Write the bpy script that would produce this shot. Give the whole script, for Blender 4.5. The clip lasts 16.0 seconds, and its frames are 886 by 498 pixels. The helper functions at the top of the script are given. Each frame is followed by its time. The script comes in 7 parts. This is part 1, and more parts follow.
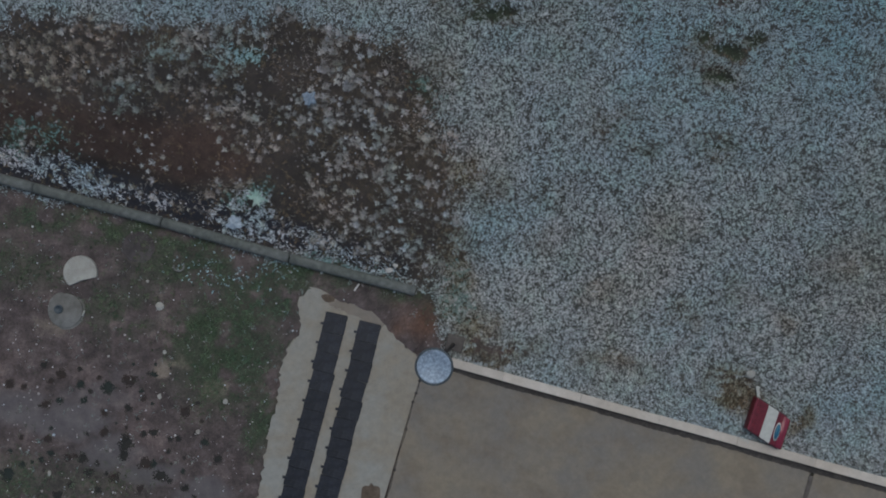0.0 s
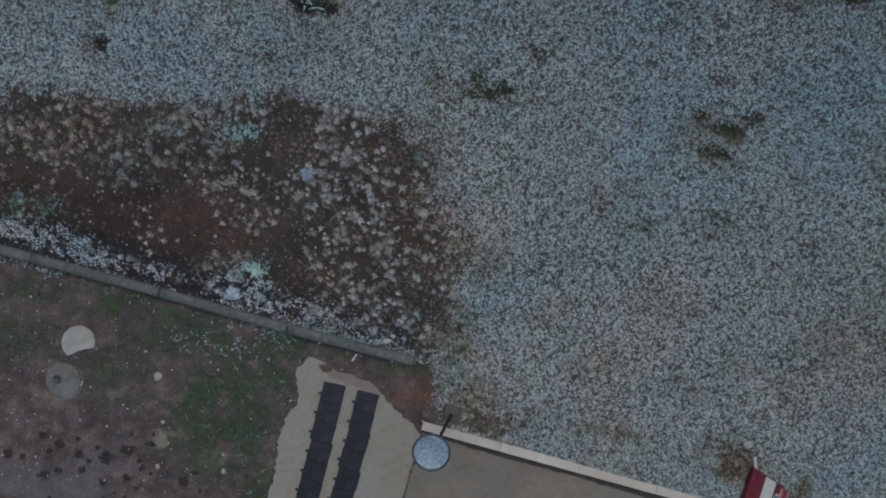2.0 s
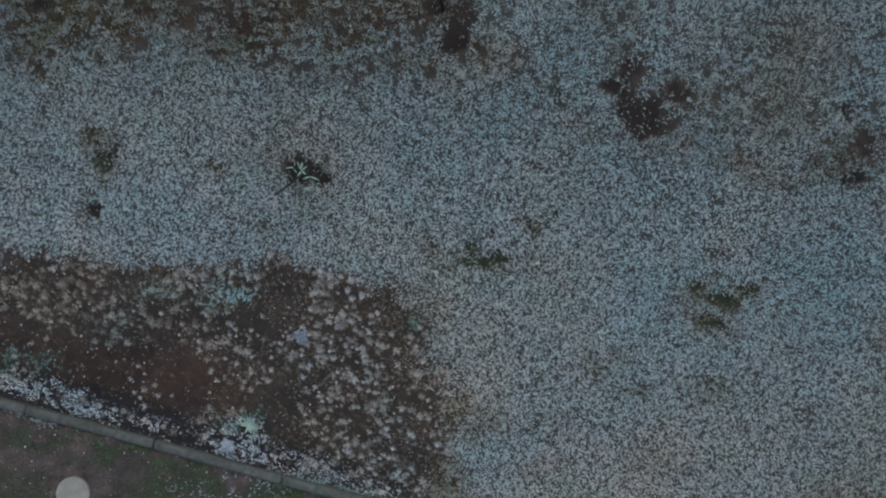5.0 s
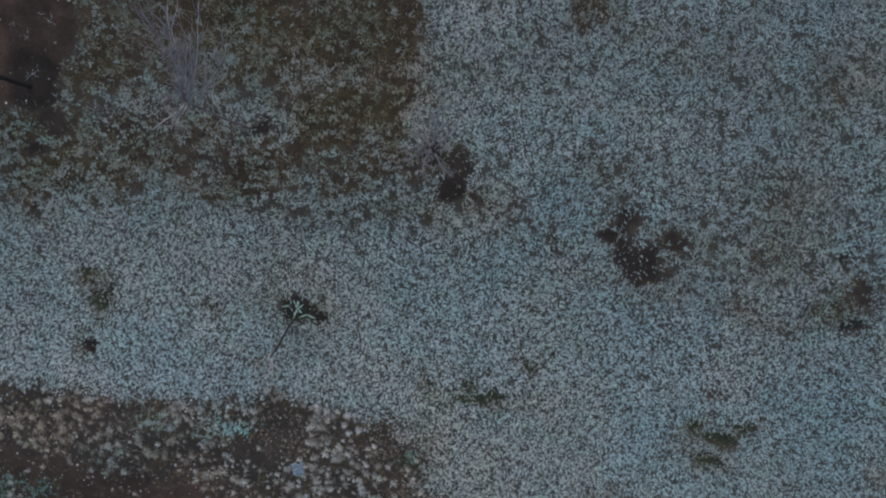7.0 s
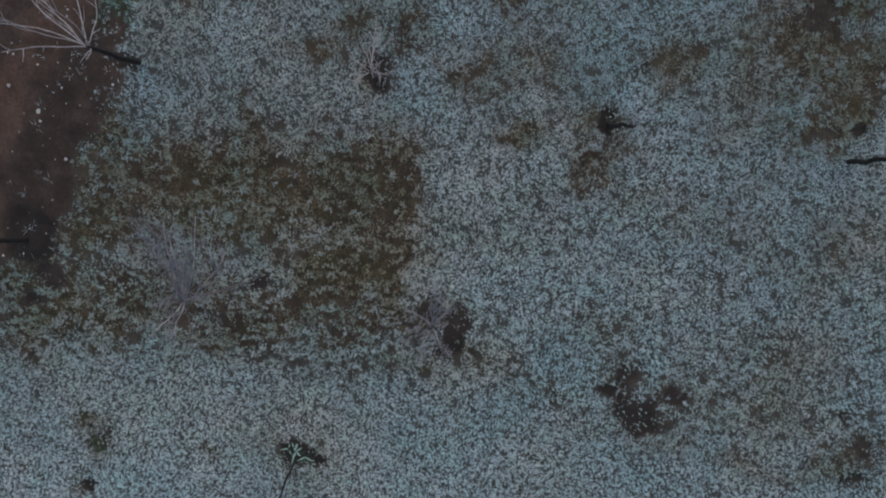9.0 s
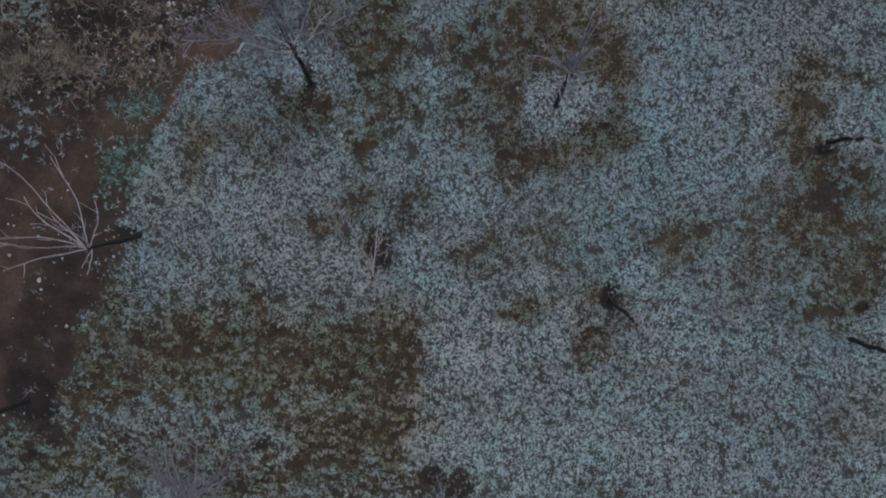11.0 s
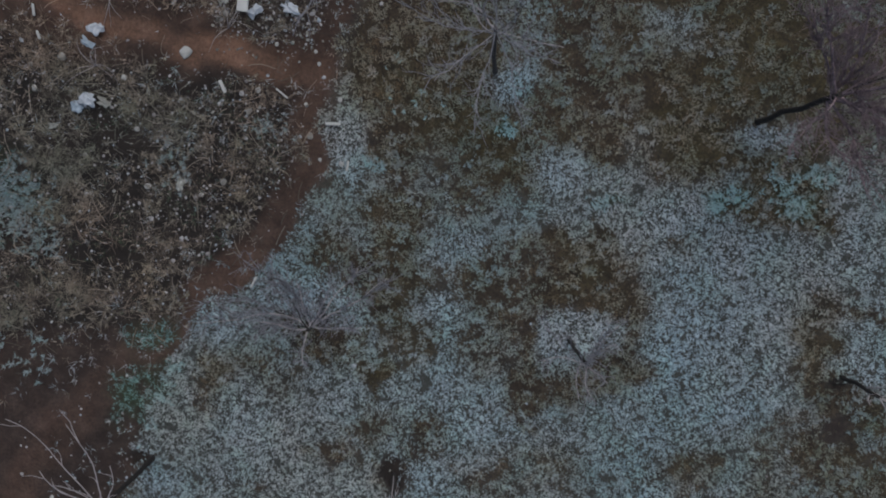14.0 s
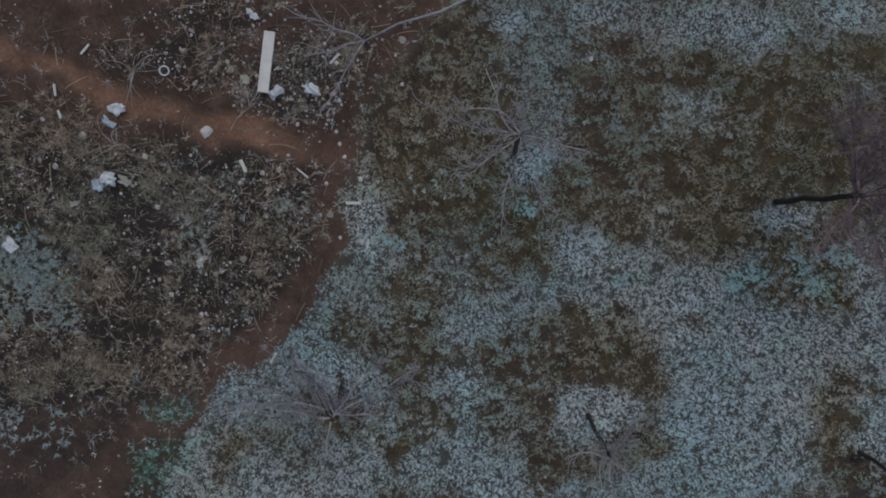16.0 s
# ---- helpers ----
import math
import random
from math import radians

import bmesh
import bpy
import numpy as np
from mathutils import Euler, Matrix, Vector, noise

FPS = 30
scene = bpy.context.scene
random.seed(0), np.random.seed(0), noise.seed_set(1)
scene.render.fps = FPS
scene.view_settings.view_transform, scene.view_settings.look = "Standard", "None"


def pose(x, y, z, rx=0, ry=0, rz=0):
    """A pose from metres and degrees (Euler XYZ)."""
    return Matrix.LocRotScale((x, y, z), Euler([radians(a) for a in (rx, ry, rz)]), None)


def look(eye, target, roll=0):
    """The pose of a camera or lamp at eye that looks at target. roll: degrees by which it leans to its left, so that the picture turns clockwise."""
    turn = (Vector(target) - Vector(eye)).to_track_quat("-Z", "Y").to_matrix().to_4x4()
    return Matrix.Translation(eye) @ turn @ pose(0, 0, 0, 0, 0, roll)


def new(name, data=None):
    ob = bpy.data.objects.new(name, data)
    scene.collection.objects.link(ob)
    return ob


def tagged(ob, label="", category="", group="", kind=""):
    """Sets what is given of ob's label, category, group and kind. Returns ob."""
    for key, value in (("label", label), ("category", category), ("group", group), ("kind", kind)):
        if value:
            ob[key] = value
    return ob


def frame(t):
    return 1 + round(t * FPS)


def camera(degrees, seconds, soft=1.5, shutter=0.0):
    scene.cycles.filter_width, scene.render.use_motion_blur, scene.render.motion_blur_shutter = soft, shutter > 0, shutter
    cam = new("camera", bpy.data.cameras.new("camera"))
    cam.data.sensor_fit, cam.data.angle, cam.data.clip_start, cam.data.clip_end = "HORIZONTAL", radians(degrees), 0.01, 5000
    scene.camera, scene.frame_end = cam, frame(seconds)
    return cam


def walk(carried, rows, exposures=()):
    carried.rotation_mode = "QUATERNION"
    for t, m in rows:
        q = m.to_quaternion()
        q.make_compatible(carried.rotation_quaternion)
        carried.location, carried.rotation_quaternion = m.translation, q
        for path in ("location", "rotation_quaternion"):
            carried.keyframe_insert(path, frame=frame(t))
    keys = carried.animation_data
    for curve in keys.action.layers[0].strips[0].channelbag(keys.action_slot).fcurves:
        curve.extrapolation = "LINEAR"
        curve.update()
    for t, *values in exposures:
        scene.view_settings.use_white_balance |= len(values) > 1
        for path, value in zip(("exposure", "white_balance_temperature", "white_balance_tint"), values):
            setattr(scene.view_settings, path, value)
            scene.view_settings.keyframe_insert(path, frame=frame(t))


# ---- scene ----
cam = camera(61.9, 16.0, soft=1.85, shutter=0.3)
METRES, EYE, TILT, LEAN, TURN = 16.0, 14.3, -90.0, 0.0, 0.0
ROWS = [
    (0.0, 0.0, 0.0, 0.0, -0.0, 0.0, -0.0),
    (0.5, 0.0007, -0.0003, 0.0181, -0.02, 0.0, -0.01),
    (1.0, 0.0014, -0.0007, 0.0383, -0.01, -0.0, -0.02),
    (1.5, 0.0025, -0.001, 0.0608, 0.02, -0.02, -0.01),
    (2.0, 0.0031, -0.0011, 0.085, 0.02, -0.02, 0.01),
    (2.5, 0.0043, -0.0011, 0.1113, 0.04, -0.07, 0.01),
    (3.0, 0.0054, -0.0009, 0.1391, 0.04, -0.07, 0.03),
    (5.5, 0.0106, 0.0015, 0.3035, 0.05, -0.15, 0.1),
    (6.0, 0.0112, 0.0021, 0.3401, 0.02, -0.16, 0.12),
    (6.5, 0.0128, 0.0028, 0.3778, 0.06, -0.17, 0.12),
    (7.0, 0.0138, 0.0034, 0.4154, 0.05, -0.15, 0.13),
    (7.5, 0.0148, 0.0041, 0.4549, 0.06, -0.23, 0.16),
    (8.0, 0.0155, 0.0048, 0.4939, 0.06, -0.23, 0.17),
    (8.5, 0.0161, 0.0054, 0.531, 0.08, -0.27, 0.19),
    (11.0, 0.0147, 0.008, 0.7276, 0.04, -0.33, 0.2),
    (11.5, 0.014, 0.0083, 0.7675, 0.03, -0.34, 0.19),
    (12.0, 0.0129, 0.0084, 0.8074, 0.01, -0.41, 0.21),
    (12.5, 0.0118, 0.0083, 0.8447, 0.01, -0.4, 0.23),
    (13.0, 0.0109, 0.0085, 0.8785, 0.04, -0.43, 0.23),
    (13.5, 0.0084, 0.009, 0.9074, 0.03, -0.47, 0.28),
    (14.0, 0.0043, 0.01, 0.9325, 0.06, -0.52, 0.34),
    (14.5, 0.0, 0.0099, 0.9519, 0.02, -0.5, 0.34),
    (15.0, -0.0044, 0.0093, 0.9692, -0.01, -0.45, 0.34),
    (15.5, -0.0088, 0.0088, 0.9841, -0.05, -0.41, 0.35),
    (16.0, -0.0129, 0.0084, 0.9968, -0.03, -0.41, 0.39),
]
walk(cam, [(t, pose(0, 0, EYE, TILT, LEAN, TURN) @ pose(METRES * x, METRES * y, METRES * z, 90 + pitch, roll, yaw)) for t, x, y, z, yaw, pitch, roll in ROWS],
     exposures=[(0.0, 0.11, 5960, 3), (8.0, 0.13, 5960, 3), (12.0, 0.05, 6050, 4), (16.0, -0.03, 6060, 4)])

# ---- light: an overcast winter evening ----
SUN_HEIGHT, SUN_TURN = 68.0, 15.0
world = bpy.data.worlds.new("overcast_sky")
scene.world = world
world.use_nodes = True
wn = world.node_tree.nodes
sky = wn.new("ShaderNodeTexSky")
sky.sky_type, sky.sun_disc = "NISHITA", False
sky.sun_elevation, sky.sun_rotation = radians(SUN_HEIGHT), radians(SUN_TURN)
sky.air_density, sky.dust_density, sky.ozone_density = 1.0, 4.0, 1.0
wn["Background"].inputs["Strength"].default_value = 0.075
world.node_tree.links.new(sky.outputs["Color"], wn["Background"].inputs["Color"])
sun = new("sun", bpy.data.lights.new("sun", "SUN"))
sun.data.energy, sun.data.angle, sun.data.color = 0.6, radians(60), (1.0, 0.95, 0.9)
sun.matrix_world = look((0, 0, 30), Vector((0, 0, 30)) - Vector((math.sin(radians(SUN_TURN)) * math.cos(radians(SUN_HEIGHT)), math.cos(radians(SUN_TURN)) * math.cos(radians(SUN_HEIGHT)), math.sin(radians(SUN_HEIGHT)))))


# ---- materials ----
class Shade:
    """A small wrapper round a node material."""

    def __init__(self, name, rough=0.85, metal=0.0):
        self.mat = bpy.data.materials.new(name)
        self.mat.use_nodes = True
        self.t = self.mat.node_tree
        self.bsdf = self.t.nodes["Principled BSDF"]
        self.bsdf.inputs["Roughness"].default_value = rough
        self.bsdf.inputs["Metallic"].default_value = metal
        self.co = self.t.nodes.new("ShaderNodeTexCoord").outputs["Object"]

    def link(self, a, b):
        self.t.links.new(a, b)

    def noise(self, scale, detail=4.0, rough=0.6, stretch=None):
        n = self.t.nodes.new("ShaderNodeTexNoise")
        n.inputs["Scale"].default_value, n.inputs["Detail"].default_value, n.inputs["Roughness"].default_value = scale, detail, rough
        co = self.co
        if stretch:
            m = self.t.nodes.new("ShaderNodeMapping")
            m.inputs["Scale"].default_value = stretch
            self.link(co, m.inputs["Vector"])
            co = m.outputs["Vector"]
        self.link(co, n.inputs["Vector"])
        return n.outputs["Fac"]

    def ramp(self, fac, *stops):
        r = self.t.nodes.new("ShaderNodeValToRGB")
        r.color_ramp.elements[0].position, r.color_ramp.elements[1].position = stops[0][0], stops[-1][0]
        r.color_ramp.elements[0].color, r.color_ramp.elements[1].color = (*stops[0][1], 1), (*stops[-1][1], 1)
        for p, c in stops[1:-1]:
            r.color_ramp.elements.new(p).color = (*c, 1)
        self.link(fac, r.inputs["Fac"])
        return r.outputs["Color"]

    def mix(self, fac, a, b, kind="MIX"):
        m = self.t.nodes.new("ShaderNodeMix")
        m.data_type, m.blend_type = "RGBA", kind
        for value, socket in ((fac, m.inputs[0]), (a, m.inputs[6]), (b, m.inputs[7])):
            if isinstance(value, (int, float)):
                socket.default_value = value
            elif isinstance(value, tuple):
                socket.default_value = (*value, 1)
            else:
                self.link(value, socket)
        return m.outputs[2]

    def math(self, op, a, b=0.5):
        m = self.t.nodes.new("ShaderNodeMath")
        m.operation, m.use_clamp = op, True
        for value, socket in ((a, m.inputs[0]), (b, m.inputs[1])):
            if isinstance(value, (int, float)):
                socket.default_value = value
            else:
                self.link(value, socket)
        return m.outputs[0]

    def attr(self, name):
        a = self.t.nodes.new("ShaderNodeAttribute")
        a.attribute_name = name
        return a.outputs["Fac"]

    def island(self):
        return self.t.nodes.new("ShaderNodeNewGeometry").outputs["Random Per Island"]

    def each(self):
        return self.t.nodes.new("ShaderNodeObjectInfo").outputs["Random"]

    def done(self, colour, bump=None, strength=0.3, distance=0.01):
        self.link(colour, self.bsdf.inputs["Base Color"])
        if bump is not None:
            b = self.t.nodes.new("ShaderNodeBump")
            b.inputs["Strength"].default_value, b.inputs["Distance"].default_value = strength, distance
            self.link(bump, b.inputs["Height"])
            self.link(b.outputs["Normal"], self.bsdf.inputs["Normal"])
        return self.mat


def ground_material():
    s = Shade("ground_earth", 0.95)
    mid, fine = s.noise(3.2, 6, 0.65), s.noise(26, 5, 0.7)
    grit = s.noise(110, 3, 0.7)
    thatch = s.ramp(fine, (0.3, (0.032, 0.034, 0.030)), (0.52, (0.080, 0.083, 0.076)), (0.75, (0.17, 0.178, 0.165)))
    thatch = s.mix(s.math("MULTIPLY", mid, 0.6), thatch, (0.070, 0.070, 0.058))
    red = s.ramp(mid, (0.25, (0.048, 0.026, 0.017)), (0.5, (0.090, 0.052, 0.036)), (0.75, (0.140, 0.086, 0.062)))
    dull = s.ramp(mid, (0.25, (0.0512, 0.0400, 0.0372)), (0.5, (0.1163, 0.0911, 0.0856)), (0.78, (0.2269, 0.1823, 0.1693)))
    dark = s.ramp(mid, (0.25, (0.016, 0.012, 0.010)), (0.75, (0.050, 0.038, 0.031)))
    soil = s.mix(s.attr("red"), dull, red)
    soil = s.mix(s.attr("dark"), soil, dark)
    soil = s.mix(s.attr("trail"), soil, s.ramp(mid, (0.3, (0.165, 0.087, 0.054)), (0.7, (0.25, 0.144, 0.098))))
    soil = s.mix(0.75, soil, s.ramp(fine, (0.25, (0.35, 0.33, 0.32)), (0.5, (0.9, 0.9, 0.9)), (0.8, (1.5, 1.5, 1.5))), "MULTIPLY")
    soil = s.mix(0.5, soil, s.ramp(grit, (0.3, (0.5, 0.5, 0.5)), (0.6, (1.1, 1.1, 1.1)), (0.75, (1.7, 1.65, 1.6))), "MULTIPLY")
    soil = s.mix(0.8, soil, s.ramp(s.noise(0.9, 4), (0.32, (0.62, 0.62, 0.64)), (0.5, (1, 1, 1)), (0.68, (1.45, 1.38, 1.36))), "MULTIPLY")
    edge = s.math("ADD", s.attr("bare"), s.math("MULTIPLY", s.math("SUBTRACT", fine, 0.5), 0.6))
    ground = s.mix(s.math("MINIMUM", edge, 1.0), thatch, soil)
    mat = s.ramp(s.math("ADD", s.math("MULTIPLY", fine, 0.6), s.math("MULTIPLY", mid, 0.4)), (0.36, (0.015, 0.0105, 0.0075)), (0.5, (0.053, 0.037, 0.024)), (0.64, (0.104, 0.075, 0.049)))
    mossy = s.ramp(s.noise(0.55, 4), (0.42, (0, 0, 0)), (0.60, (1, 1, 1)))
    mat = s.mix(mossy, mat, s.mix(1.0, mat, (1.03, 1.12, 0.82), "MULTIPLY"))
    ground = s.mix(s.attr("scrub"), ground, mat)
    ground = s.mix(s.math("MULTIPLY", s.attr("silt"), 0.8), ground, s.ramp(mid, (0.3, (0.105, 0.094, 0.098)), (0.7, (0.168, 0.152, 0.152))))
    ground = s.mix(s.attr("sand"), ground, s.ramp(fine, (0.3, (0.17, 0.138, 0.108)), (0.7, (0.30, 0.25, 0.20))))
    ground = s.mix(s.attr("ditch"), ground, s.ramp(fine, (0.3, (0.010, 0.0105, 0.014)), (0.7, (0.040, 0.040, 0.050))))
    moss = s.ramp(fine, (0.3, (0.020, 0.029, 0.014)), (0.7, (0.070, 0.092, 0.052)))
    ground = s.mix(s.math("MULTIPLY", s.attr("moss"), s.ramp(mid, (0.3, (0.35, 0.35, 0.35)), (0.55, (1, 1, 1)))), ground, moss)
    turf = s.ramp(s.math("ADD", s.math("MULTIPLY", fine, 0.7), s.math("MULTIPLY", s.noise(0.35, 4), 0.3)), (0.34, (0.045, 0.045, 0.036)), (0.46, (0.095, 0.104, 0.102)), (0.62, (0.215, 0.245, 0.252)))
    ground = s.mix(s.attr("sward"), ground, turf)
    return s.done(ground, s.math("ADD", fine, grit), 0.7, 0.03)


def blade_material(name, low, high, tint, frost=(0.70, 0.76, 0.82)):
    """Leaf colours from low to high, clump by clump and blade by blade; tint: the green of fresh ones."""
    s = Shade(name, 0.8)
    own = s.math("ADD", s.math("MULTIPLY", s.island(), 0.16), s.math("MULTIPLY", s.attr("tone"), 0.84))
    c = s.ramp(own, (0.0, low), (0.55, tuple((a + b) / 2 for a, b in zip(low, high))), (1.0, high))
    c = s.mix(s.attr("green"), c, s.mix(own, tuple(0.5 * v for v in tint), tint))
    c = s.mix(s.attr("dry"), c, s.mix(1.0, c, (0.50, 0.42, 0.31), "MULTIPLY"))
    c = s.mix(s.attr("rime"), c, frost)
    patch = s.noise(0.42, 3)
    hue = s.noise(2.3, 3)
    c = s.mix(0.7, c, s.ramp(hue, (0.35, (0.94, 1.03, 0.97)), (0.5, (1, 1, 1)), (0.65, (1.04, 0.98, 1.0))), "MULTIPLY")
    c = s.mix(0.5, c, s.ramp(patch, (0.32, (0.70, 0.98, 1.08)), (0.5, (1, 1, 1)), (0.68, (1.25, 1.03, 0.88))), "MULTIPLY")
    return s.done(c)


def stone_material(name, low, high, scale=6.0, rough=0.9, stain=(0.5, 0.46, 0.42), strength=0.35):
    s = Shade(name, rough)
    a, b, g = s.noise(scale, 6, 0.65), s.noise(scale * 0.13, 4), s.noise(scale * 16, 3, 0.7)
    c = s.ramp(a, (0.28, low), (0.72, high))
    c = s.mix(0.8, c, s.ramp(b, (0.32, stain), (0.62, (1, 1, 1))), "MULTIPLY")
    c = s.mix(0.35, c, s.ramp(g, (0.3, (0.55, 0.55, 0.55)), (0.65, (1.15, 1.15, 1.15))), "MULTIPLY")
    c = s.mix(0.25, c, s.ramp(s.each(), (0, (0.7, 0.7, 0.7)), (1, (1.15, 1.15, 1.15))), "MULTIPLY")
    return s.done(c, s.math("ADD", a, g), strength, 0.01)


def bark_material(name, low, high):
    s = Shade(name, 0.9)
    a, b = s.noise(45, 4, 0.7, (1, 1, 0.25)), s.noise(7, 3)
    c = s.mix(0.5, s.ramp(a, (0.3, low), (0.7, high)), s.ramp(b, (0.3, (0.6, 0.6, 0.6)), (0.7, (1.15, 1.1, 1.1))), "MULTIPLY")
    return s.done(c, a, 0.4, 0.004)


def plain_material(name, colour, rough=0.5, metal=0.0, wear=0.25, scale=14.0):
    s = Shade(name, rough, metal)
    a = s.noise(scale, 5, 0.65)
    dim, up = tuple(v * (1 - wear) for v in colour), tuple(min(1, v * (1 + wear)) for v in colour)
    c = s.ramp(a, (0.3, dim), (0.7, up))
    return s.done(c, s.noise(scale * 8, 3), 0.12, 0.003)


GROUND = ground_material()
FROSTED = blade_material("frosted_grass_blades", (0.335, 0.388, 0.402), (0.64, 0.725, 0.765), (0.19, 0.46, 0.455))
OLIVE = blade_material("withered_grass_blades", (0.037, 0.027, 0.016), (0.232, 0.176, 0.110), (0.06, 0.10, 0.05))
STRAW = blade_material("bleached_tuft_blades", (0.150, 0.136, 0.114), (0.54, 0.515, 0.465), (0.12, 0.20, 0.14))
FRESH = blade_material("fresh_weed_leaves", (0.040, 0.058, 0.034), (0.11, 0.150, 0.095), (0.24, 0.40, 0.385))
DEAD = blade_material("dead_grass_blades", (0.060, 0.046, 0.034), (0.46, 0.375, 0.285), (0.1, 0.12, 0.08))
YARD_LEAF = blade_material("yard_weed_leaves", (0.034, 0.042, 0.024), (0.135, 0.155, 0.095), (0.105, 0.165, 0.090))
STEMS = blade_material("dead_weed_stems", (0.050, 0.037, 0.029), (0.47, 0.385, 0.305), (0.1, 0.12, 0.08))
def slab_material(name, tan, grey, brown, rough=0.85):
    """Trowelled concrete: broad tan, grey and brown stains, fine specks and scuffs."""
    s = Shade(name, rough)
    c = s.mix(s.ramp(s.noise(0.75, 5, 0.6), (0.38, (0, 0, 0)), (0.62, (1, 1, 1))), tan, grey)
    c = s.mix(s.math("MULTIPLY", s.ramp(s.noise(1.3, 5, 0.65, (1.0, 1.3, 1.0)), (0.48, (0, 0, 0)), (0.70, (1, 1, 1))), 0.7), c, brown)
    c = s.mix(0.6, c, s.ramp(s.noise(9, 5, 0.7), (0.3, (0.76, 0.77, 0.79)), (0.7, (1.18, 1.15, 1.12))), "MULTIPLY")
    c = s.mix(0.5, c, s.ramp(s.noise(48, 3), (0.26, (0.55, 0.52, 0.5)), (0.40, (1, 1, 1)), (0.74, (1, 1, 1)), (0.82, (1.4, 1.4, 1.4))), "MULTIPLY")
    return s.done(c, s.noise(30, 5, 0.7), 0.15, 0.006)


PATIO = slab_material("patio_concrete", (0.227, 0.193, 0.142), (0.187, 0.171, 0.148), (0.167, 0.133, 0.095))
PAD = slab_material("pad_concrete", (0.275, 0.245, 0.194), (0.281, 0.279, 0.252), (0.239, 0.203, 0.151))
KERB = stone_material("kerb_concrete", (0.098, 0.105, 0.098), (0.182, 0.190, 0.177), 11, 0.9, (0.55, 0.58, 0.52))
CAP = stone_material("wall_cap_paint", (0.50, 0.445, 0.385), (0.62, 0.56, 0.49), 5, 0.8, (0.78, 0.74, 0.68), 0.15)
COVER = stone_material("cover_concrete", (0.165, 0.163, 0.150), (0.255, 0.252, 0.236), 8)
SLAB = stone_material("slab_concrete", (0.36, 0.355, 0.32), (0.48, 0.47, 0.43), 7, 0.9, (0.75, 0.72, 0.68))
STONE = stone_material("clean_pale_stone", (0.48, 0.465, 0.44), (0.64, 0.62, 0.585), 14, 0.9, (0.9, 0.88, 0.85))
RUBBLE = stone_material("pale_field_stone", (0.30, 0.28, 0.25), (0.52, 0.50, 0.46), 14)
def crumb_material():
    s = Shade("mixed_crumbs", 0.8)
    c = s.ramp(s.island(), (0.0, (0.14, 0.125, 0.12)), (0.45, (0.33, 0.30, 0.295)), (0.75, (0.56, 0.53, 0.53)), (0.92, (0.40, 0.46, 0.52)), (1.0, (0.70, 0.68, 0.67)))
    return s.done(c, s.noise(90, 3), 0.3, 0.003)


CRUMBS = crumb_material()
JOINT = stone_material("joint_dirt", (0.085, 0.075, 0.066), (0.15, 0.13, 0.115), 18)
GUTTER = stone_material("gutter_dirt", (0.042, 0.037, 0.034), (0.112, 0.098, 0.088), 26, 0.95, (0.6, 0.58, 0.55), 0.6)
def mat_material():
    """Black plastic with dust, rubbed grey in places."""
    s = Shade("black_plastic", 0.55)
    dust = s.math("MULTIPLY", s.ramp(s.noise(4.5, 5, 0.7), (0.46, (0, 0, 0)), (0.70, (1, 1, 1))), 0.34)
    c = s.mix(dust, s.mix(s.each(), (0.0035, 0.0055, 0.0115), (0.0085, 0.0115, 0.0200)), (0.040, 0.040, 0.044))
    c = s.mix(s.ramp(s.noise(34, 3), (0.66, (0, 0, 0)), (0.78, (1, 1, 1))), c, (0.060, 0.055, 0.052))
    c = s.mix(0.9, c, s.ramp(s.noise(13, 4, 0.7), (0.32, (0.35, 0.37, 0.35)), (0.5, (1, 1, 1)), (0.70, (2.1, 2.0, 1.95))), "MULTIPLY")
    return s.done(c, s.noise(70, 3), 0.2, 0.004)


MAT = mat_material()
GALV = plain_material("dull_galvanised_metal", (0.28, 0.34, 0.41), 0.5, 0.3, 0.5, 22)
RIM = plain_material("weathered_dark_metal", (0.075, 0.09, 0.10), 0.55, 0.4, 0.3)
STEEL = plain_material("dark_pole_steel", (0.045, 0.04, 0.04), 0.55, 0.5, 0.3)
RED = plain_material("faded_red_paint", (0.125, 0.0125, 0.021), 0.3, 0, 0.35, 9)
GLOSS_RED = plain_material("glossy_red_paint", (0.20, 0.026, 0.046), 0.16, 0, 0.15, 7)
WHITE = plain_material("chalky_white_paint", (0.46, 0.46, 0.42), 0.6, 0, 0.12)
BLUE = plain_material("emblem_blue", (0.0225, 0.12, 0.195), 0.5, 0, 0.25)
PLASTIC = plain_material("pale_plastic_film", (0.56, 0.58, 0.62), 0.5, 0, 0.15, 20)
BLUE_SCRAP = plain_material("dull_blue_plastic", (0.20, 0.25, 0.31), 0.45, 0, 0.4, 20)
BLUE_FILM = plain_material("pale_blue_plastic", (0.36, 0.42, 0.48), 0.4, 0, 0.25, 20)
BOARD = plain_material("bleached_board", (0.62, 0.60, 0.565), 0.7, 0, 0.12, 6)
PACKED = stone_material("packed_yard_mud", (0.060, 0.052, 0.053), (0.125, 0.108, 0.106), 7, 0.95)
RUST = plain_material("buried_dark_rubber", (0.045, 0.04, 0.042), 0.8, 0, 0.35)
BARK = bark_material("dark_bark", (0.0161, 0.0136, 0.0124), (0.0589, 0.0496, 0.0446))
TWIG = bark_material("pale_twig_bark", (0.34, 0.30, 0.30), (0.68, 0.62, 0.61))
GREY_BARK = bark_material("greyish_brown_bark", (0.05, 0.043, 0.042), (0.145, 0.125, 0.122))
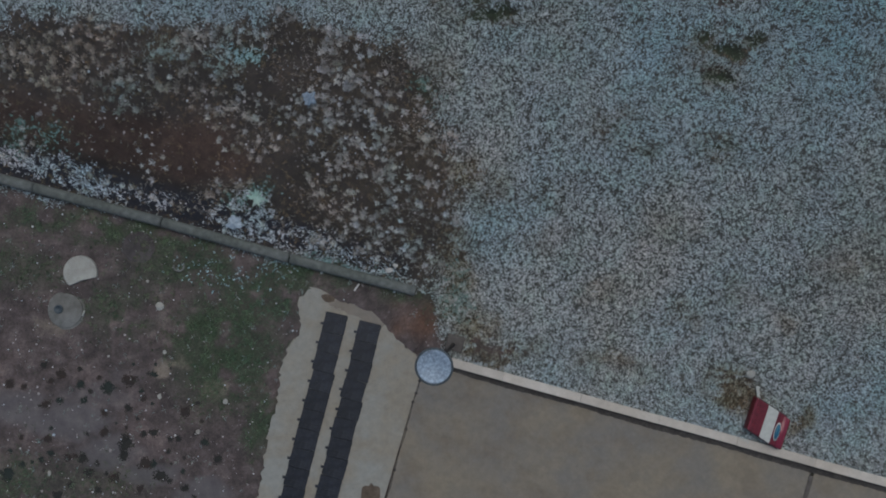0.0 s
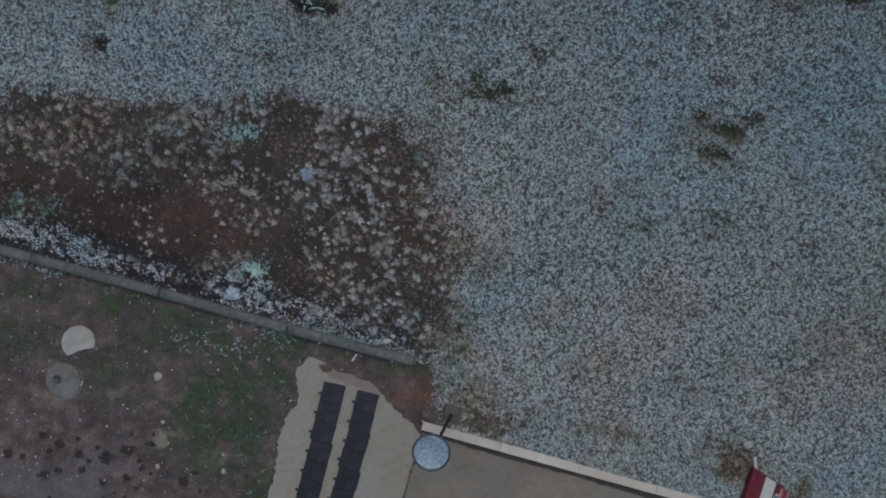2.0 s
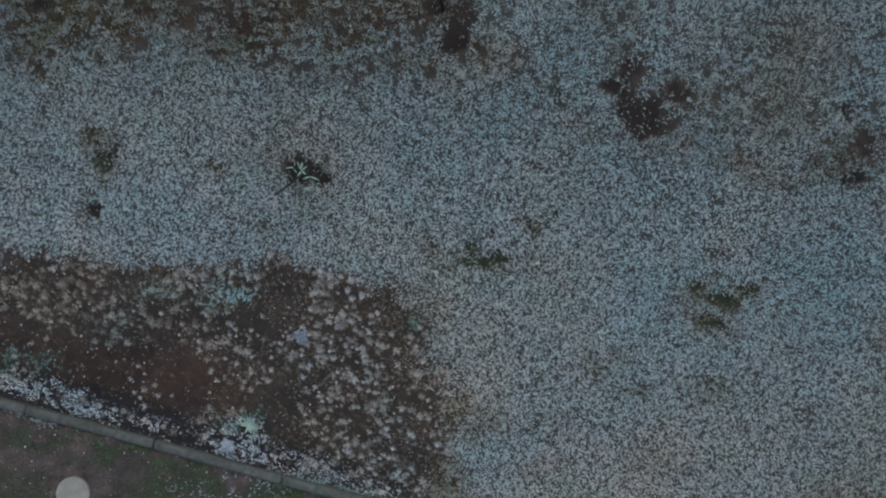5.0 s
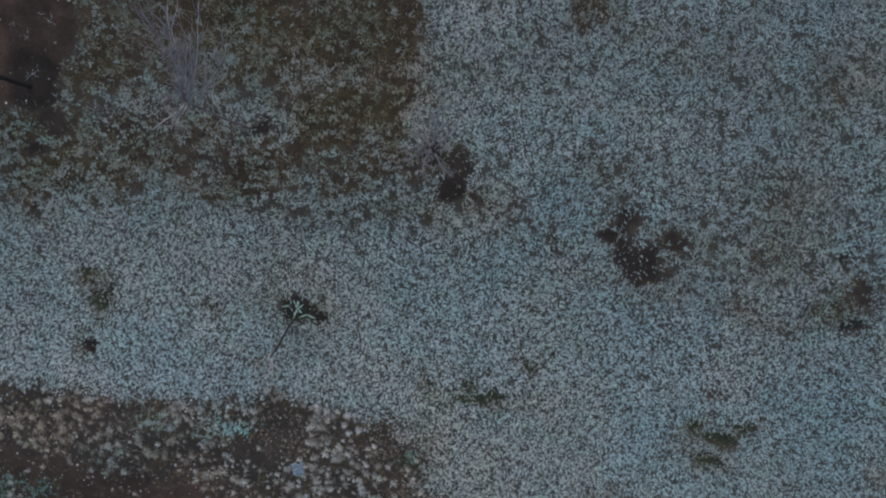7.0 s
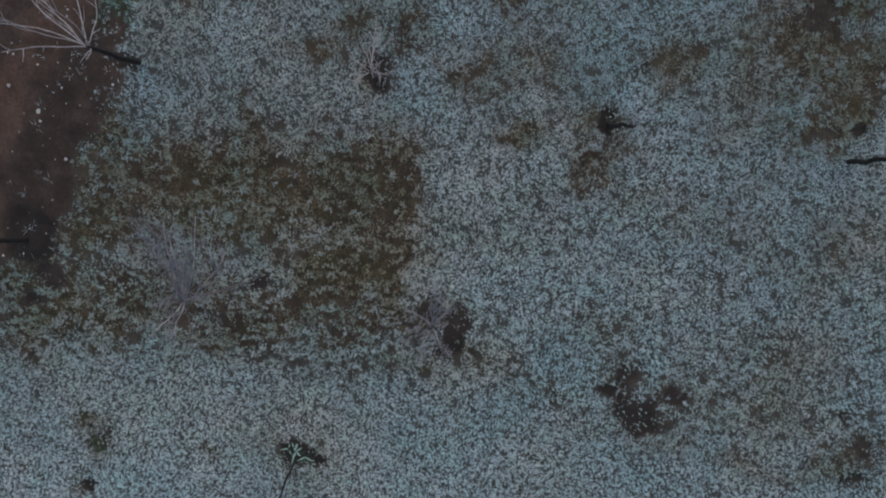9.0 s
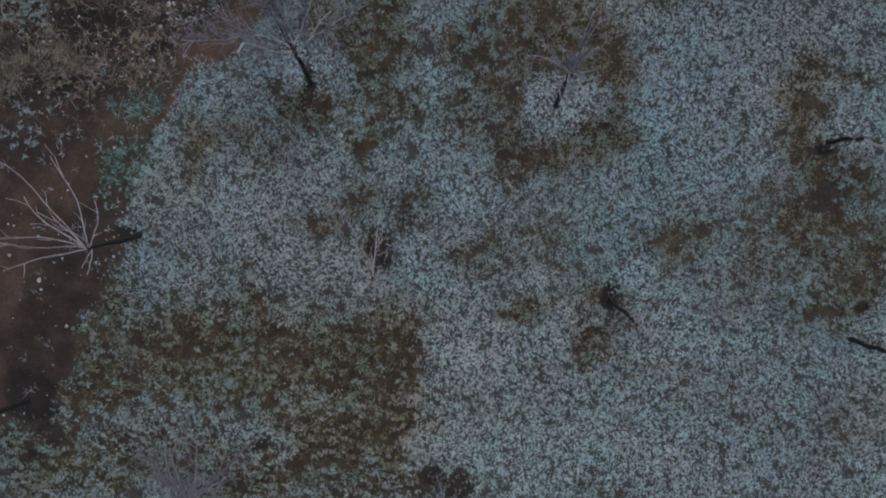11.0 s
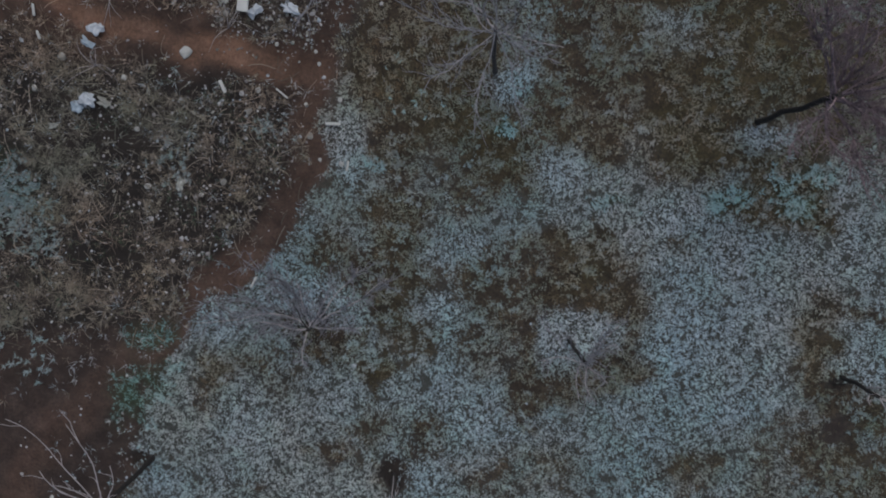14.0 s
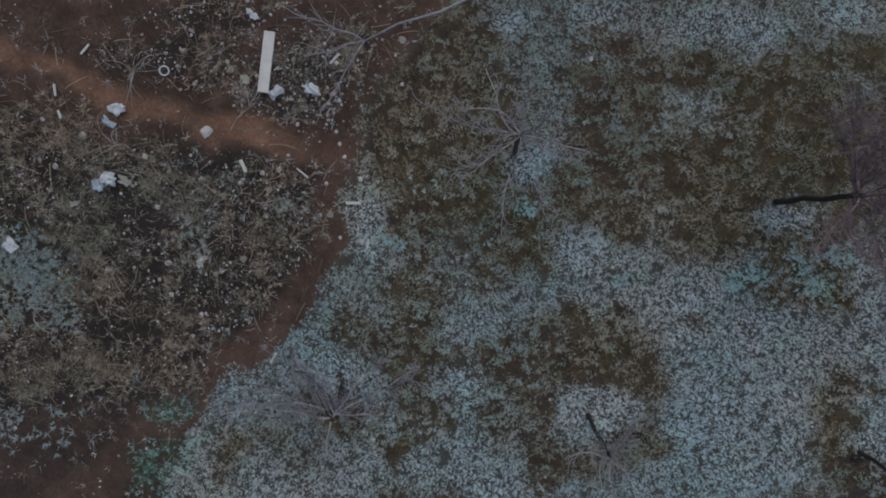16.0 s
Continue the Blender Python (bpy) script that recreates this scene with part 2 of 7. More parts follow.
LILAC_TWIG = bark_material("greyish_twig_bark", (0.20, 0.195, 0.215), (0.42, 0.41, 0.445))
RED_TWIG = bark_material("reddish_twig_bark", (0.18, 0.130, 0.140), (0.37, 0.285, 0.305))


# ---- small builders ----
def mesh_of(name, bm, material):
    me = bpy.data.meshes.new(name)
    bm.to_mesh(me)
    bm.free()
    me.materials.append(material)
    return me


def thing(name, label, category, group="", at=(0, 0, 0), turn=0.0):
    ob = new(name)
    ob.matrix_basis = pose(*at, 0, 0, turn)
    ob.empty_display_size = 0.05
    return tagged(ob, label, category, group)


def part(name, bm, material, parent, label=""):
    ob = new(name, mesh_of(name, bm, material))
    ob.parent = parent
    return tagged(ob, label)


def solo(name, bm, material, label, category, group="", m=None):
    ob = new(name, mesh_of(name, bm, material))
    if m is not None:
        ob.matrix_basis = m
    return tagged(ob, label, category, group)


def smooth(bm):
    for f in bm.faces:
        f.smooth = True
    return bm


def block(x, y, z, at=(0, 0, 0), bevel=0.0, segments=2):
    bm = bmesh.new()
    bmesh.ops.create_cube(bm, size=1.0, matrix=Matrix.Translation(at) @ Matrix.Diagonal((x, y, z, 1)))
    if bevel:
        bmesh.ops.bevel(bm, geom=bm.edges[:], offset=bevel, segments=segments, affect="EDGES", profile=0.6)
    return bm


def prism(points, low, high, bevel=0.0, lumps=0.0):
    bm = bmesh.new()
    vs = [bm.verts.new((x, y, high)) for x, y in points]
    top = bm.faces.new(vs)
    if top.normal.z < 0 or top.calc_center_median() is None:
        top.normal_flip()
    top.normal_update()
    if top.normal.z < 0:
        top.normal_flip()
    made = bmesh.ops.extrude_face_region(bm, geom=[top])
    for v in made["geom"]:
        if isinstance(v, bmesh.types.BMVert):
            v.co.z = low
    bmesh.ops.recalc_face_normals(bm, faces=bm.faces[:])
    if bevel:
        rim = [e for e in bm.edges if all(abs(v.co.z - high) < 1e-5 for v in e.verts)]
        bmesh.ops.bevel(bm, geom=rim, offset=bevel, segments=2, affect="EDGES", profile=0.5)
    return bm


def lathe(profile, steps=40):
    """A turned body from (radius, height) pairs."""
    bm = bmesh.new()
    rings = []
    for r, z in profile:
        if r < 1e-5:
            rings.append([bm.verts.new((0, 0, z))])
        else:
            rings.append([bm.verts.new((r * math.cos(2 * math.pi * i / steps), r * math.sin(2 * math.pi * i / steps), z)) for i in range(steps)])
    for a, b in zip(rings, rings[1:]):
        for i in range(steps):
            j = (i + 1) % steps
            q = [a[i % len(a)], a[j % len(a)], b[j % len(b)], b[i % len(b)]]
            q = list(dict.fromkeys(q))
            if len(q) > 2:
                bm.faces.new(q)
    bmesh.ops.recalc_face_normals(bm, faces=bm.faces[:])
    return smooth(bm)


def tube(bm, path, radii, sides=6):
    """A tapered round branch along a path, added to bm."""
    rings, side = [], None
    for i, p in enumerate(path):
        way = (path[min(i + 1, len(path) - 1)] - path[max(i - 1, 0)]).normalized()
        side = way.orthogonal().normalized() if side is None else (side - way * side.dot(way)).normalized()
        up = way.cross(side)
        rings.append([bm.verts.new(p + radii[i] * (math.cos(a) * side + math.sin(a) * up)) for a in (2 * math.pi * k / sides for k in range(sides))])
    for a, b in zip(rings, rings[1:]):
        for k in range(sides):
            f = bm.faces.new((a[k], a[(k + 1) % sides], b[(k + 1) % sides], b[k]))
            f.smooth = True
    bm.faces.new(rings[-1])
    bm.faces.new(rings[0][::-1])


# ---- the lie of the land ----
RISE_AT = np.array([-40, -1.05, -0.85, -0.45, 0.5, 2, 3, 4, 5, 5.7, 7.4, 8.5, 10.3, 11.4, 13, 14.5, 16, 18, 22, 40, 200, 2500])
RISE = np.array([0.0, 0.0, 0.05, 0.2, 0.55, 1.03, 1.3, 1.58, 1.83, 2.05, 2.66, 2.95, 3.4, 3.6, 3.85, 4.12, 4.35, 4.55, 4.7, 5.2, 9, 30])


def lattice(x, y, size, seed):
    """Smooth noise from 0 to 1 over the plan, with cells of that size."""
    table = np.random.RandomState(seed).rand(128, 128)
    fx, fy = x / size + 1000.0, y / size + 1000.0
    ix, iy = np.floor(fx).astype(int), np.floor(fy).astype(int)
    tx, ty = fx - ix, fy - iy
    tx, ty = tx * tx * (3 - 2 * tx), ty * ty * (3 - 2 * ty)
    a, b = table[ix % 128, iy % 128], table[(ix + 1) % 128, iy % 128]
    c, d = table[ix % 128, (iy + 1) % 128], table[(ix + 1) % 128, (iy + 1) % 128]
    return (a * (1 - tx) + b * tx) * (1 - ty) + (c * (1 - tx) + d * tx) * ty


def cloud(x, y, size, seed):
    return (lattice(x, y, size, seed) + 0.5 * lattice(x, y, size / 2.1, seed + 1) + 0.25 * lattice(x, y, size / 4.3, seed + 2)) / 1.75


def inside(x, y, corners):
    """Metres inside (plus) or outside (minus) of a closed outline."""
    near, odd = np.full(x.shape, 1e9), np.zeros(x.shape, bool)
    for (ax, ay), (bx, by) in zip(corners, corners[1:] + corners[:1]):
        ex, ey = bx - ax, by - ay
        s = np.clip(((x - ax) * ex + (y - ay) * ey) / (ex * ex + ey * ey), 0, 1)
        near = np.minimum(near, np.hypot(x - ax - s * ex, y - ay - s * ey))
        if ay != by:
            odd ^= ((ay > y) != (by > y)) & (x < ex * (y - ay) / ey + ax)
    return np.where(odd, near, -near)


def along(x, y, line):
    near = np.full(x.shape, 1e9)
    for (ax, ay), (bx, by) in zip(line, line[1:]):
        ex, ey = bx - ax, by - ay
        s = np.clip(((x - ax) * ex + (y - ay) * ey) / (ex * ex + ey * ey), 0, 1)
        near = np.minimum(near, np.hypot(x - ax - s * ex, y - ay - s * ey))
    return near


def spots(x, y, rows):
    out = np.zeros(x.shape)
    for cx, cy, rx, ry, a in rows:
        d = ((x - cx) / rx) ** 2 + ((y - cy) / ry) ** 2
        out = np.maximum(out, a * np.exp(-0.75 * d * np.sqrt(d + 0.2)))
    return out


def soft(v, low, high):
    s = np.clip((v - low) / (high - low), 0, 1)
    return s * s * (3 - 2 * s)


# outlines of the ground cover, in plan
MOUND = [(-12.0, 4.30), (-8.54, 4.16), (-6.63, 4.16), (-4.78, 3.95), (-2.93, 4.10), (-1.54, 3.92), (-0.75, 3.65), (-0.21, 3.02), (0.14, 2.22), (0.24, 1.18), (0.14, 0.09), (-0.35, -0.80), (-3.02, -0.15), (-5.75, 0.56), (-9.14, 1.45), (-12.0, 2.2)]
MOUND_BARE = [(-12.0, 3.0), (-8.60, 2.86), (-7.09, 2.64), (-5.71, 2.43), (-3.91, 2.22), (-3.64, 1.59), (-4.78, 1.15), (-6.31, 1.36), (-7.70, 1.79), (-12.0, 2.4)]
UPPER_SOIL = [(0.60, 26.0), (0.23, 19.32), (-0.51, 18.68), (-0.96, 18.04), (-1.27, 17.39), (-1.45, 16.40), (-1.53, 15.90), (-1.90, 15.30), (-2.16, 14.77), (-2.90, 14.30), (-3.62, 13.55), (-4.03, 12.70), (-4.30, 12.00), (-4.74, 11.27), (-5.25, 10.50), (-5.55, 9.70), (-6.20, 8.85), (-7.20, 8.70), (-20.0, 8.70), (-20.0, 26.0)]
WEEDS = [(-12.0, 17.9), (-5.34, 17.73), (-4.60, 17.35), (-3.08, 17.18), (-1.88, 16.88), (-1.83, 16.20), (-2.40, 15.44), (-3.23, 14.65), (-3.83, 13.92), (-4.89, 13.83), (-12.0, 13.4)]
YARD = [(-30.0, 7.0), (-9.0, 1.36), (-5.40, 0.46), (-2.95, -0.24), (-0.30, -0.86), (-0.10, -1.40), (-0.05, -2.2), (-1.6, -7.0), (-6.0, -24.0), (-30.0, -24.0)]
HARD = [(-0.40, -2.00), (12.2, -5.47), (10.5, -11.0), (-4.9, -7.9), (-3.60, -4.82), (-3.37, -3.49), (-3.14, -2.29), (-2.74, -1.58), (-2.70, -0.85), (-2.36, -0.84), (-1.98, -1.10), (-1.38, -1.28), (-1.08, -1.56)]
TONGUES = [(-3.85, 3.45, 0.42, 0.30, 1), (-4.95, 3.55, 0.4, 0.2, 0.7), (-0.35, 3.35, 0.35, 0.25, 0.8), (0.05, 2.6, 0.2, 0.4, 0.7)]
TRAIL = [(-12.0, 20.6), (-6.40, 18.76), (-5.30, 18.27), (-4.56, 17.94), (-3.59, 17.67), (-2.92, 17.51), (-2.17, 17.29), (-1.35, 17.17)]
SIDE_TRAIL = [(-1.35, 17.14), (-1.65, 16.42), (-1.80, 15.68), (-2.33, 15.00), (-2.99, 14.46), (-3.84, 13.66), (-4.70, 13.01), (-5.43, 12.33), (-6.06, 11.53), (-6.60, 10.79), (-7.0, 9.6)]
# patches: x, y, half width, half depth, how strong
WORN_LOW = [(-3.85, 3.45, 0.6, 0.45, 0.8), (-4.95, 3.55, 0.6, 0.35, 0.8), (0.18, -0.14, 0.42, 0.65, 0.85), (-0.19, 3.06, 0.4, 0.6, 0.6), (0.21, 1.37, 0.62, 0.41, 0.75), (0.93, 1.14, 0.62, 0.26, 0.6), (0.06, 0.31, 0.3, 0.74, 0.6), (0.11, -0.81, 0.33, 0.65, 0.65), (0.99, -1.97, 0.82, 0.31, 0.85), (0.6, -1.43, 0.44, 0.44, 0.75), (1.86, 0.95, 0.62, 0.31, 0.3), (2.95, 2.26, 0.4, 0.25, 0.5)]
WORN_LOW_RIGHT = [(6.76, -3.33, 0.24, 0.2, 0.85), (3.52, 1.77, 0.3, 0.15, 0.6), (2.99, -0.77, 0.43, 0.21, 0.4), (4.13, 0.33, 0.62, 0.31, 0.35), (5.59, -2.71, 0.46, 0.35, 0.95), (3.29, -2.14, 0.66, 0.22, 0.5), (4.49, -1.31, 0.43, 0.21, 0.4), (7.19, -0.28, 0.82, 0.41, 0.35), (5.45, -0.73, 0.42, 0.31, 0.35), (6.45, -1.38, 0.32, 0.16, 0.4), (1.79, 0.1, 0.42, 0.21, 0.3)]
WORN_MID = [(-3.06, 4.69, 0.39, 0.15, 0.5), (-0.07, 4.4, 0.14, 0.19, 0.6), (0.89, 4.08, 0.68, 0.19, 0.8), (0.6, 4.35, 0.19, 0.19, 0.6), (1.6, 4.69, 0.24, 0.14, 0.7), (4.48, 3.63, 0.19, 0.11, 0.85), (4.87, 3.38, 0.43, 0.13, 0.95), (5.28, 3.58, 0.24, 0.14, 0.85), (4.77, 2.93, 0.44, 0.19, 0.85), (4.87, 1.85, 0.4, 0.12, 0.6), (2.95, 2.24, 0.5, 0.2, 0.5), (7.59, 2.81, 0.24, 0.24, 0.7), (-5.8, 6.19, 0.21, 0.21, 0.65), (-5.65, 5.76, 0.24, 0.24, 0.7), (-5.96, 4.94, 0.18, 0.2, 0.7), (-3.68, 5.66, 0.19, 0.14, 0.6), (-2.22, 5.6, 0.57, 0.43, 0.6), (-2.83, 5.89, 0.29, 0.33, 0.4)]
WORN_MID_RIGHT = [(2.39, 8, 0.35, 0.26, 0.6), (3.1, 7.54, 0.35, 0.35, 0.4), (3.42, 6.65, 0.67, 0.67, 0.7), (5.07, 7.34, 1.04, 0.61, 0.4), (5.15, 6.59, 0.88, 0.44, 0.45), (6.54, 5.76, 0.54, 0.45, 0.85), (5.12, 5.55, 0.45, 0.18, 0.6), (5.82, 5.46, 0.45, 0.18, 0.5), (3.94, 5.83, 0.55, 0.27, 0.55), (2.76, 6.19, 0.45, 0.18, 0.45), (6.21, 6.32, 0.26, 0.13, 0.5), (1.97, 6.68, 0.18, 0.11, 0.5), (-0.06, 6.88, 0.27, 0.14, 0.5)]
WORN_SOIL_EDGE = [(-4.94, 11.09, 0.42, 0.51, 0.85), (-5.22, 10.21, 0.34, 0.52, 0.95), (-5.51, 9.38, 0.44, 0.44, 0.95), (-6.28, 8.78, 0.72, 0.45, 1), (-6.46, 7.88, 0.83, 0.55, 0.95), (-4.58, 8.24, 0.72, 0.36, 0.85), (-3.9, 7.69, 0.91, 0.27, 0.75), (-4.73, 10.61, 0.43, 0.34, 0.8)]
WORN_SCRUB = [(-6.09, 8.32, 1.1, 0.73, 0.9), (-4.2, 8.27, 1.35, 0.81, 0.85), (-2.85, 7.91, 1.08, 0.63, 0.9), (-1.47, 8.04, 1.07, 0.8, 0.75), (-3.52, 7.67, 0.91, 0.27, 0.8), (-1.04, 7.45, 1.35, 0.45, 0.6), (0.13, 8, 0.62, 0.35, 0.9), (0.39, 7.58, 0.36, 0.44, 0.85), (-0.23, 7.35, 0.72, 0.36, 0.6), (1.02, 7.24, 0.54, 0.36, 0.5), (-6.72, 7.57, 0.75, 0.56, 0.6), (-4.97, 7.53, 0.74, 0.37, 0.45), (-1.97, 7.3, 1.09, 0.36, 0.5)]
WORN_SCRUB_UP = [(-1.13, 10.31, 0.92, 0.59, 1), (-0.99, 9.49, 0.94, 0.51, 1), (-1.66, 9.91, 0.85, 0.68, 0.9), (-0.58, 8.65, 0.39, 0.96, 1.1), (-1.37, 8.66, 0.87, 0.61, 1.1), (-2.61, 9.92, 0.94, 0.94, 1), (-3.91, 10.11, 1.11, 0.69, 1.05), (-4.86, 9.54, 0.7, 0.52, 0.95), (-3.53, 9.44, 0.69, 0.43, 1.05), (-2.29, 8.05, 0.98, 0.53, 1), (-1.22, 7.78, 0.89, 0.44, 0.95), (-3.05, 7.78, 0.63, 0.45, 0.95), (-6.39, 8.25, 0.82, 0.82, 1), (-5.32, 7.79, 0.92, 0.37, 0.85), (-0.42, 9.81, 0.38, 1.0, 0.95), (-0.79, 10.62, 0.67, 0.25, 1.05)]
WORN_SLOPE = [(2.52, 10.21, 0.41, 0.33, 0.85), (1.44, 10.7, 0.33, 0.1, 0.9), (3.27, 9.72, 0.5, 0.17, 0.55), (4.35, 9.43, 0.83, 0.33, 0.5), (5.15, 8.69, 0.92, 0.5, 0.55), (6.15, 9.17, 0.66, 0.5, 0.55), (2.62, 7.95, 0.69, 0.43, 0.5), (1.23, 9.05, 0.85, 0.68, 0.35), (0.46, 7.95, 0.26, 0.39, 0.9), (-0.16, 7.15, 0.4, 0.2, 0.75), (0.56, 7.15, 0.72, 0.27, 0.6), (0.12, 8.86, 0.17, 0.13, 0.8), (2.33, 10.96, 0.33, 0.33, 0.6), (2.63, 10.56, 0.29, 0.1, 0.6), (1.8, 6.88, 0.54, 0.22, 0.5), (3.43, 6.24, 0.54, 0.18, 0.6), (4.33, 6.8, 0.53, 0.53, 0.4), (5.06, 6.35, 0.88, 0.27, 0.45)]
WORN_ORCHARD = [(-1.54, 13.54, 0.4, 0.24, 0.95), (-0.91, 13.18, 0.16, 0.48, 0.85), (-0.89, 14.1, 0.24, 0.39, 0.7), (-0.42, 13.87, 0.31, 0.47, 0.5), (-0.41, 14.54, 0.47, 0.39, 0.7), (0.67, 14.3, 0.47, 0.47, 0.6), (0.6, 13.48, 0.39, 0.63, 0.5), (1.13, 14.66, 0.77, 0.31, 0.5), (2.01, 12.99, 0.87, 0.22, 0.95), (1.15, 13.16, 0.32, 0.39, 0.85), (2.54, 13.53, 0.19, 0.47, 0.75), (1.63, 12.76, 0.63, 0.16, 0.75), (1.08, 12.54, 0.1, 0.2, 0.8), (2.59, 14.2, 0.31, 0.46, 0.5), (2.5, 14.71, 0.46, 0.23, 0.6), (-2.01, 13.74, 0.24, 0.16, 0.6), (-3.26, 12.97, 0.24, 0.48, 0.5), (-2.6, 13.2, 0.48, 0.24, 0.4), (-0.13, 12.07, 0.32, 0.16, 0.6)]
WORN_ORCHARD_RIGHT = [(5.25, 13.94, 0.38, 0.31, 0.65), (5.16, 13.12, 0.19, 0.31, 0.95), (5.46, 12.28, 0.43, 0.47, 1), (4.68, 12.44, 0.47, 0.24, 0.65), (4.63, 12.05, 0.47, 0.32, 0.55), (4.75, 11.33, 0.64, 0.32, 0.6), (5.52, 11.49, 0.48, 0.32, 0.75), (5.74, 10.69, 0.32, 0.32, 0.95), (5.36, 10.52, 0.24, 0.24, 0.75), (4.63, 10.77, 0.64, 0.24, 0.5), (3.48, 11.5, 0.32, 0.24, 0.5), (2.3, 10.93, 0.32, 0.24, 0.85), (2.72, 10.52, 0.49, 0.12, 0.75), (1.42, 10.77, 0.33, 0.16, 0.85), (1.57, 11.5, 0.48, 0.32, 0.5), (0.92, 11.42, 0.49, 0.32, 0.5), (1.24, 11.91, 0.64, 0.16, 0.5), (-1.51, 11.92, 0.41, 0.2, 0.7), (-0.2, 12.31, 0.12, 0.24, 0.7)]
WORN_EAST = [(5.4, 12.7, 0.38, 0.5, 1), (5.2, 13.45, 0.22, 0.4, 0.95), (5.95, 12.4, 0.5, 0.3, 0.9), (5.5, 11.9, 0.55, 0.5, 1), (5.9, 11.1, 0.5, 0.4, 0.9), (6.3, 11.6, 0.5, 0.5, 0.8), (5.7, 13.98, 0.6, 0.11, 0.95), (1.2, 13.6, 0.2, 0.4, 0.9), (1.5, 13.0, 0.4, 0.25, 0.85), (2.55, 13.15, 0.35, 0.35, 0.85), (2.6, 13.9, 0.25, 0.45, 0.85), (1.9, 14.15, 0.5, 0.2, 0.85)]
WORN_ORCHARD_LOW = [(-4.02, 9.88, 0.77, 0.52, 0.8), (-2.61, 10.07, 0.68, 0.42, 0.7), (-1.56, 10.51, 0.5, 0.25, 0.75), (-0.91, 9.9, 0.76, 0.51, 1), (-1.68, 9.72, 0.68, 0.34, 0.85), (-2.83, 9.44, 0.69, 0.26, 0.75), (-2.25, 8.99, 0.87, 0.35, 0.65), (-0.93, 9.1, 0.69, 0.43, 0.8), (0.1, 8.84, 0.26, 0.17, 0.75), (2.5, 10.01, 0.25, 0.16, 0.7), (3.32, 9.72, 0.33, 0.12, 0.65), (4.07, 9.51, 0.49, 0.16, 0.45), (6.03, 9.18, 0.41, 0.25, 0.6), (1.69, 9.57, 0.5, 0.25, 0.4), (-2.78, 11.27, 0.25, 0.12, 0.5), (-0.7, 11.59, 0.28, 0.31, 0.7), (2.63, 10.81, 0.28, 0.28, 0.6), (-0.71, 11.26, 0.33, 0.16, 0.3), (-4.87, 9.51, 0.52, 0.44, 0.6)]
WORN_UPPER = [(-0.82, 17.02, 0.37, 0.22, 0.95), (-0.15, 16.9, 0.6, 0.37, 0.65), (-0.53, 16.33, 0.38, 0.38, 0.5), (0.75, 16.46, 0.37, 0.3, 0.6), (0.97, 15.95, 0.53, 0.3, 0.75), (1.79, 16.45, 0.37, 0.37, 0.6), (2.37, 16.95, 0.89, 0.3, 0.7), (3.55, 16.79, 0.74, 0.37, 0.8), (3.58, 16.06, 0.45, 0.37, 0.95), (4.82, 16.27, 0.37, 0.3, 0.85), (4.32, 15.84, 0.3, 0.19, 0.9), (4.8, 15.14, 0.45, 0.23, 0.85), (4.34, 15.4, 0.3, 0.3, 0.75), (3.05, 16.43, 0.37, 0.3, 0.6), (-0.47, 15.44, 0.31, 0.46, 0.6), (-0.87, 14.69, 0.39, 0.31, 0.85), (-1.49, 14.77, 0.31, 0.31, 0.5), (0.45, 15.66, 0.38, 0.3, 0.4), (3.26, 14.81, 0.23, 0.15, 0.4)]
WORN_UPPER_LOW = [(1.9, 14.82, 0.76, 0.19, 0.7), (2.36, 14.52, 0.38, 0.23, 0.75), (1.45, 14.21, 0.46, 0.23, 0.75), (2.45, 14.06, 0.46, 0.31, 0.75), (0.84, 13.91, 0.39, 0.47, 0.6), (0.6, 14.37, 0.39, 0.23, 0.5), (-1.62, 13.42, 0.4, 0.22, 0.95), (-0.91, 13.03, 0.12, 0.4, 0.9), (-0.5, 13.51, 0.32, 0.47, 0.5), (-1, 12.3, 0.48, 0.24, 0.6), (-0.2, 11.97, 0.32, 0.24, 0.7), (5.13, 13.66, 0.38, 0.23, 0.75), (4.64, 11.99, 0.47, 0.4, 0.6), (3.57, 11.57, 0.4, 0.32, 0.6), (0.61, 11.55, 0.49, 0.24, 0.6), (1.35, 10.66, 0.41, 0.16, 0.85), (1.5, 11.64, 0.4, 0.32, 0.5), (-2.27, 13.03, 0.48, 0.24, 0.4)]
WORN_TOP = [(-0.81, 18.33, 0.44, 0.44, 0.7), (0.08, 18.67, 0.29, 0.37, 0.7), (-0.37, 17.3, 0.3, 0.3, 0.6), (-0.67, 17.01, 0.45, 0.19, 0.95), (-0.07, 17.74, 0.45, 0.3, 0.7), (0.45, 16.93, 0.3, 0.22, 0.7), (2.14, 17.93, 0.59, 0.29, 0.7), (2.13, 18.65, 0.44, 0.22, 0.5), (3.96, 17.91, 0.73, 0.37, 0.95), (4.7, 17.62, 0.44, 0.37, 0.95), (4.34, 17.26, 0.66, 0.29, 0.95), (2.86, 18.21, 0.44, 0.22, 0.7), (3.49, 16.68, 0.37, 0.3, 0.9), (1.71, 16.77, 0.45, 0.22, 0.6), (0.83, 15.95, 0.53, 0.3, 0.9), (1.12, 16.33, 0.45, 0.23, 0.85), (2.17, 16.32, 0.45, 0.22, 0.6), (4.33, 15.86, 0.45, 0.15, 0.9), (3.29, 15.94, 0.37, 0.22, 0.6)]
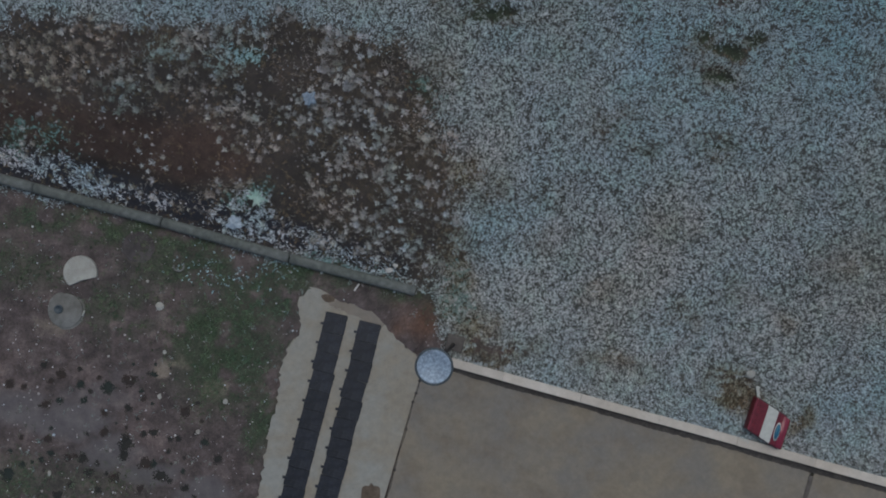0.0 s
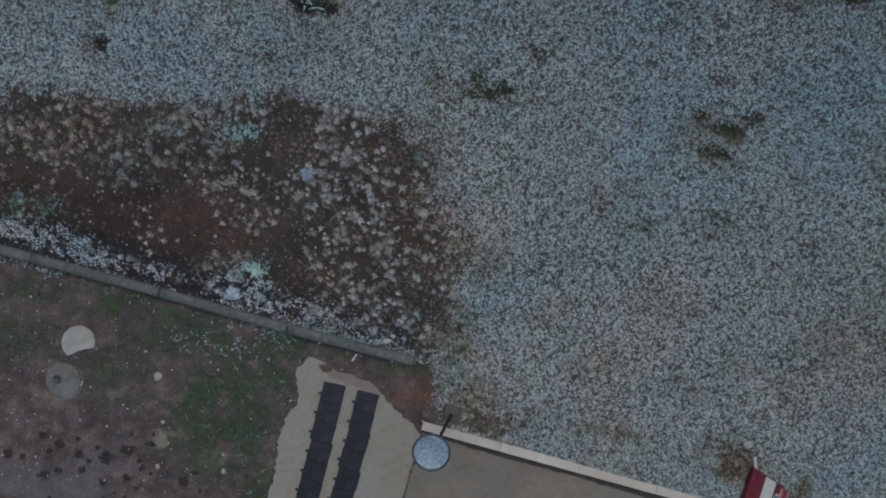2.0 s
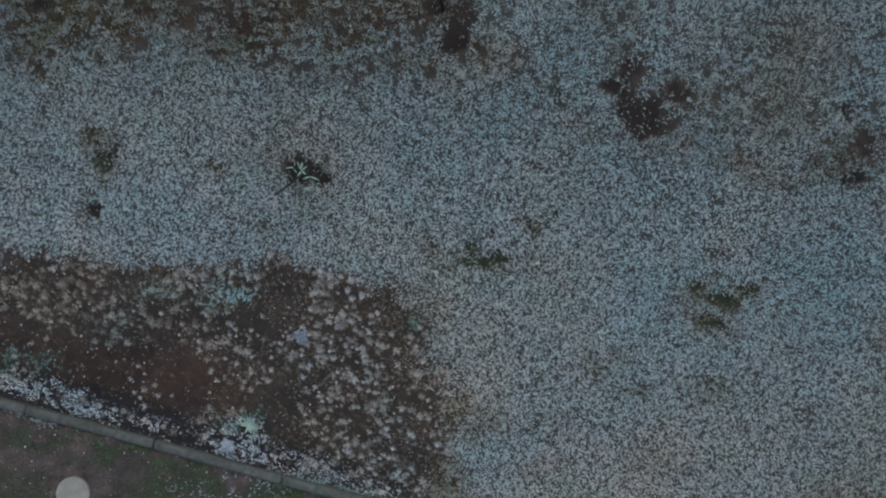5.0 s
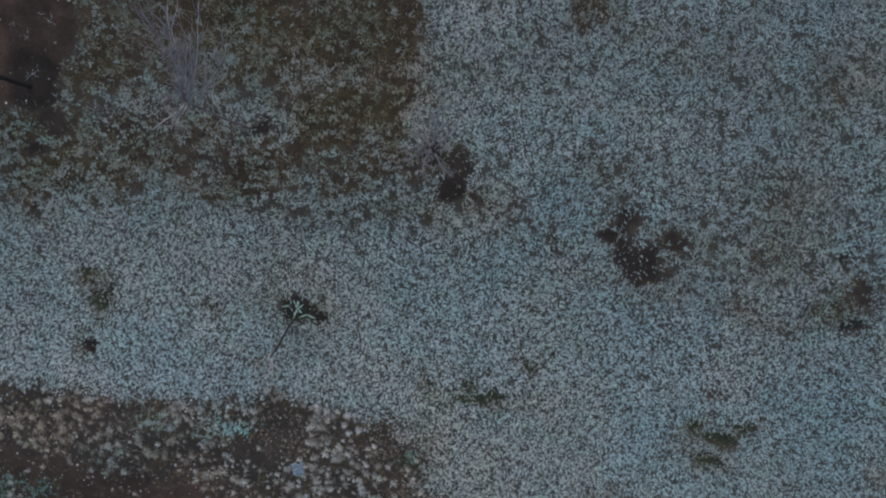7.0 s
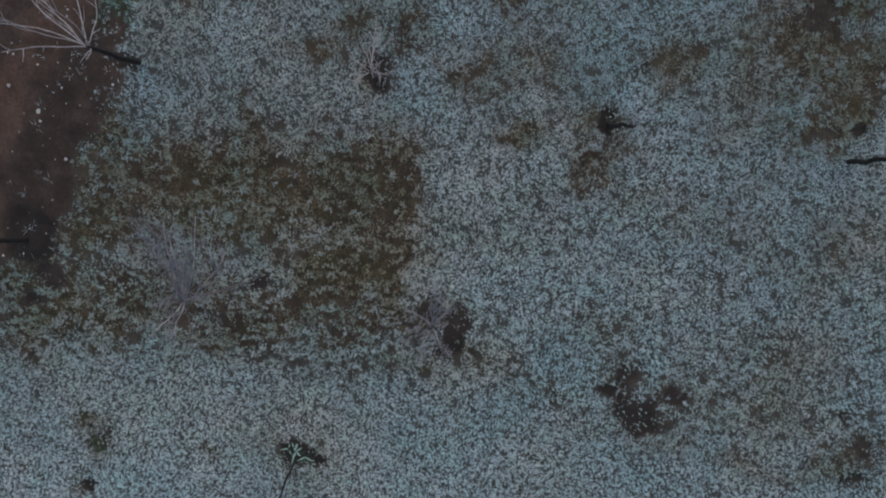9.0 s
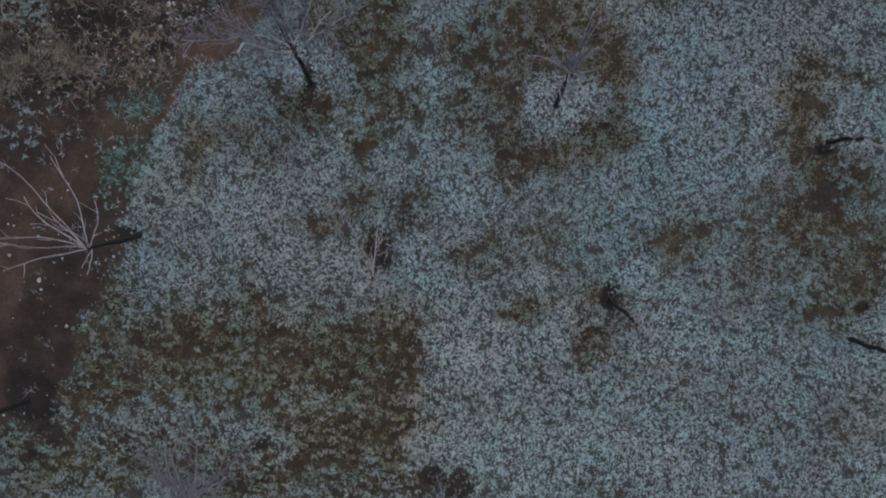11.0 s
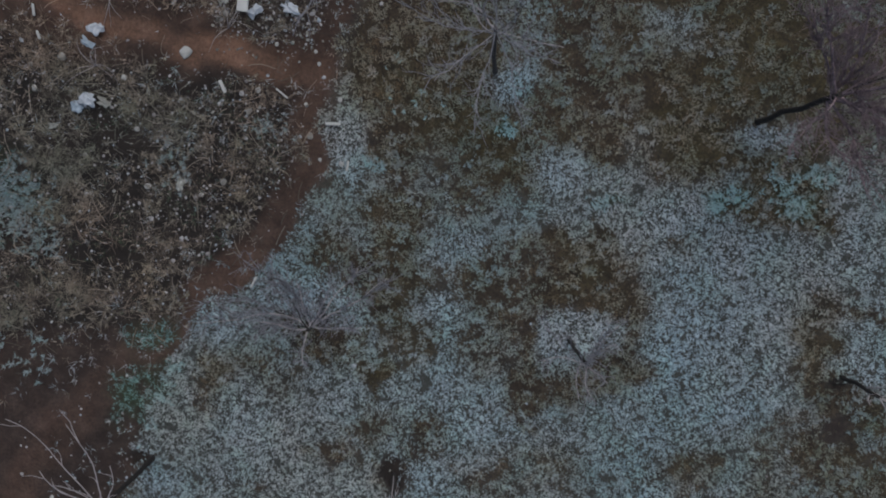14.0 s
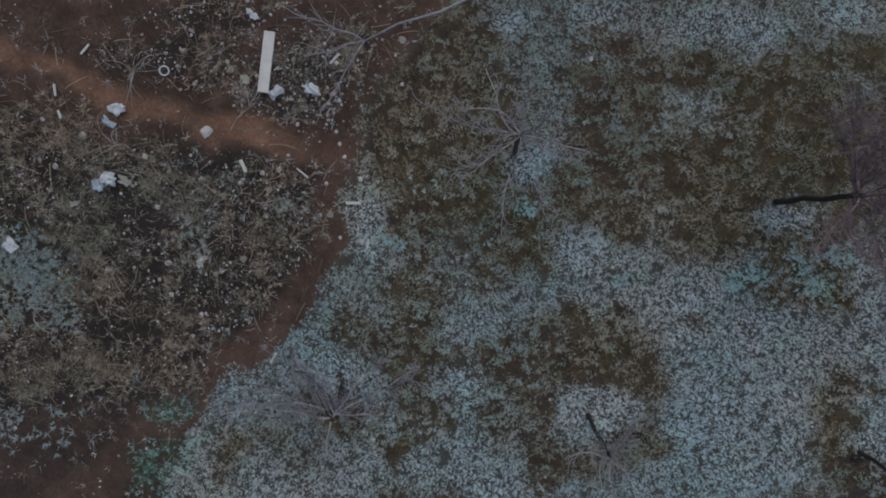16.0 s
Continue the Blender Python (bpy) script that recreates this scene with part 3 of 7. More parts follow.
WORN_TOP_LOW = [(5.03, 17.21, 0.88, 0.44, 0.8), (4.56, 16.21, 0.67, 0.33, 0.6), (-0.3, 17.6, 0.8, 0.7, 0.9), (0.1, 16.7, 0.7, 0.4, 0.8), (-0.2, 18.6, 0.7, 0.5, 0.85), (4.87, 15.4, 0.45, 0.22, 0.8), (4.27, 15.4, 0.3, 0.23, 0.7), (1.93, 17.21, 0.37, 0.3, 0.6), (1.84, 14.49, 0.77, 0.23, 0.8), (-0.55, 14.96, 0.46, 0.23, 0.6), (-0.95, 14.33, 0.39, 0.31, 0.7), (0.52, 17.29, 0.22, 0.22, 0.6), (-1.11, 17.82, 0.37, 0.59, 0.7), (-0.98, 16.34, 0.3, 0.23, 0.4), (5.05, 18.27, 0.44, 0.22, 0.6), (4.97, 16.3, 0.22, 0.22, 0.7)]
PALE_ORCHARD = [(1.92, 13.57, 0.47, 0.37, 1), (-0.11, 14.01, 0.31, 0.39, 0.595), (-1.52, 14.18, 0.39, 0.31, 0.56), (-2.15, 14.19, 0.39, 0.39, 0.42), (-2.97, 13.9, 0.32, 0.24, 0.56), (5.83, 13.27, 0.39, 0.23, 0.95), (3.75, 13.74, 0.85, 0.77, 0.42), (-2.72, 12.33, 0.65, 0.32, 0.35), (0.6, 12.47, 0.48, 0.4, 0.385), (2.93, 11.26, 0.32, 0.2, 0.525), (0.77, 10.18, 0.5, 0.25, 0.525), (3.55, 10.1, 0.25, 0.33, 0.42), (5.88, 9.94, 0.32, 0.16, 0.595), (-0.13, 11.67, 0.24, 0.32, 0.42), (-4.23, 11.27, 0.33, 0.33, 0.42), (4.26, 12.9, 0.47, 0.31, 0.35)]
PALE_UPPER = [(0.14, 14.83, 0.39, 0.31, 0.595), (0.06, 14.07, 0.39, 0.39, 0.595), (-1.6, 13.99, 0.63, 0.24, 0.42), (-1.22, 16.19, 0.2, 0.46, 0.95), (1.57, 15.94, 0.23, 0.23, 0.595), (3.09, 15.26, 0.45, 0.3, 0.455), (0.97, 16.96, 0.3, 0.15, 0.95), (4.31, 16.28, 0.41, 0.22, 1), (5.37, 15.46, 0.3, 0.37, 0.595), (-0.9, 13.44, 0.1, 0.24, 0.49), (-3.13, 13.76, 0.32, 0.24, 0.49), (3.67, 14.05, 0.46, 0.46, 0.455), (5.77, 13.19, 0.31, 0.23, 0.595), (3.99, 12.55, 0.55, 0.39, 0.42)]
PALE_TOP = [(4.27, 16.29, 0.45, 0.22, 1), (0.97, 17.07, 0.34, 0.19, 1), (0.6, 18.81, 0.29, 0.15, 0.85), (1.84, 18.87, 0.44, 0.22, 0.6), (3.81, 18.64, 0.37, 0.29, 0.75), (5.04, 18.84, 0.44, 0.29, 0.75), (3.37, 18.72, 0.73, 0.29, 0.6), (1.73, 15.87, 0.3, 0.23, 0.85), (3.02, 17.7, 0.37, 0.15, 0.6), (4.31, 16.27, 0.37, 0.13, 0.9), (-1.3, 15.97, 0.15, 0.3, 0.7), (0.3, 14.88, 0.38, 0.31, 0.5)]
PALE_SLOPE = [(0.71, 10.12, 0.33, 0.33, 0.49), (3.91, 9.91, 0.33, 0.25, 0.35), (0.2, 8.56, 0.22, 0.22, 0.42), (5.76, 9.93, 0.33, 0.12, 0.49), (3.05, 11.18, 0.2, 0.32, 0.42), (0.84, 4.62, 0.43, 0.21, 0.49), (3.37, 6.78, 0.2, 0.22, 0.56), (3.55, 7.28, 0.26, 0.26, 0.35), (1.21, 8.49, 1.2, 0.51, 0.55), (2.91, 8.42, 1.19, 0.51, 0.55), (4.49, 8.36, 1.01, 0.42, 0.45), (5.95, 4.41, 1.67, 0.65, 0.5), (3.95, 4.47, 1.41, 0.56, 0.45)]
RAW = [(1.02, -1.97, 0.48, 0.17, 0.75), (0.62, -1.80, 0.25, 0.14, 0.6), (-6.22, 9.22, 0.44, 0.53, 0.85), (-6.05, 8.67, 0.36, 0.27, 0.85), (-6.33, 8.24, 0.37, 0.18, 0.7), (-2.62, 8.52, 0.36, 0.24, 0.62), (3.13, 7.04, 0.23, 0.23, 1), (2.84, 6.83, 0.2, 0.14, 1), (3.26, 6.49, 0.36, 0.34, 1), (3.46, 6.18, 0.32, 0.18, 0.9), (3.8, 6.73, 0.22, 0.2, 1), (6.79, 5.8, 0.34, 0.25, 0.6), (0.09, 8.05, 0.22, 0.16, 0.7), (0.44, 8.08, 0.18, 0.14, 0.7), (0.35, 7.59, 0.25, 0.28, 0.8), (0.46, 7.95, 0.21, 0.33, 0.9), (0.29, 7.44, 0.25, 0.12, 0.8), (-0.33, 7.87, 0.16, 0.12, 0.8), (5.46, 12.28, 0.3, 0.35, 0.6), (5.74, 10.69, 0.19, 0.23, 0.5)]
DUG = [(-2.25, 5.6, 0.32, 0.29, 1), (-1.94, 5.41, 0.19, 0.17, 1), (6.46, 6.36, 0.07, 0.16, 0.9), (3.67, 4.97, 0.12, 0.09, 1), (0.98, 4.56, 0.09, 0.06, 1), (4.82, 4.16, 0.25, 0.09, 1), (4.71, 3.82, 0.07, 0.07, 1), (3.33, 7.24, 0.04, 0.04, 1), (3.64, 7.24, 0.04, 0.04, 1), (4.98, 3.73, 0.07, 0.06, 1), (-5.44, 5.86, 0.07, 0.21, 0.8), (-5.96, 4.94, 0.12, 0.14, 0.9), (6.71, 5.32, 0.29, 0.16, 0.7), (1.97, 6.66, 0.11, 0.05, 0.8), (2.66, 10.87, 0.15, 0.11, 1), (4.2, 10.42, 0.07, 0.05, 0.9)]
DUG_GRASS = [(4.48, 3.63, 0.19, 0.11, 0.7), (4.87, 3.38, 0.4, 0.12, 0.75), (5.28, 3.56, 0.21, 0.12, 0.7), (4.77, 2.96, 0.35, 0.14, 0.65), (0.89, 4.06, 0.58, 0.14, 0.6), (0.62, 4.33, 0.14, 0.15, 0.6), (1.6, 4.67, 0.21, 0.1, 0.7), (-5.84, 6.19, 0.15, 0.15, 0.6), (-5.65, 5.76, 0.19, 0.19, 0.75), (-3.68, 5.64, 0.15, 0.12, 0.65), (-3.06, 4.67, 0.29, 0.09, 0.5), (-0.07, 4.38, 0.12, 0.15, 0.6), (4.88, 1.83, 0.32, 0.08, 0.55), (3.57, 1.7, 0.26, 0.09, 0.5), (2.95, 2.22, 0.3, 0.1, 0.45)]
DUG_UP = [(-1.64, 14.04, 0.08, 0.17, 1), (3, 11.57, 0.14, 0.06, 1), (2.63, 10.85, 0.18, 0.19, 1), (-0.7, 11.59, 0.23, 0.28, 1), (1.8, 13.61, 0.09, 0.07, 1), (0.01, 8.09, 0.23, 0.23, 0.9), (5.61, 13.12, 0.14, 0.11, 0.8), (6.21, 10.73, 0.19, 0.11, 0.8), (-4.34, 11.77, 0.23, 0.13, 0.9), (-1.04, 14.36, 0.12, 0.06, 0.8), (-1.63, 13.92, 0.09, 0.16, 0.9), (4.3, 16.49, 0.27, 0.07, 0.9), (1.79, 13.5, 0.09, 0.07, 0.9), (1.19, 17.54, 0.06, 0.06, 0.6), (5.51, 12.93, 0.19, 0.08, 0.8)]
TEAL = [(3.82, 15.46, 0.21, 0.15, 1), (4.77, 15.73, 0.25, 0.19, 1), (4.68, 15.36, 0.18, 0.23, 0.8), (0.82, 16.38, 0.12, 0.11, 0.7), (-0.92, 16.04, 0.11, 0.11, 0.5), (0.93, 16.49, 0.15, 0.12, 1), (-0.56, 17.16, 0.12, 0.12, 0.32), (4.81, 15.74, 0.3, 0.13, 1), (3.9, 15.48, 0.26, 0.15, 0.9), (-0.3, 16.71, 0.3, 0.15, 0.16), (-4.31, 12.66, 0.24, 0.24, 1), (-3.9, 13.13, 0.16, 0.16, 0.6), (-3.91, 13.68, 0.19, 0.19, 0.8), (-3.52, 3.52, 0.28, 0.15, 1)]
GREEN = [(-0.3, 2.8, 0.30, 0.19, 0.3), (-4.3, -0.5, 0.65, 0.33, 0.8), (-3.6, 1.0, 0.33, 0.26, 0.7), (-6.0, -1.3, 0.65, 0.55, 0.5), (-4.1, -2.0, 0.87, 0.98, 0.9), (-2.4, -0.5, 0.76, 0.22, 0.7), (0.22, -0.95, 0.26, 0.55, 0.5), (-7.7, 2.1, 0.67, 0.26, 0.5), (-7.1, -4.5, 1.31, 0.44, 0.4), (2.33, 15.3, 0.22, 0.14, 0.6), (-4.1, 13.6, 0.32, 0.20, 0.9), (-4.3, 12.8, 0.37, 0.33, 1), (-6.0, 15.8, 0.48, 0.47, 0.6), (-4.4, 12.7, 0.33, 0.48, 0.8)]
RIME = [(-8.21, 1.75, 0.27, 0.15, 0.9), (-7.66, 1.64, 0.43, 0.19, 1), (-7.13, 1.45, 0.45, 0.19, 1), (-6.66, 1.2, 0.3, 0.17, 1), (-5.96, 1.02, 0.32, 0.13, 0.5), (-5.46, 0.93, 0.27, 0.13, 0.55), (-4.11, 0.61, 0.32, 0.24, 0.9), (-3.65, 0.72, 0.38, 0.38, 0.8), (-3.8, 0.33, 0.46, 0.16, 1), (-3.25, 0.23, 0.46, 0.22, 0.5), (-2.6, 0.12, 0.54, 0.22, 0.4), (-1.95, -0.1, 0.43, 0.13, 0.35), (-1.41, -0.26, 0.33, 0.11, 0.35), (-1.31, -0.43, 0.16, 0.09, 0.8)]
STRAW_HEAPS = [(-5.24, 14.32, 0.45, 0.28, 0.6), (-6.02, 14.0, 0.3, 0.25, 0.6), (-4.98, 17.47, 0.4, 0.3, 0.3), (-2.53, 15.98, 0.3, 0.3, 0.2), (-4.53, 17.28, 0.4, 0.08, 0.5), (-5.0, 16.1, 0.5, 0.35, 0.35), (-5.3, 15.3, 0.4, 0.3, 0.3), (-3.9, 16.7, 0.4, 0.25, 0.25)]
RUBBLE_GROUND = [(-2.2, 18.05, 0.75, 0.5, 1), (-3.4, 18.4, 0.7, 0.35, 0.7), (-4.3, 18.45, 0.6, 0.3, 0.5), (-1.5, 18.5, 0.6, 0.4, 0.5), (-3.2, 18.95, 0.9, 0.3, 0.6), (-1.9, 17.75, 0.5, 0.2, 0.6), (-2.2, 16.48, 0.3, 0.2, 0.5)]
SILT = [(-7.3, -3.35, 0.9, 0.35, 0.9), (-8.2, -3.1, 0.7, 0.4, 0.8), (-6.4, -3.9, 0.7, 0.3, 0.8), (-5.7, -4.35, 0.6, 0.25, 0.8), (-6.7, -2.9, 0.8, 0.3, 0.5), (-4.6, -4.75, 0.6, 0.25, 0.8), (-6.2, -2.45, 0.6, 0.25, 0.4)]
SAND = [(-5.27, -2.24, 0.28, 0.14, 0.9), (-4.35, -2.75, 0.35, 0.14, 0.8), (-7.45, -1.55, 0.45, 0.2, 0.5), (-5.9, -1.7, 0.4, 0.2, 0.3)]
YARD_GREEN = [(-1.7, -0.62, 0.6, 0.16, 0.7), (-0.8, -0.95, 0.5, 0.2, 0.6), (-0.2, -1.0, 0.4, 0.3, 0.5), (-7.6, 0.65, 0.9, 0.25, 0.7), (-6.2, 0.3, 0.9, 0.28, 0.8), (-5.0, 0.1, 0.6, 0.3, 0.8), (-8.7, -0.2, 0.5, 0.5, 0.5), (-3.4, -0.9, 0.9, 0.45, 0.9), (-5.0, -0.3, 0.9, 0.4, 0.7), (-4.3, -1.9, 0.9, 1.0, 1.0), (-6.2, -1.1, 0.8, 0.5, 0.5), (-3.5, -3.2, 0.4, 0.7, 0.8), (-2.7, -0.35, 0.7, 0.3, 0.9), (-8.0, -0.4, 0.6, 0.4, 0.4), (-8.2, -4.6, 0.6, 0.5, 0.5)]


COOL_WEEDS = [(-6.1, 15.45, 0.6, 0.55, 1), (-5.6, 15.1, 0.3, 0.3, 0.6), (-2.2, 16.45, 0.28, 0.16, 0.4), (-3.6, 16.0, 0.3, 0.25, 0.3), (-6.2, 13.4, 0.5, 0.3, 0.6)]


def land(x, y):
    """Height of the ground and what covers it."""
    u = 0.26 * x + 0.966 * y
    z = np.interp(u, RISE_AT, RISE)
    z = z + 0.13 * soft(x, -0.5, 0.5) * (1 - soft(u, -1.0, 0.2))
    z = z + 0.018 * (1 - soft(u, -1.2, -0.6))
    far = soft(np.hypot(x, y - 8), 30, 400)
    z = z + far * 12 * (cloud(x, y, 160, 5) - 0.5)
    wx, wy = x + 0.45 * (cloud(x, y, 0.55, 11) - 0.5), y + 0.45 * (cloud(x, y, 0.55, 21) - 0.5)
    stray = soft(np.abs(x) - 7.8, 0, 4.5)
    wx, wy = wx + 5.0 * stray * (cloud(x, y, 3.5, 201) - 0.5), wy + 5.0 * stray * (cloud(x, y, 3.5, 211) - 0.5)
    mound = soft(inside(wx, wy, MOUND) + 0.5 * (cloud(x, y, 0.35, 181) - 0.5), -0.12 - 0.25 * soft(x, -2.5, -0.8), 0.2 + 0.2 * soft(x, -2.5, -0.8))
    mound = mound * (1 - 0.6 * soft(spots(wx, wy, TONGUES), 0.2, 0.6))
    mound_bare = soft(inside(wx, wy, MOUND_BARE), -0.35, 0.25)
    upper = soft(inside(wx, wy, UPPER_SOIL), -0.12, 0.12)
    weedy = soft(inside(wx, wy, WEEDS), -0.3, 0.2) * upper
    weedy = np.maximum(weedy, 0.85 * upper * soft(spots(wx, wy, RUBBLE_GROUND), 0.15, 0.6))
    weedy = weedy * soft(x + 1.6 * (cloud(x, y, 0.9, 171) - 0.5), -10.6, -9.2)
    yard = soft(inside(wx, wy, YARD), -0.1, 0.12)
    trail = (1 - soft(along(wx, wy, TRAIL), 0.08, 0.24)) * (0.55 + 0.45 * soft(-x, 1.6, 2.6))
    trail = np.maximum(trail, 0.22 * (1 - soft(along(wx, wy, SIDE_TRAIL), 0.15, 0.45)))
    vx, vy = wx + 0.55 * (cloud(x, y, 0.32, 141) - 0.5), wy + 0.55 * (cloud(x, y, 0.32, 151) - 0.5)
    worn = spots(vx, vy, WORN_LOW + WORN_LOW_RIGHT + WORN_MID + WORN_MID_RIGHT)
    worn = np.maximum(worn, spots(vx, vy, WORN_SOIL_EDGE + WORN_SCRUB + WORN_SCRUB_UP + WORN_SLOPE))
    worn = np.maximum(worn, spots(vx, vy, WORN_ORCHARD + WORN_EAST + WORN_ORCHARD_RIGHT + WORN_ORCHARD_LOW))
    worn = np.maximum(worn, spots(vx, vy, WORN_UPPER + WORN_UPPER_LOW + WORN_TOP + WORN_TOP_LOW))
    trail = np.maximum(trail, 0.75 * spots(vx, vy, [(-0.35, -1.45, 0.42, 0.32, 1)]))
    worn = worn * (0.70 + 0.56 * cloud(x, y, 0.42, 103)) + 0.05 * soft(y, 7.5, 9) * (1 - soft(x, -0.5, 0.8)) + (0.26 - 0.20 * soft(x, 1.8, 3.2) * (1 - soft(y, 15, 16))) * (0.4 * soft(y, 10.6, 12.4) + 0.6 * soft(y, 12.8, 14.4)) + 0.20 * soft(y, 15.2, 16.6) - 0.12 * soft(x, 0.2, 1.2) * soft(y, 7.4, 8.4) * (1 - soft(y, 9.8, 10.8)) + 0.30 * (cloud(x, y, 1.1, 101) - 0.45)
    worn = np.clip(worn, 0, 1)
    worn = worn + 0.22 * soft(y, 10.2, 11.6) * (soft(worn, 0.14, 0.76) - worn)
    pale = spots(wx, wy, PALE_ORCHARD + PALE_UPPER + PALE_TOP + PALE_SLOPE)
    worn = worn * (1 - 0.8 * pale)
    green = np.maximum(spots(wx, wy, GREEN + TEAL), np.minimum(1, 1.3 * spots(wx, wy, YARD_GREEN)) * yard) * soft(cloud(x, y, 0.3, 31), 0.22, 0.5)
    soil = np.maximum(np.maximum(mound * (0.75 + 0.25 * mound_bare), upper), yard)
    hard = soft(inside(x, y, HARD), -0.02, 0.05)
    silt, sand = soft(spots(wx, wy, SILT), 0.15, 0.7) * yard, soft(spots(vx, vy, SAND), 0.2, 0.7) * yard
    sx, sy = x + 0.22 * (cloud(x, y, 0.2, 141) - 0.5), y + 0.22 * (cloud(x, y, 0.2, 151) - 0.5)
    deep = soft(spots(sx, sy, RAW) * (0.45 + 1.1 * cloud(x, y, 0.16, 111)), 0.22, 0.70) * (1 - 0.8 * pale)
    mark = soft(spots(sx, sy, DUG_GRASS) * (0.4 + 1.2 * cloud(x, y, 0.12, 117)), 0.2, 0.6)
    dug = soft(spots(sx, sy, DUG + DUG_GRASS + DUG_UP) * (0.5 + cloud(x, y, 0.12, 113)), 0.22, 0.72) * (1 - 0.85 * pale)
    bare = np.clip(np.maximum(soil, np.maximum(0.6 * soft(worn, 0.15, 1.0), np.maximum(deep, dug))), 0, 1)
    red = np.clip(np.maximum(np.maximum(mound * 0.55 + 0.3 * mound_bare, upper * (0.8 + 0.15 * soft(y, 15.5, 17.5))), np.maximum(trail, 0.5 * deep)), 0, 1)
    dark = np.clip(weedy * 0.95 * (1 - trail) + 0.46 * upper * (1 - soft(y, 15.5, 17.5)) * (1 - trail) + mound * (0.74 - 0.34 * mound_bare) + 0.85 * deep * soft(y, 0, 1) + dug, 0, 1)
    scrub = soft(worn, 0.05, 1.0) * (1 - np.maximum(soil, np.maximum(deep, dug)))
    scrub = np.maximum(scrub, 0.32 * mound * (1 - mound_bare) * soft(x, -4.0, -1.0) * soft(cloud(x, y, 0.4, 191), 0.3, 0.6))
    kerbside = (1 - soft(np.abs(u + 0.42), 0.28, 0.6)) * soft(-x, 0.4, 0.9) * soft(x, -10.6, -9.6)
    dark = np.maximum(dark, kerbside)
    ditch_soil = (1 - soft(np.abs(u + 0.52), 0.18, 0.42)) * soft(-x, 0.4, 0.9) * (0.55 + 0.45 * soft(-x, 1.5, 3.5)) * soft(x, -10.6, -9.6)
    dark = np.maximum(dark, 0.8 * soft(spots(wx, wy, RUBBLE_GROUND), 0.1, 0.8))
    # relief: tussocks, clods, the ditch behind the kerb, the worn path, the dug hollows
    rough = 0.5 + 0.5 * np.maximum(mound, weedy)
    z = z + (1 - far) * (1 - hard) * (rough * 0.11 * (cloud(x, y, 0.45, 41) - 0.5) + 0.16 * (cloud(x, y, 1.9, 51) - 0.5) * soft(u, -1, 1))
    z = z - 0.05 * trail - 0.08 * dug - 0.05 * deep
    ditch = np.abs(u - (-0.72)) / 0.13
    z = z - 0.05 * np.clip(1 - ditch, 0, 1) * (x < -0.6)
    z = np.where(hard > 0.3, np.minimum(z, -0.03), z)
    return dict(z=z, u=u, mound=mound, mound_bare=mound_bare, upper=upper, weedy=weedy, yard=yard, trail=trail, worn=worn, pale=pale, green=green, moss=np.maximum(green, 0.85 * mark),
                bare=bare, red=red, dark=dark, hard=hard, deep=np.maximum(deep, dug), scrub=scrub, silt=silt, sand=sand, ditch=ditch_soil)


def spread(low, high, step, reach):
    """Even lines from low to high, then wider and wider ones out to the horizon."""
    inner = np.arange(low, high + step / 2, step)
    out, d = [], step
    while sum(out) < reach:
        d *= 1.22
        out.append(d)
    tail = np.cumsum(out)
    return np.concatenate([(low - tail)[::-1], inner, inner[-1] + tail])


STEP = 0.055
gx, gy = spread(-10.6, 9.8, STEP, 2200), spread(-6.6, 21.4, STEP, 2200)
PX, PY = np.meshgrid(gx, gy)
L = land(PX, PY)
L["sward"] = np.maximum(soft(np.abs(PX) - np.interp(PY, [-6, 0, 8, 20], [9.4, 9.2, 8.6, 8.0]), -0.6, 0.9), soft(np.abs(PY - 7.8), 12.6, 13.6)) * (1 - np.maximum(np.maximum(L["mound"], L["upper"]), np.maximum(L["yard"], L["hard"])))


def pick(field, x, y):
    """A field of the land at points of the plan."""
    i = np.clip(np.searchsorted(gx, x) - 1, 0, len(gx) - 2)
    j = np.clip(np.searchsorted(gy, y) - 1, 0, len(gy) - 2)
    s, t = (x - gx[i]) / (gx[i + 1] - gx[i]), (y - gy[j]) / (gy[j + 1] - gy[j])
    f = L[field]
    return (f[j, i] * (1 - s) + f[j, i + 1] * s) * (1 - t) + (f[j + 1, i] * (1 - s) + f[j + 1, i + 1] * s) * t


def ground_z(x, y):
    return float(pick("z", np.array([x]), np.array([y]))[0])


def raw_mesh(name, verts, faces, material, attributes, smooth_faces=False):
    """A mesh straight from arrays; faces all have the same number of corners."""
    me = bpy.data.meshes.new(name)
    me.vertices.add(len(verts))
    me.vertices.foreach_set("co", np.ascontiguousarray(verts, np.float32).ravel())
    n = faces.shape[1]
    me.loops.add(faces.size)
    me.loops.foreach_set("vertex_index", np.ascontiguousarray(faces, np.int32).ravel())
    me.polygons.add(len(faces))
    me.polygons.foreach_set("loop_start", np.arange(0, faces.size, n, dtype=np.int32))
    if smooth_faces:
        me.polygons.foreach_set("use_smooth", np.ones(len(faces), bool))
    me.update(calc_edges=True)
    for key, values in attributes.items():
        a = me.attributes.new(key, "FLOAT", "POINT")
        a.data.foreach_set("value", np.ascontiguousarray(values, np.float32).ravel())
    me.materials.append(material)
    return new(name, me)


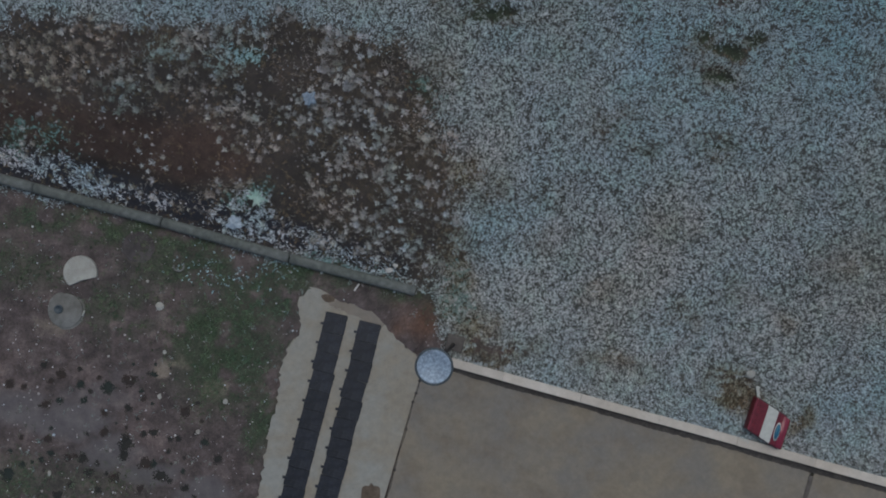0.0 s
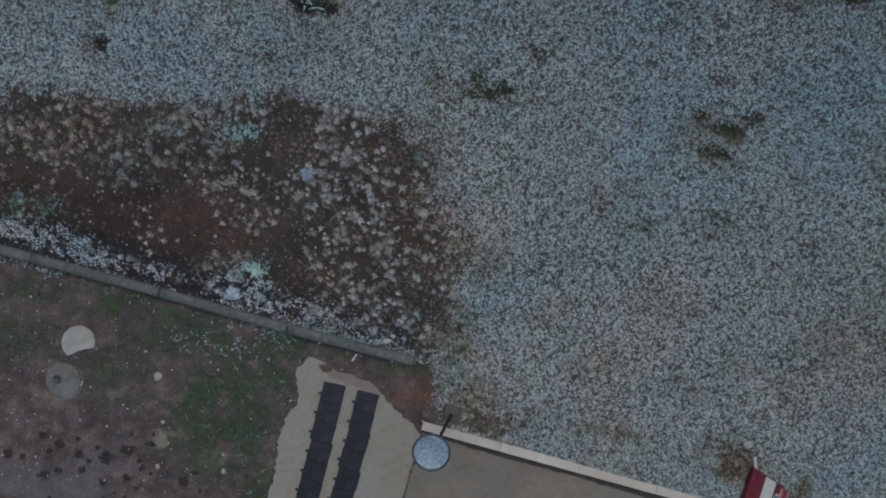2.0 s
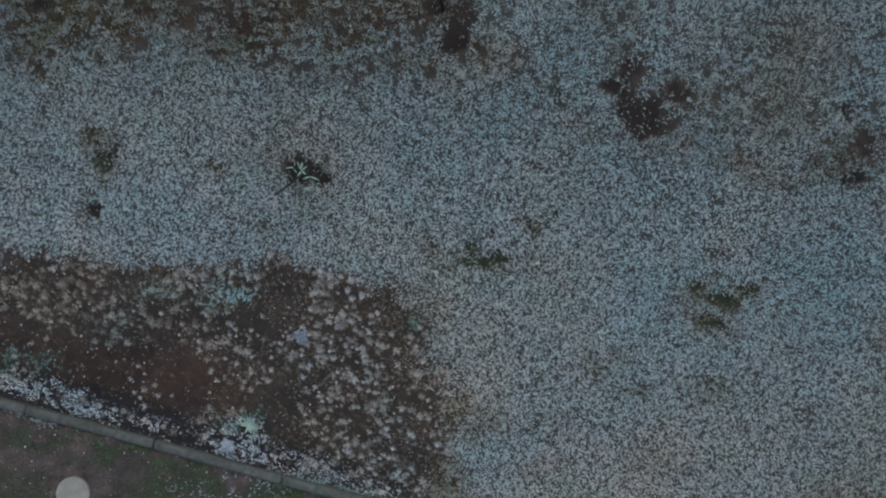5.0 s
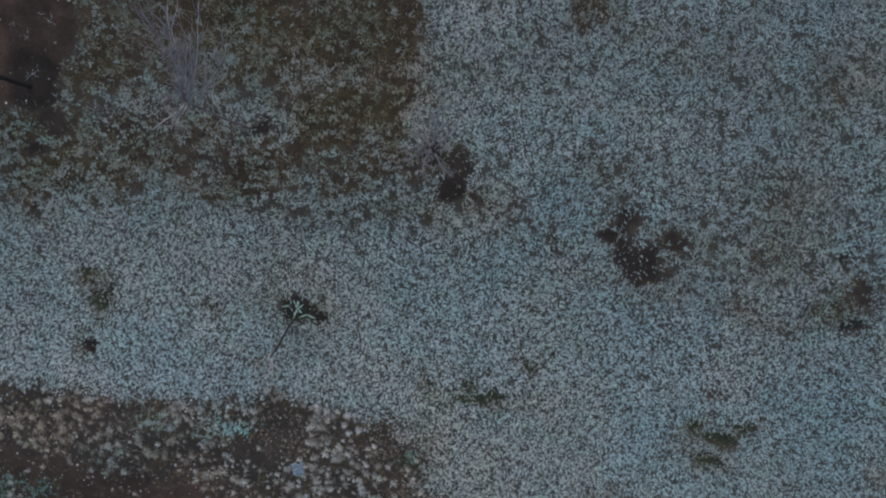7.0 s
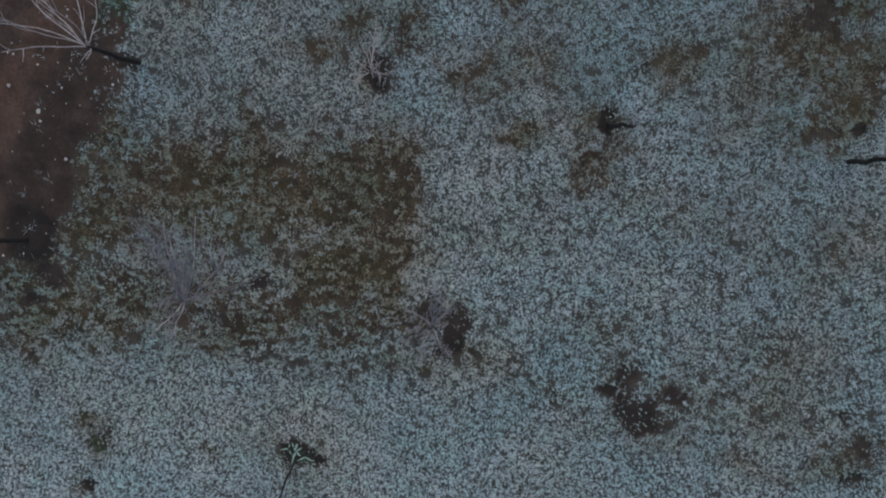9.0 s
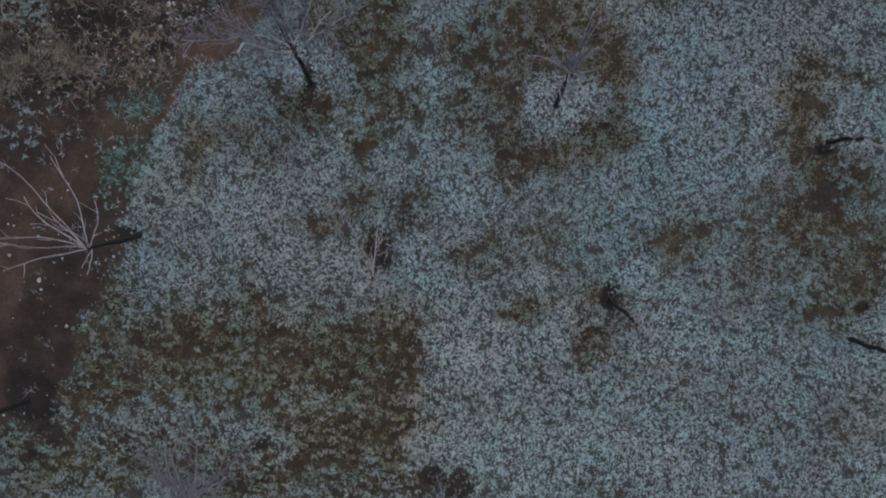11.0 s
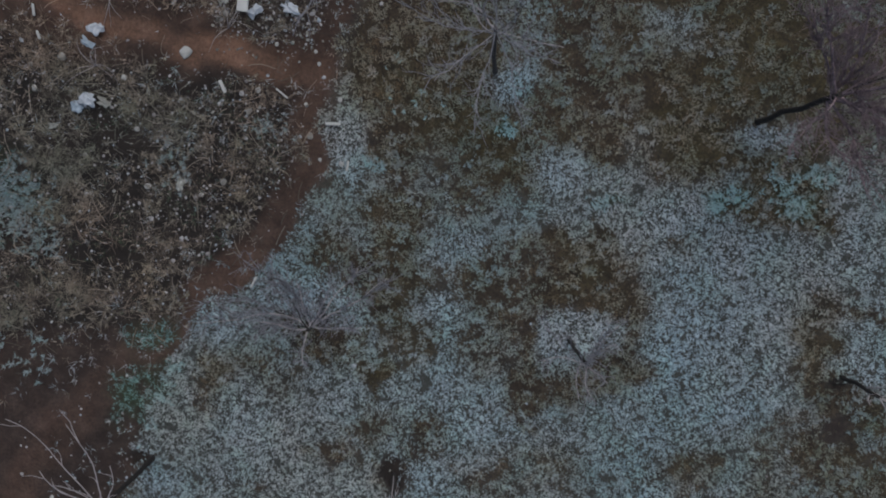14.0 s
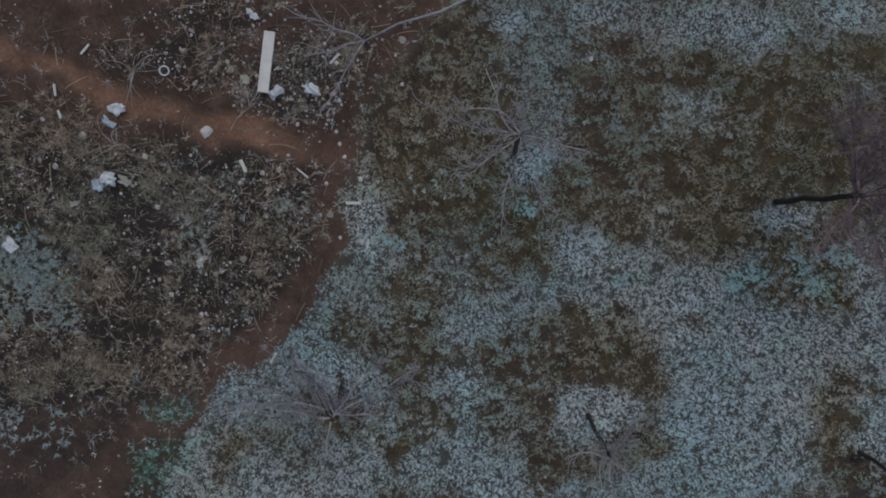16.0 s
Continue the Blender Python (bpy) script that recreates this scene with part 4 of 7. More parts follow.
ni, nj = len(gx), len(gy)
corner = (np.arange(nj - 1)[:, None] * ni + np.arange(ni - 1)[None, :]).ravel()
quads = np.stack([corner, corner + 1, corner + 1 + ni, corner + ni], 1)
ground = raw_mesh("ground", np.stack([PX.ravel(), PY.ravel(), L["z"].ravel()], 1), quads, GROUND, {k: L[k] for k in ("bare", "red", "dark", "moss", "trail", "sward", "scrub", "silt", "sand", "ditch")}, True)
tagged(ground, "sloping winter ground of bare reddish earth and withered turf", "ground", kind="structure")


# ---- grass and weeds ----
def clumps(name, label, category, x, y, blades, length, width, lean, tone, green, rime, material, lift=0.0, seed=1, dry=None, comb=0.0):
    """Tufts at points of the plan: rosettes of bent pointed blades; comb: the share that lies up or down the slope."""
    r = np.random.RandomState(seed)
    n = len(x)
    k = np.repeat(np.arange(n), blades)
    m = len(k)
    size = (length[0] + (length[1] - length[0]) * r.rand(n))[k] * (0.55 + 0.7 * r.rand(m))
    turn = r.rand(m) * 2 * np.pi
    if comb:
        laid = np.pi * (0.5 + (r.rand(n) < 0.42)[k]) + 0.5 * r.randn(m)
        turn = np.where(r.rand(m) < comb, laid, turn)
    tip = np.radians(lean[0] + (lean[1] - lean[0]) * r.rand(m))
    spread_r = 0.30 * size * r.rand(m)
    bx, by = x[k] + np.cos(turn) * spread_r, y[k] + np.sin(turn) * spread_r
    bz = pick("z", bx, by) - 0.006 + lift
    half = 0.5 * (width[0] + (width[1] - width[0]) * r.rand(m))
    tx, ty, tz = bx + np.cos(turn) * np.sin(tip) * size, by + np.sin(turn) * np.sin(tip) * size, bz + np.cos(tip) * size
    sx, sy = -np.sin(turn) * half, np.cos(turn) * half
    twist = (r.rand(m) - 0.5) * half * 1.2
    v = np.empty((m, 3, 3))
    v[:, 0], v[:, 1], v[:, 2] = np.stack([bx - sx, by - sy, bz], 1), np.stack([bx + sx, by + sy, bz + twist], 1), np.stack([tx, ty, tz], 1)
    att = {"tone": np.repeat(tone[k], 3), "green": np.repeat(green[k], 3), "rime": np.repeat(rime[k], 3)}
    if dry is not None:
        att["dry"] = np.repeat(dry[k], 3)
    ob = raw_mesh(name, v.reshape(-1, 3), np.arange(m * 3).reshape(-1, 3), material, att)
    return tagged(ob, label, category, kind="stuff")


def scatter(per_metre, seed, low=(-10.4, -5.6), high=(10.4, 21.2)):
    r = np.random.RandomState(seed)
    n = int(per_metre * (high[0] - low[0]) * (high[1] - low[1]))
    return low[0] + r.rand(n) * (high[0] - low[0]), low[1] + r.rand(n) * (high[1] - low[1]), r.rand(n), r.rand(n)


def zeros(x):
    return np.zeros(len(x))


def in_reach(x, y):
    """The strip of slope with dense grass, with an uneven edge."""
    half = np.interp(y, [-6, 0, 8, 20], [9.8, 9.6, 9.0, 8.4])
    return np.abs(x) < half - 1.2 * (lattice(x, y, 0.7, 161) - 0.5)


def meadow():
    x, y, a, tone = scatter(1120, 3)
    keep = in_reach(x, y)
    x, y, a, tone = x[keep], y[keep], a[keep], tone[keep]
    g = {k: pick(k, x, y) for k in ("mound", "upper", "yard", "worn", "pale", "green", "hard", "deep", "trail")}
    worn, pale = g["worn"], g["pale"]
    up = soft(y + 0.12 * x, 5.3, 7.3)
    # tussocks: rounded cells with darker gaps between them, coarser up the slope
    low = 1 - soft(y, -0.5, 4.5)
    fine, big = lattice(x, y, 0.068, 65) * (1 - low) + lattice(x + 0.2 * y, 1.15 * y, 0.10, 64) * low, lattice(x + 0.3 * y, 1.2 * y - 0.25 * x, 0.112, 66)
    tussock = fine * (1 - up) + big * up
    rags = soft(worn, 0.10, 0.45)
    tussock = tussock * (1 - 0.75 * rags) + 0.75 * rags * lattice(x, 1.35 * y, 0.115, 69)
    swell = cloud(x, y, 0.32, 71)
    open_soil = np.maximum(np.maximum(g["mound"], g["upper"]), np.maximum(g["yard"], 0.92 * g["deep"]))
    cover = (1 - open_soil) * (1 - soft(g["hard"], 0.1, 0.4))
    thin = 0.01 - 0.04 * low + 0.12 * up + 0.04 * soft(y, 5.8, 6.6) * (1 - soft(y, 8.5, 9.5)) + 0.22 * worn - 0.10 * pale
    grown = a < cover * soft(tussock + 0.10 * (swell - 0.5), thin - 0.10 + 0.06 * rags, thin + 0.16)
    brown = 0.55 * lattice(x, y, 0.13, 67) + 0.15 * swell + 0.30 * np.random.RandomState(5).rand(len(x)) < 0.10 + 0.03 * up + 0.34 * worn - 0.10 * pale
    # low tussock values darken tone, painting shade into the gaps between tufts
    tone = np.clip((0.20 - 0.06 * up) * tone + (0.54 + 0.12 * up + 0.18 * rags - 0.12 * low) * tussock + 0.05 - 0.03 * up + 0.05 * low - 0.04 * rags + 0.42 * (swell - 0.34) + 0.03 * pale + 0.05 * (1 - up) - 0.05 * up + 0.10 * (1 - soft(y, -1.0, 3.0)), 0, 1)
    dry = np.clip(1.05 * worn + 0.10 * soft(y, 9.5, 12.5) + 0.35 * (cloud(x, y, 1.5, 73) - 0.5) * up - 0.5 * pale - 0.6 * g["green"] + 0.20 * (1 - soft(y, -1.0, 3.0)), 0, 1)
    cool = 0.16 * soft(y + 0.4 * x, 1.0, 4.5) * (1 - 0.65 * soft(y, 8.0, 10.5)) + 0.16 * (cloud(x, y, 1.3, 75) - 0.5)
    ring = 0.12 * spots(x, y, [(1.86, 13.58, 0.55, 0.52, 1), (-1.9, 14.0, 0.7, 0.4, 0.7), (5.85, 13.3, 0.5, 0.3, 0.6), (-2.0, 14.25, 0.8, 0.3, 0.5)])
    f, o = grown & ~brown, grown & brown
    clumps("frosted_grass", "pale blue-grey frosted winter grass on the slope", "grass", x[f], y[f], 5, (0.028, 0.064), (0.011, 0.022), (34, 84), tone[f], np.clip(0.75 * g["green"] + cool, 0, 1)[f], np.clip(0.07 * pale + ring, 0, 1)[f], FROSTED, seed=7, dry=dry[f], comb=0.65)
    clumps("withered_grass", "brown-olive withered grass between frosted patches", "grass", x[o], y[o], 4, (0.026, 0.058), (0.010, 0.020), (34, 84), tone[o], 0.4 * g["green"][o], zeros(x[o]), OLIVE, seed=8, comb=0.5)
    scrub_tufts()
    lush = (a < 0.5 * g["green"]) & (g["yard"] < 0.5) & (g["upper"] < 0.5) & (g["hard"] < 0.1)
    bank = (y < 4.2) & (np.hypot(x + 3.52, y - 3.52) > 0.5)
    low, high = lush & bank, lush & ~bank
    clumps("green_bank_weeds", "low blue-green weeds on the earth bank", "weeds", x[low], y[low], 6, (0.03, 0.06), (0.012, 0.022), (40, 85), 0.7 * tone[low], 0.7 * np.ones(low.sum()), zeros(x[low]), FRESH, lift=0.01, seed=9)
    clumps("blue_green_seedlings", "patches of fresh blue-green seedlings in the frosted grass", "weeds", x[high], y[high], 6, (0.03, 0.07), (0.014, 0.026), (40, 85), 0.20 + 0.5 * tone[high], 0.46 * np.ones(high.sum()), zeros(x[high]), FROSTED, lift=0.015, seed=9)


def scrub_tufts():
    """Ragged arched tufts of frosted grass on the brown scrub, each a short row of small rosettes."""
    x, y, a, tone = scatter(52, 91)
    g = {k: pick(k, x, y) for k in ("mound", "upper", "yard", "worn", "pale", "deep", "hard", "green")}
    bare = np.maximum(np.maximum(g["mound"], g["upper"]), np.maximum(g["yard"], g["deep"]))
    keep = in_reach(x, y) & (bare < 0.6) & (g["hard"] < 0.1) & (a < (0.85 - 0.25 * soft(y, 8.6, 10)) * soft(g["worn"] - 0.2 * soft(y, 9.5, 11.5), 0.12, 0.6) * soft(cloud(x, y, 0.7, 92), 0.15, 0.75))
    x, y, tone, worn = x[keep], y[keep], tone[keep], g["worn"][keep]
    r, n, each = np.random.RandomState(93), keep.sum(), 11
    wide, arch, tilt = 0.035 + 0.055 * r.rand(n), r.uniform(-0.02, 0.05, n), r.uniform(-0.35, 0.35, n)
    s = r.uniform(-1, 1, (n, each))
    tx = x[:, None] + wide[:, None] * s
    ty = y[:, None] + tilt[:, None] * wide[:, None] * s - arch[:, None] * s * s + 0.018 * r.randn(n, each)
    shade = np.clip((tone * 0.62 + 0.10 - 0.16 * soft(y, 8.3, 9.6))[:, None] + 0.32 * r.rand(n, each), 0, 1).ravel()
    dry = np.repeat(np.clip(0.85 * worn - 0.25 * r.rand(n), 0, 1), each)
    clumps("scrub_tufts", "pale grey-green ragged tufts scattered over brown scrub", "grass", tx.ravel(), ty.ravel(), 4, (0.018, 0.046), (0.010, 0.018), (20, 80), shade, zeros(shade), zeros(shade), FROSTED, lift=0.012, seed=10, dry=dry, comb=0.5)


def outer_grass():
    """Coarser, sparser grass on the slope beyond the corridor."""
    x, y, a, tone = scatter(150, 6, (-17, -9), (19, 27))
    g = {k: pick(k, x, y) for k in ("mound", "upper", "yard", "hard", "sward")}
    keep = (a < g["sward"] * (1 - soft(np.hypot(x - 1, (y - 9)), 15, 19))) & (g["hard"] < 0.1)
    keep &= (y > -4.6) | (x > 9)
    keep &= 0.26 * x + 0.966 * y > -2.2
    brown = lattice(x, y, 0.5, 68) * 0.6 + 0.4 * tone < 0.3
    f, o = keep & ~brown, keep & brown
    clumps("outer_frosted_grass", "pale frosted grass further out on the slope", "grass", x[f], y[f], 6, (0.05, 0.11), (0.018, 0.034), (36, 84), 0.68 * tone[f], zeros(x[f]), zeros(x[f]), FROSTED, seed=11)
    clumps("outer_withered_grass", "brownish withered grass further out on the slope", "grass", x[o], y[o], 6, (0.05, 0.10), (0.016, 0.032), (36, 84), tone[o], zeros(x[o]), zeros(x[o]), OLIVE, seed=12)


def mound_tufts():
    x, y, a, tone = scatter(105, 13, (-11.8, -1.2), (0.6, 4.8))
    g = {k: pick(k, x, y) for k in ("mound", "mound_bare", "green", "u")}
    herd = cloud(x, y, 0.7, 81)
    keep = (a < (0.40 + 0.30 * spots(x, y, [(-5.6, 3.5, 1.6, 0.45, 1), (-8.0, 3.5, 1.4, 0.5, 0.8), (-2.0, 2.6, 1.2, 0.8, 0.8), (-1.6, 1.0, 1.5, 0.8, 1)])) * (1 - 0.85 * g["mound_bare"]) * soft(herd, 0.34, 0.56)) & (g["mound"] > 0.5) & (g["u"] > -0.55)
    clumps("bleached_tufts", "pale bleached tufts of dry grass on the earth bank", "grass", x[keep], y[keep], 52, (0.028, 0.100), (0.010, 0.020), (15, 82), np.clip(0.95 * tone[keep] ** 1.2 + 0.08, 0, 1), g["green"][keep] * 0.7, np.clip(0.22 * soft(x[keep] + 0.5 * y[keep], -3.2, -0.5) * (0.3 + tone[keep]) + 0.3 * (a[keep] < 0.05), 0, 1), STRAW, seed=14)
    x, y, a, tone = scatter(420, 15, (-11.8, -1.2), (0.6, 4.8))
    g = {k: pick(k, x, y) for k in ("mound", "mound_bare", "green", "u")}
    herd = cloud(x, y, 0.5, 83)
    keep = (a < (0.45 + 0.3 * soft(x, -3, -1)) * (1 - 0.8 * g["mound_bare"]) * soft(herd, 0.34, 0.60)) & (g["mound"] > 0.45) & (g["u"] > -0.5)
    clumps("bleached_grass", "thin pale grass between the tufts of the earth bank", "grass", x[keep], y[keep], 6, (0.022, 0.055), (0.009, 0.017), (25, 86), tone[keep] * 0.8, g["green"][keep] * 0.8, 0.4 * (a[keep] < 0.02), STRAW, seed=16)
    x, y, a, tone = scatter(130, 17, (-11.8, -1.2), (0.6, 4.8))
    g = {k: pick(k, x, y) for k in ("mound", "mound_bare", "green")}
    keep = (a < 0.6 * (1 - 0.6 * g["mound_bare"])) & (g["mound"] > 0.4)
    clumps("low_bank_weeds", "low dark olive weeds between the tufts", "weeds", x[keep], y[keep], 10, (0.035, 0.08), (0.008, 0.016), (40, 88), tone[keep], g["green"][keep], zeros(x[keep]), OLIVE, seed=18)


def ditch_frost():
    """Whitish-blue frosted weeds along the uphill edge of the kerb."""
    x, y, a, tone = scatter(1500, 23, (-10.4, -1.4), (0.2, 2.6))
    u = 0.26 * x + 0.966 * y
    keep = (a < 1.9 * spots(x, y, RIME) * soft(cloud(x, y, 0.10, 131), 0.33, 0.55)) & (u > -0.80)
    clumps("frosted_ditch_weeds", "whitish-blue rime-covered weeds behind the concrete kerb", "weeds", x[keep], y[keep], 8, (0.016, 0.040), (0.010, 0.019), (25, 85), tone[keep], zeros(x[keep]), np.clip(0.35 + 1.0 * tone[keep], 0, 1), FROSTED, seed=24)


def yard_weeds():
    x, y, a, tone = scatter(520, 27, (-10.4, -6.4), (0.6, 1.9))
    g = {k: pick(k, x, y) for k in ("yard", "green", "hard")}
    keep = (a < (0.028 + 0.95 * g["green"]) * soft(cloud(x, y, 0.22, 91), 0.2, 0.55)) & (g["yard"] > 0.35) & (g["hard"] < 0.1)
    clumps("yard_weeds", "short green weeds and moss on the yard earth", "weeds", x[keep], y[keep], 8, (0.03, 0.075), (0.012, 0.024), (35, 88), np.clip(1.6 * tone[keep] * lattice(x, y, 0.13, 92)[keep], 0, 1), g["green"][keep] * 0.8, 0.2 * (a[keep] < 0.02), YARD_LEAF, seed=28)


def yard_seedlings():
    """Frosted bluish seedlings below the kerb."""
    x, y, a, tone = scatter(420, 29, (-6.4, -1.6), (-1.8, 0.4))
    want = spots(x, y, [(-4.33, -0.44, 0.5, 0.28, 0.8), (-3.15, -0.35, 0.5, 0.15, 0.5), (-3.7, -0.65, 0.4, 0.2, 0.5), (-5.0, -0.3, 0.3, 0.15, 0.3)]) * soft(cloud(x, y, 0.14, 93), 0.36, 0.6)
    keep = (a < want) & (0.26 * x + 0.966 * y < -1.02)
    clumps("frosted_seedlings", "frosted blue-green seedlings below the kerb", "weeds", x[keep], y[keep], 6, (0.015, 0.04), (0.010, 0.018), (30, 85), tone[keep], 0.5 * np.ones(keep.sum()), 0.25 * tone[keep], FROSTED, lift=0.01, seed=30)


def upper_weeds():
    x, y, a, tone = scatter(560, 33, (-10.2, 8.4), (0.8, 21.2))
    g = {k: pick(k, x, y) for k in ("weedy", "upper", "green", "trail")}
    herd = cloud(x, y, 0.35, 95)
    keep = (g["upper"] > 0.5) & (a < (0.07 * soft(y, 11.5, 13.5) + 0.012 + 0.34 * g["weedy"]) * (1 - 0.9 * g["trail"]) * soft(herd, 0.25, 0.6))
    clumps("rubbish_ground_weeds", "tangled dark dead weeds with straw-coloured blades", "weeds", x[keep], y[keep], 7, (0.05, 0.14), (0.005, 0.011), (50, 89), np.clip(2.1 * lattice(x, y, 0.16, 99)[keep] * tone[keep] ** 1.3, 0, 1), g["green"][keep], 0.5 * (a[keep] < 0.03), STEMS, seed=34)
    lump = cloud(x, y, 0.55, 121)
    keep = (g["upper"] > 0.5) & (a < 0.55 * g["weedy"] * (1 - g["trail"]) * soft(lump, 0.46, 0.60))
    clumps("matted_straw", "matted beige dead grass on the rubbish ground", "grass", x[keep], y[keep], 7, (0.03, 0.08), (0.008, 0.015), (45, 88), tone[keep] ** 1.5, zeros(x[keep]), zeros(x[keep]), DEAD, lift=0.01, seed=35)
    keep = (g["upper"] > 0.5) & (a < 0.2 * g["weedy"] * (1 - g["trail"]) * (1 - soft(lump, 0.34, 0.46)))
    clumps("dark_weeds", "low dark green weeds on the rubbish ground", "weeds", x[keep], y[keep], 7, (0.03, 0.07), (0.010, 0.020), (30, 85), 0.5 * tone[keep], zeros(x[keep]), 0.25 * (a[keep] < 0.05), FRESH, seed=37)
    keep = (g["green"] > 0.2) & (a < g["green"]) & (g["upper"] > 0.3)
    clumps("green_seedlings", "patches of fresh blue-green seedlings on bare earth", "weeds", x[keep], y[keep], 7, (0.03, 0.06), (0.010, 0.020), (35, 85), tone[keep], np.ones(keep.sum()), zeros(x[keep]), FRESH, seed=36)
    edge = inside(x, y, UPPER_SOIL)
    keep = (edge > -0.1) & (y > 11.2) & (a < 0.34 * (1 - soft(edge, 0.0, 1.0)) * soft(cloud(x, y, 0.3, 93), 0.42, 0.62)) & (g["trail"] < 0.15)
    clumps("edge_tufts", "scattered frosted tufts along the edge of bare earth", "grass", x[keep], y[keep], 7, (0.02, 0.05), (0.010, 0.018), (35, 85), tone[keep], 0.15 * tone[keep], zeros(x[keep]), FROSTED, seed=40, dry=0.4 * tone[keep])
    keep = (spots(x, y, STRAW_HEAPS) > 1.4 * a) & (g["upper"] > 0.5)
    clumps("straw_tufts", "beige dry grass heaps on the dark earth", "grass", x[keep], y[keep], 12, (0.10, 0.20), (0.005, 0.010), (40, 88), 0.5 * tone[keep] + 0.3, zeros(x[keep]), zeros(x[keep]), DEAD, seed=38)
    keep = (1.2 * spots(x, y, COOL_WEEDS) * soft(cloud(x, y, 0.3, 97), 0.2, 0.5) > a) & (g["trail"] < 0.3)
    clumps("cool_grey_weeds", "dull blue-green weeds in a patch on the rubbish ground", "weeds", x[keep], y[keep], 7, (0.03, 0.07), (0.012, 0.022), (35, 85), 0.16 * tone[keep], 0.3 * tone[keep], zeros(x[keep]), FROSTED, lift=0.015, seed=39, dry=0.2 + 0.3 * tone[keep])


def dead_stalks():
    """Long thin dead stalks lying about on the rubbish ground."""
    r = np.random.RandomState(43)
    n = 2600
    x, y = -6.9 + 6.6 * r.rand(n), 13.4 + 6.8 * r.rand(n)
    keep = (pick("weedy", x, y) + 0.25 * pick("upper", x, y) * (1 - pick("trail", x, y))) > r.rand(n)
    x, y = x[keep], y[keep]
    n = len(x)
    turn, size = r.rand(n) * 2 * np.pi, 0.10 + 0.36 * r.rand(n) ** 2
    bend = (r.rand(n) - 0.5) * 1.4
    steps = 5
    s = np.linspace(0, 1, steps)[None, :]
    ang = turn[:, None] + bend[:, None] * s
    cx = x[:, None] + np.cumsum(np.cos(ang), 1) * size[:, None] / steps
    cy = y[:, None] + np.cumsum(np.sin(ang), 1) * size[:, None] / steps
    cz = pick("z", cx.ravel(), cy.ravel()).reshape(cx.shape) + 0.03 + 0.05 * np.sin(np.pi * s) * r.rand(n)[:, None]
    half = (0.0025 + 0.003 * r.rand(n))[:, None]
    ox, oy = -np.sin(ang) * half, np.cos(ang) * half
    ring = np.stack([np.stack([cx - ox, cy - oy, cz], 2), np.stack([cx, cy, cz + half * 1.6], 2), np.stack([cx + ox, cy + oy, cz], 2)], 2)
    verts = ring.reshape(-1, 3)
    base = (np.arange(n)[:, None] * steps + np.arange(steps - 1)[None, :]).ravel() * 3
    faces = np.concatenate([np.stack([base + k, base + k + 1, base + k + 4, base + k + 3], 1) for k in (0, 1)])
    tone = np.repeat(r.rand(n) ** 1.5, steps * 3)
    ob = raw_mesh("dead_stalks", verts, faces, STEMS, {"tone": tone, "green": 0 * tone, "rime": 0 * tone})
    tagged(ob, "thin grey-brown dead weed stalks lying on the ground", "stalks", kind="stuff")


def pebble_field():
    """Small pale stones and crumbs, too many to count."""
    r = np.random.RandomState(47)
    x, y, a, tone = scatter(190, 48)
    g = {k: pick(k, x, y) for k in ("weedy", "upper", "mound", "yard", "hard", "trail")}
    want = (0.34 + 0.34 * soft(x, -4.6, -3.0)) * g["weedy"] + 0.05 * g["upper"] + 0.12 * g["mound"] + 0.10 * g["yard"] + 0.004 + 0.9 * spots(x, y, RUBBLE_GROUND)
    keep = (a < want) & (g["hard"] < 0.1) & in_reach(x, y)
    x, y = x[keep], y[keep]
    n = len(x)
    size = 0.008 + 0.018 * r.rand(n) ** 3
    size = size * np.where(r.rand(n) < 0.1, 1.7, 1.0)
    shape = np.array([(1, 0, 0), (0.3, 0.9, 0), (-0.8, 0.5, 0), (-0.7, -0.7, 0), (0.4, -0.9, 0), (0.1, 0.05, 0.8)])
    turn = r.rand(n) * 2 * np.pi
    sx = shape[None, :, 0] * (0.7 + 0.6 * r.rand(n, 6))
    sy = shape[None, :, 1] * (0.6 + 0.5 * r.rand(n, 6))
    c, s = np.cos(turn)[:, None], np.sin(turn)[:, None]
    z = pick("z", x, y) + 0.012
    v = np.stack([x[:, None] + size[:, None] * (c * sx - s * sy), y[:, None] + size[:, None] * (s * sx + c * sy), z[:, None] + size[:, None] * shape[None, :, 2] - 0.01 * (shape[None, :, 2] == 0)], 2)
    fan = np.array([(0, 1, 5), (1, 2, 5), (2, 3, 5), (3, 4, 5), (4, 0, 5)])
    faces = (np.arange(n)[:, None, None] * 6 + fan[None]).reshape(-1, 3)
    ob = raw_mesh("pebbles", v.reshape(-1, 3), faces, CRUMBS, {})
    tagged(ob, "small pale stones and crumbs strewn over the earth", "pebbles", kind="stuff")


meadow()
outer_grass()
mound_tufts()
ditch_frost()
yard_weeds()
yard_seedlings()
upper_weeds()
dead_stalks()
pebble_field()


# ---- patio, pad, wall and kerb ----
HOME = pose(-0.34, -1.98, 0, 0, 0, -15.4)


def ragged(points, step, amount, seed):
    """An outline with a broken, crumbling edge."""
    r = random.Random(seed)
    out = []
    for (ax, ay), (bx, by) in zip(points, points[1:]):
        n = max(1, int(math.hypot(bx - ax, by - ay) / step))
        for i in range(n):
            s = i / n
            j = amount if 0 < i else amount * 0.3
            out.append((ax + (bx - ax) * s + r.uniform(-j, j), ay + (by - ay) * s + r.uniform(-j, j)))
    return out + [points[-1]]


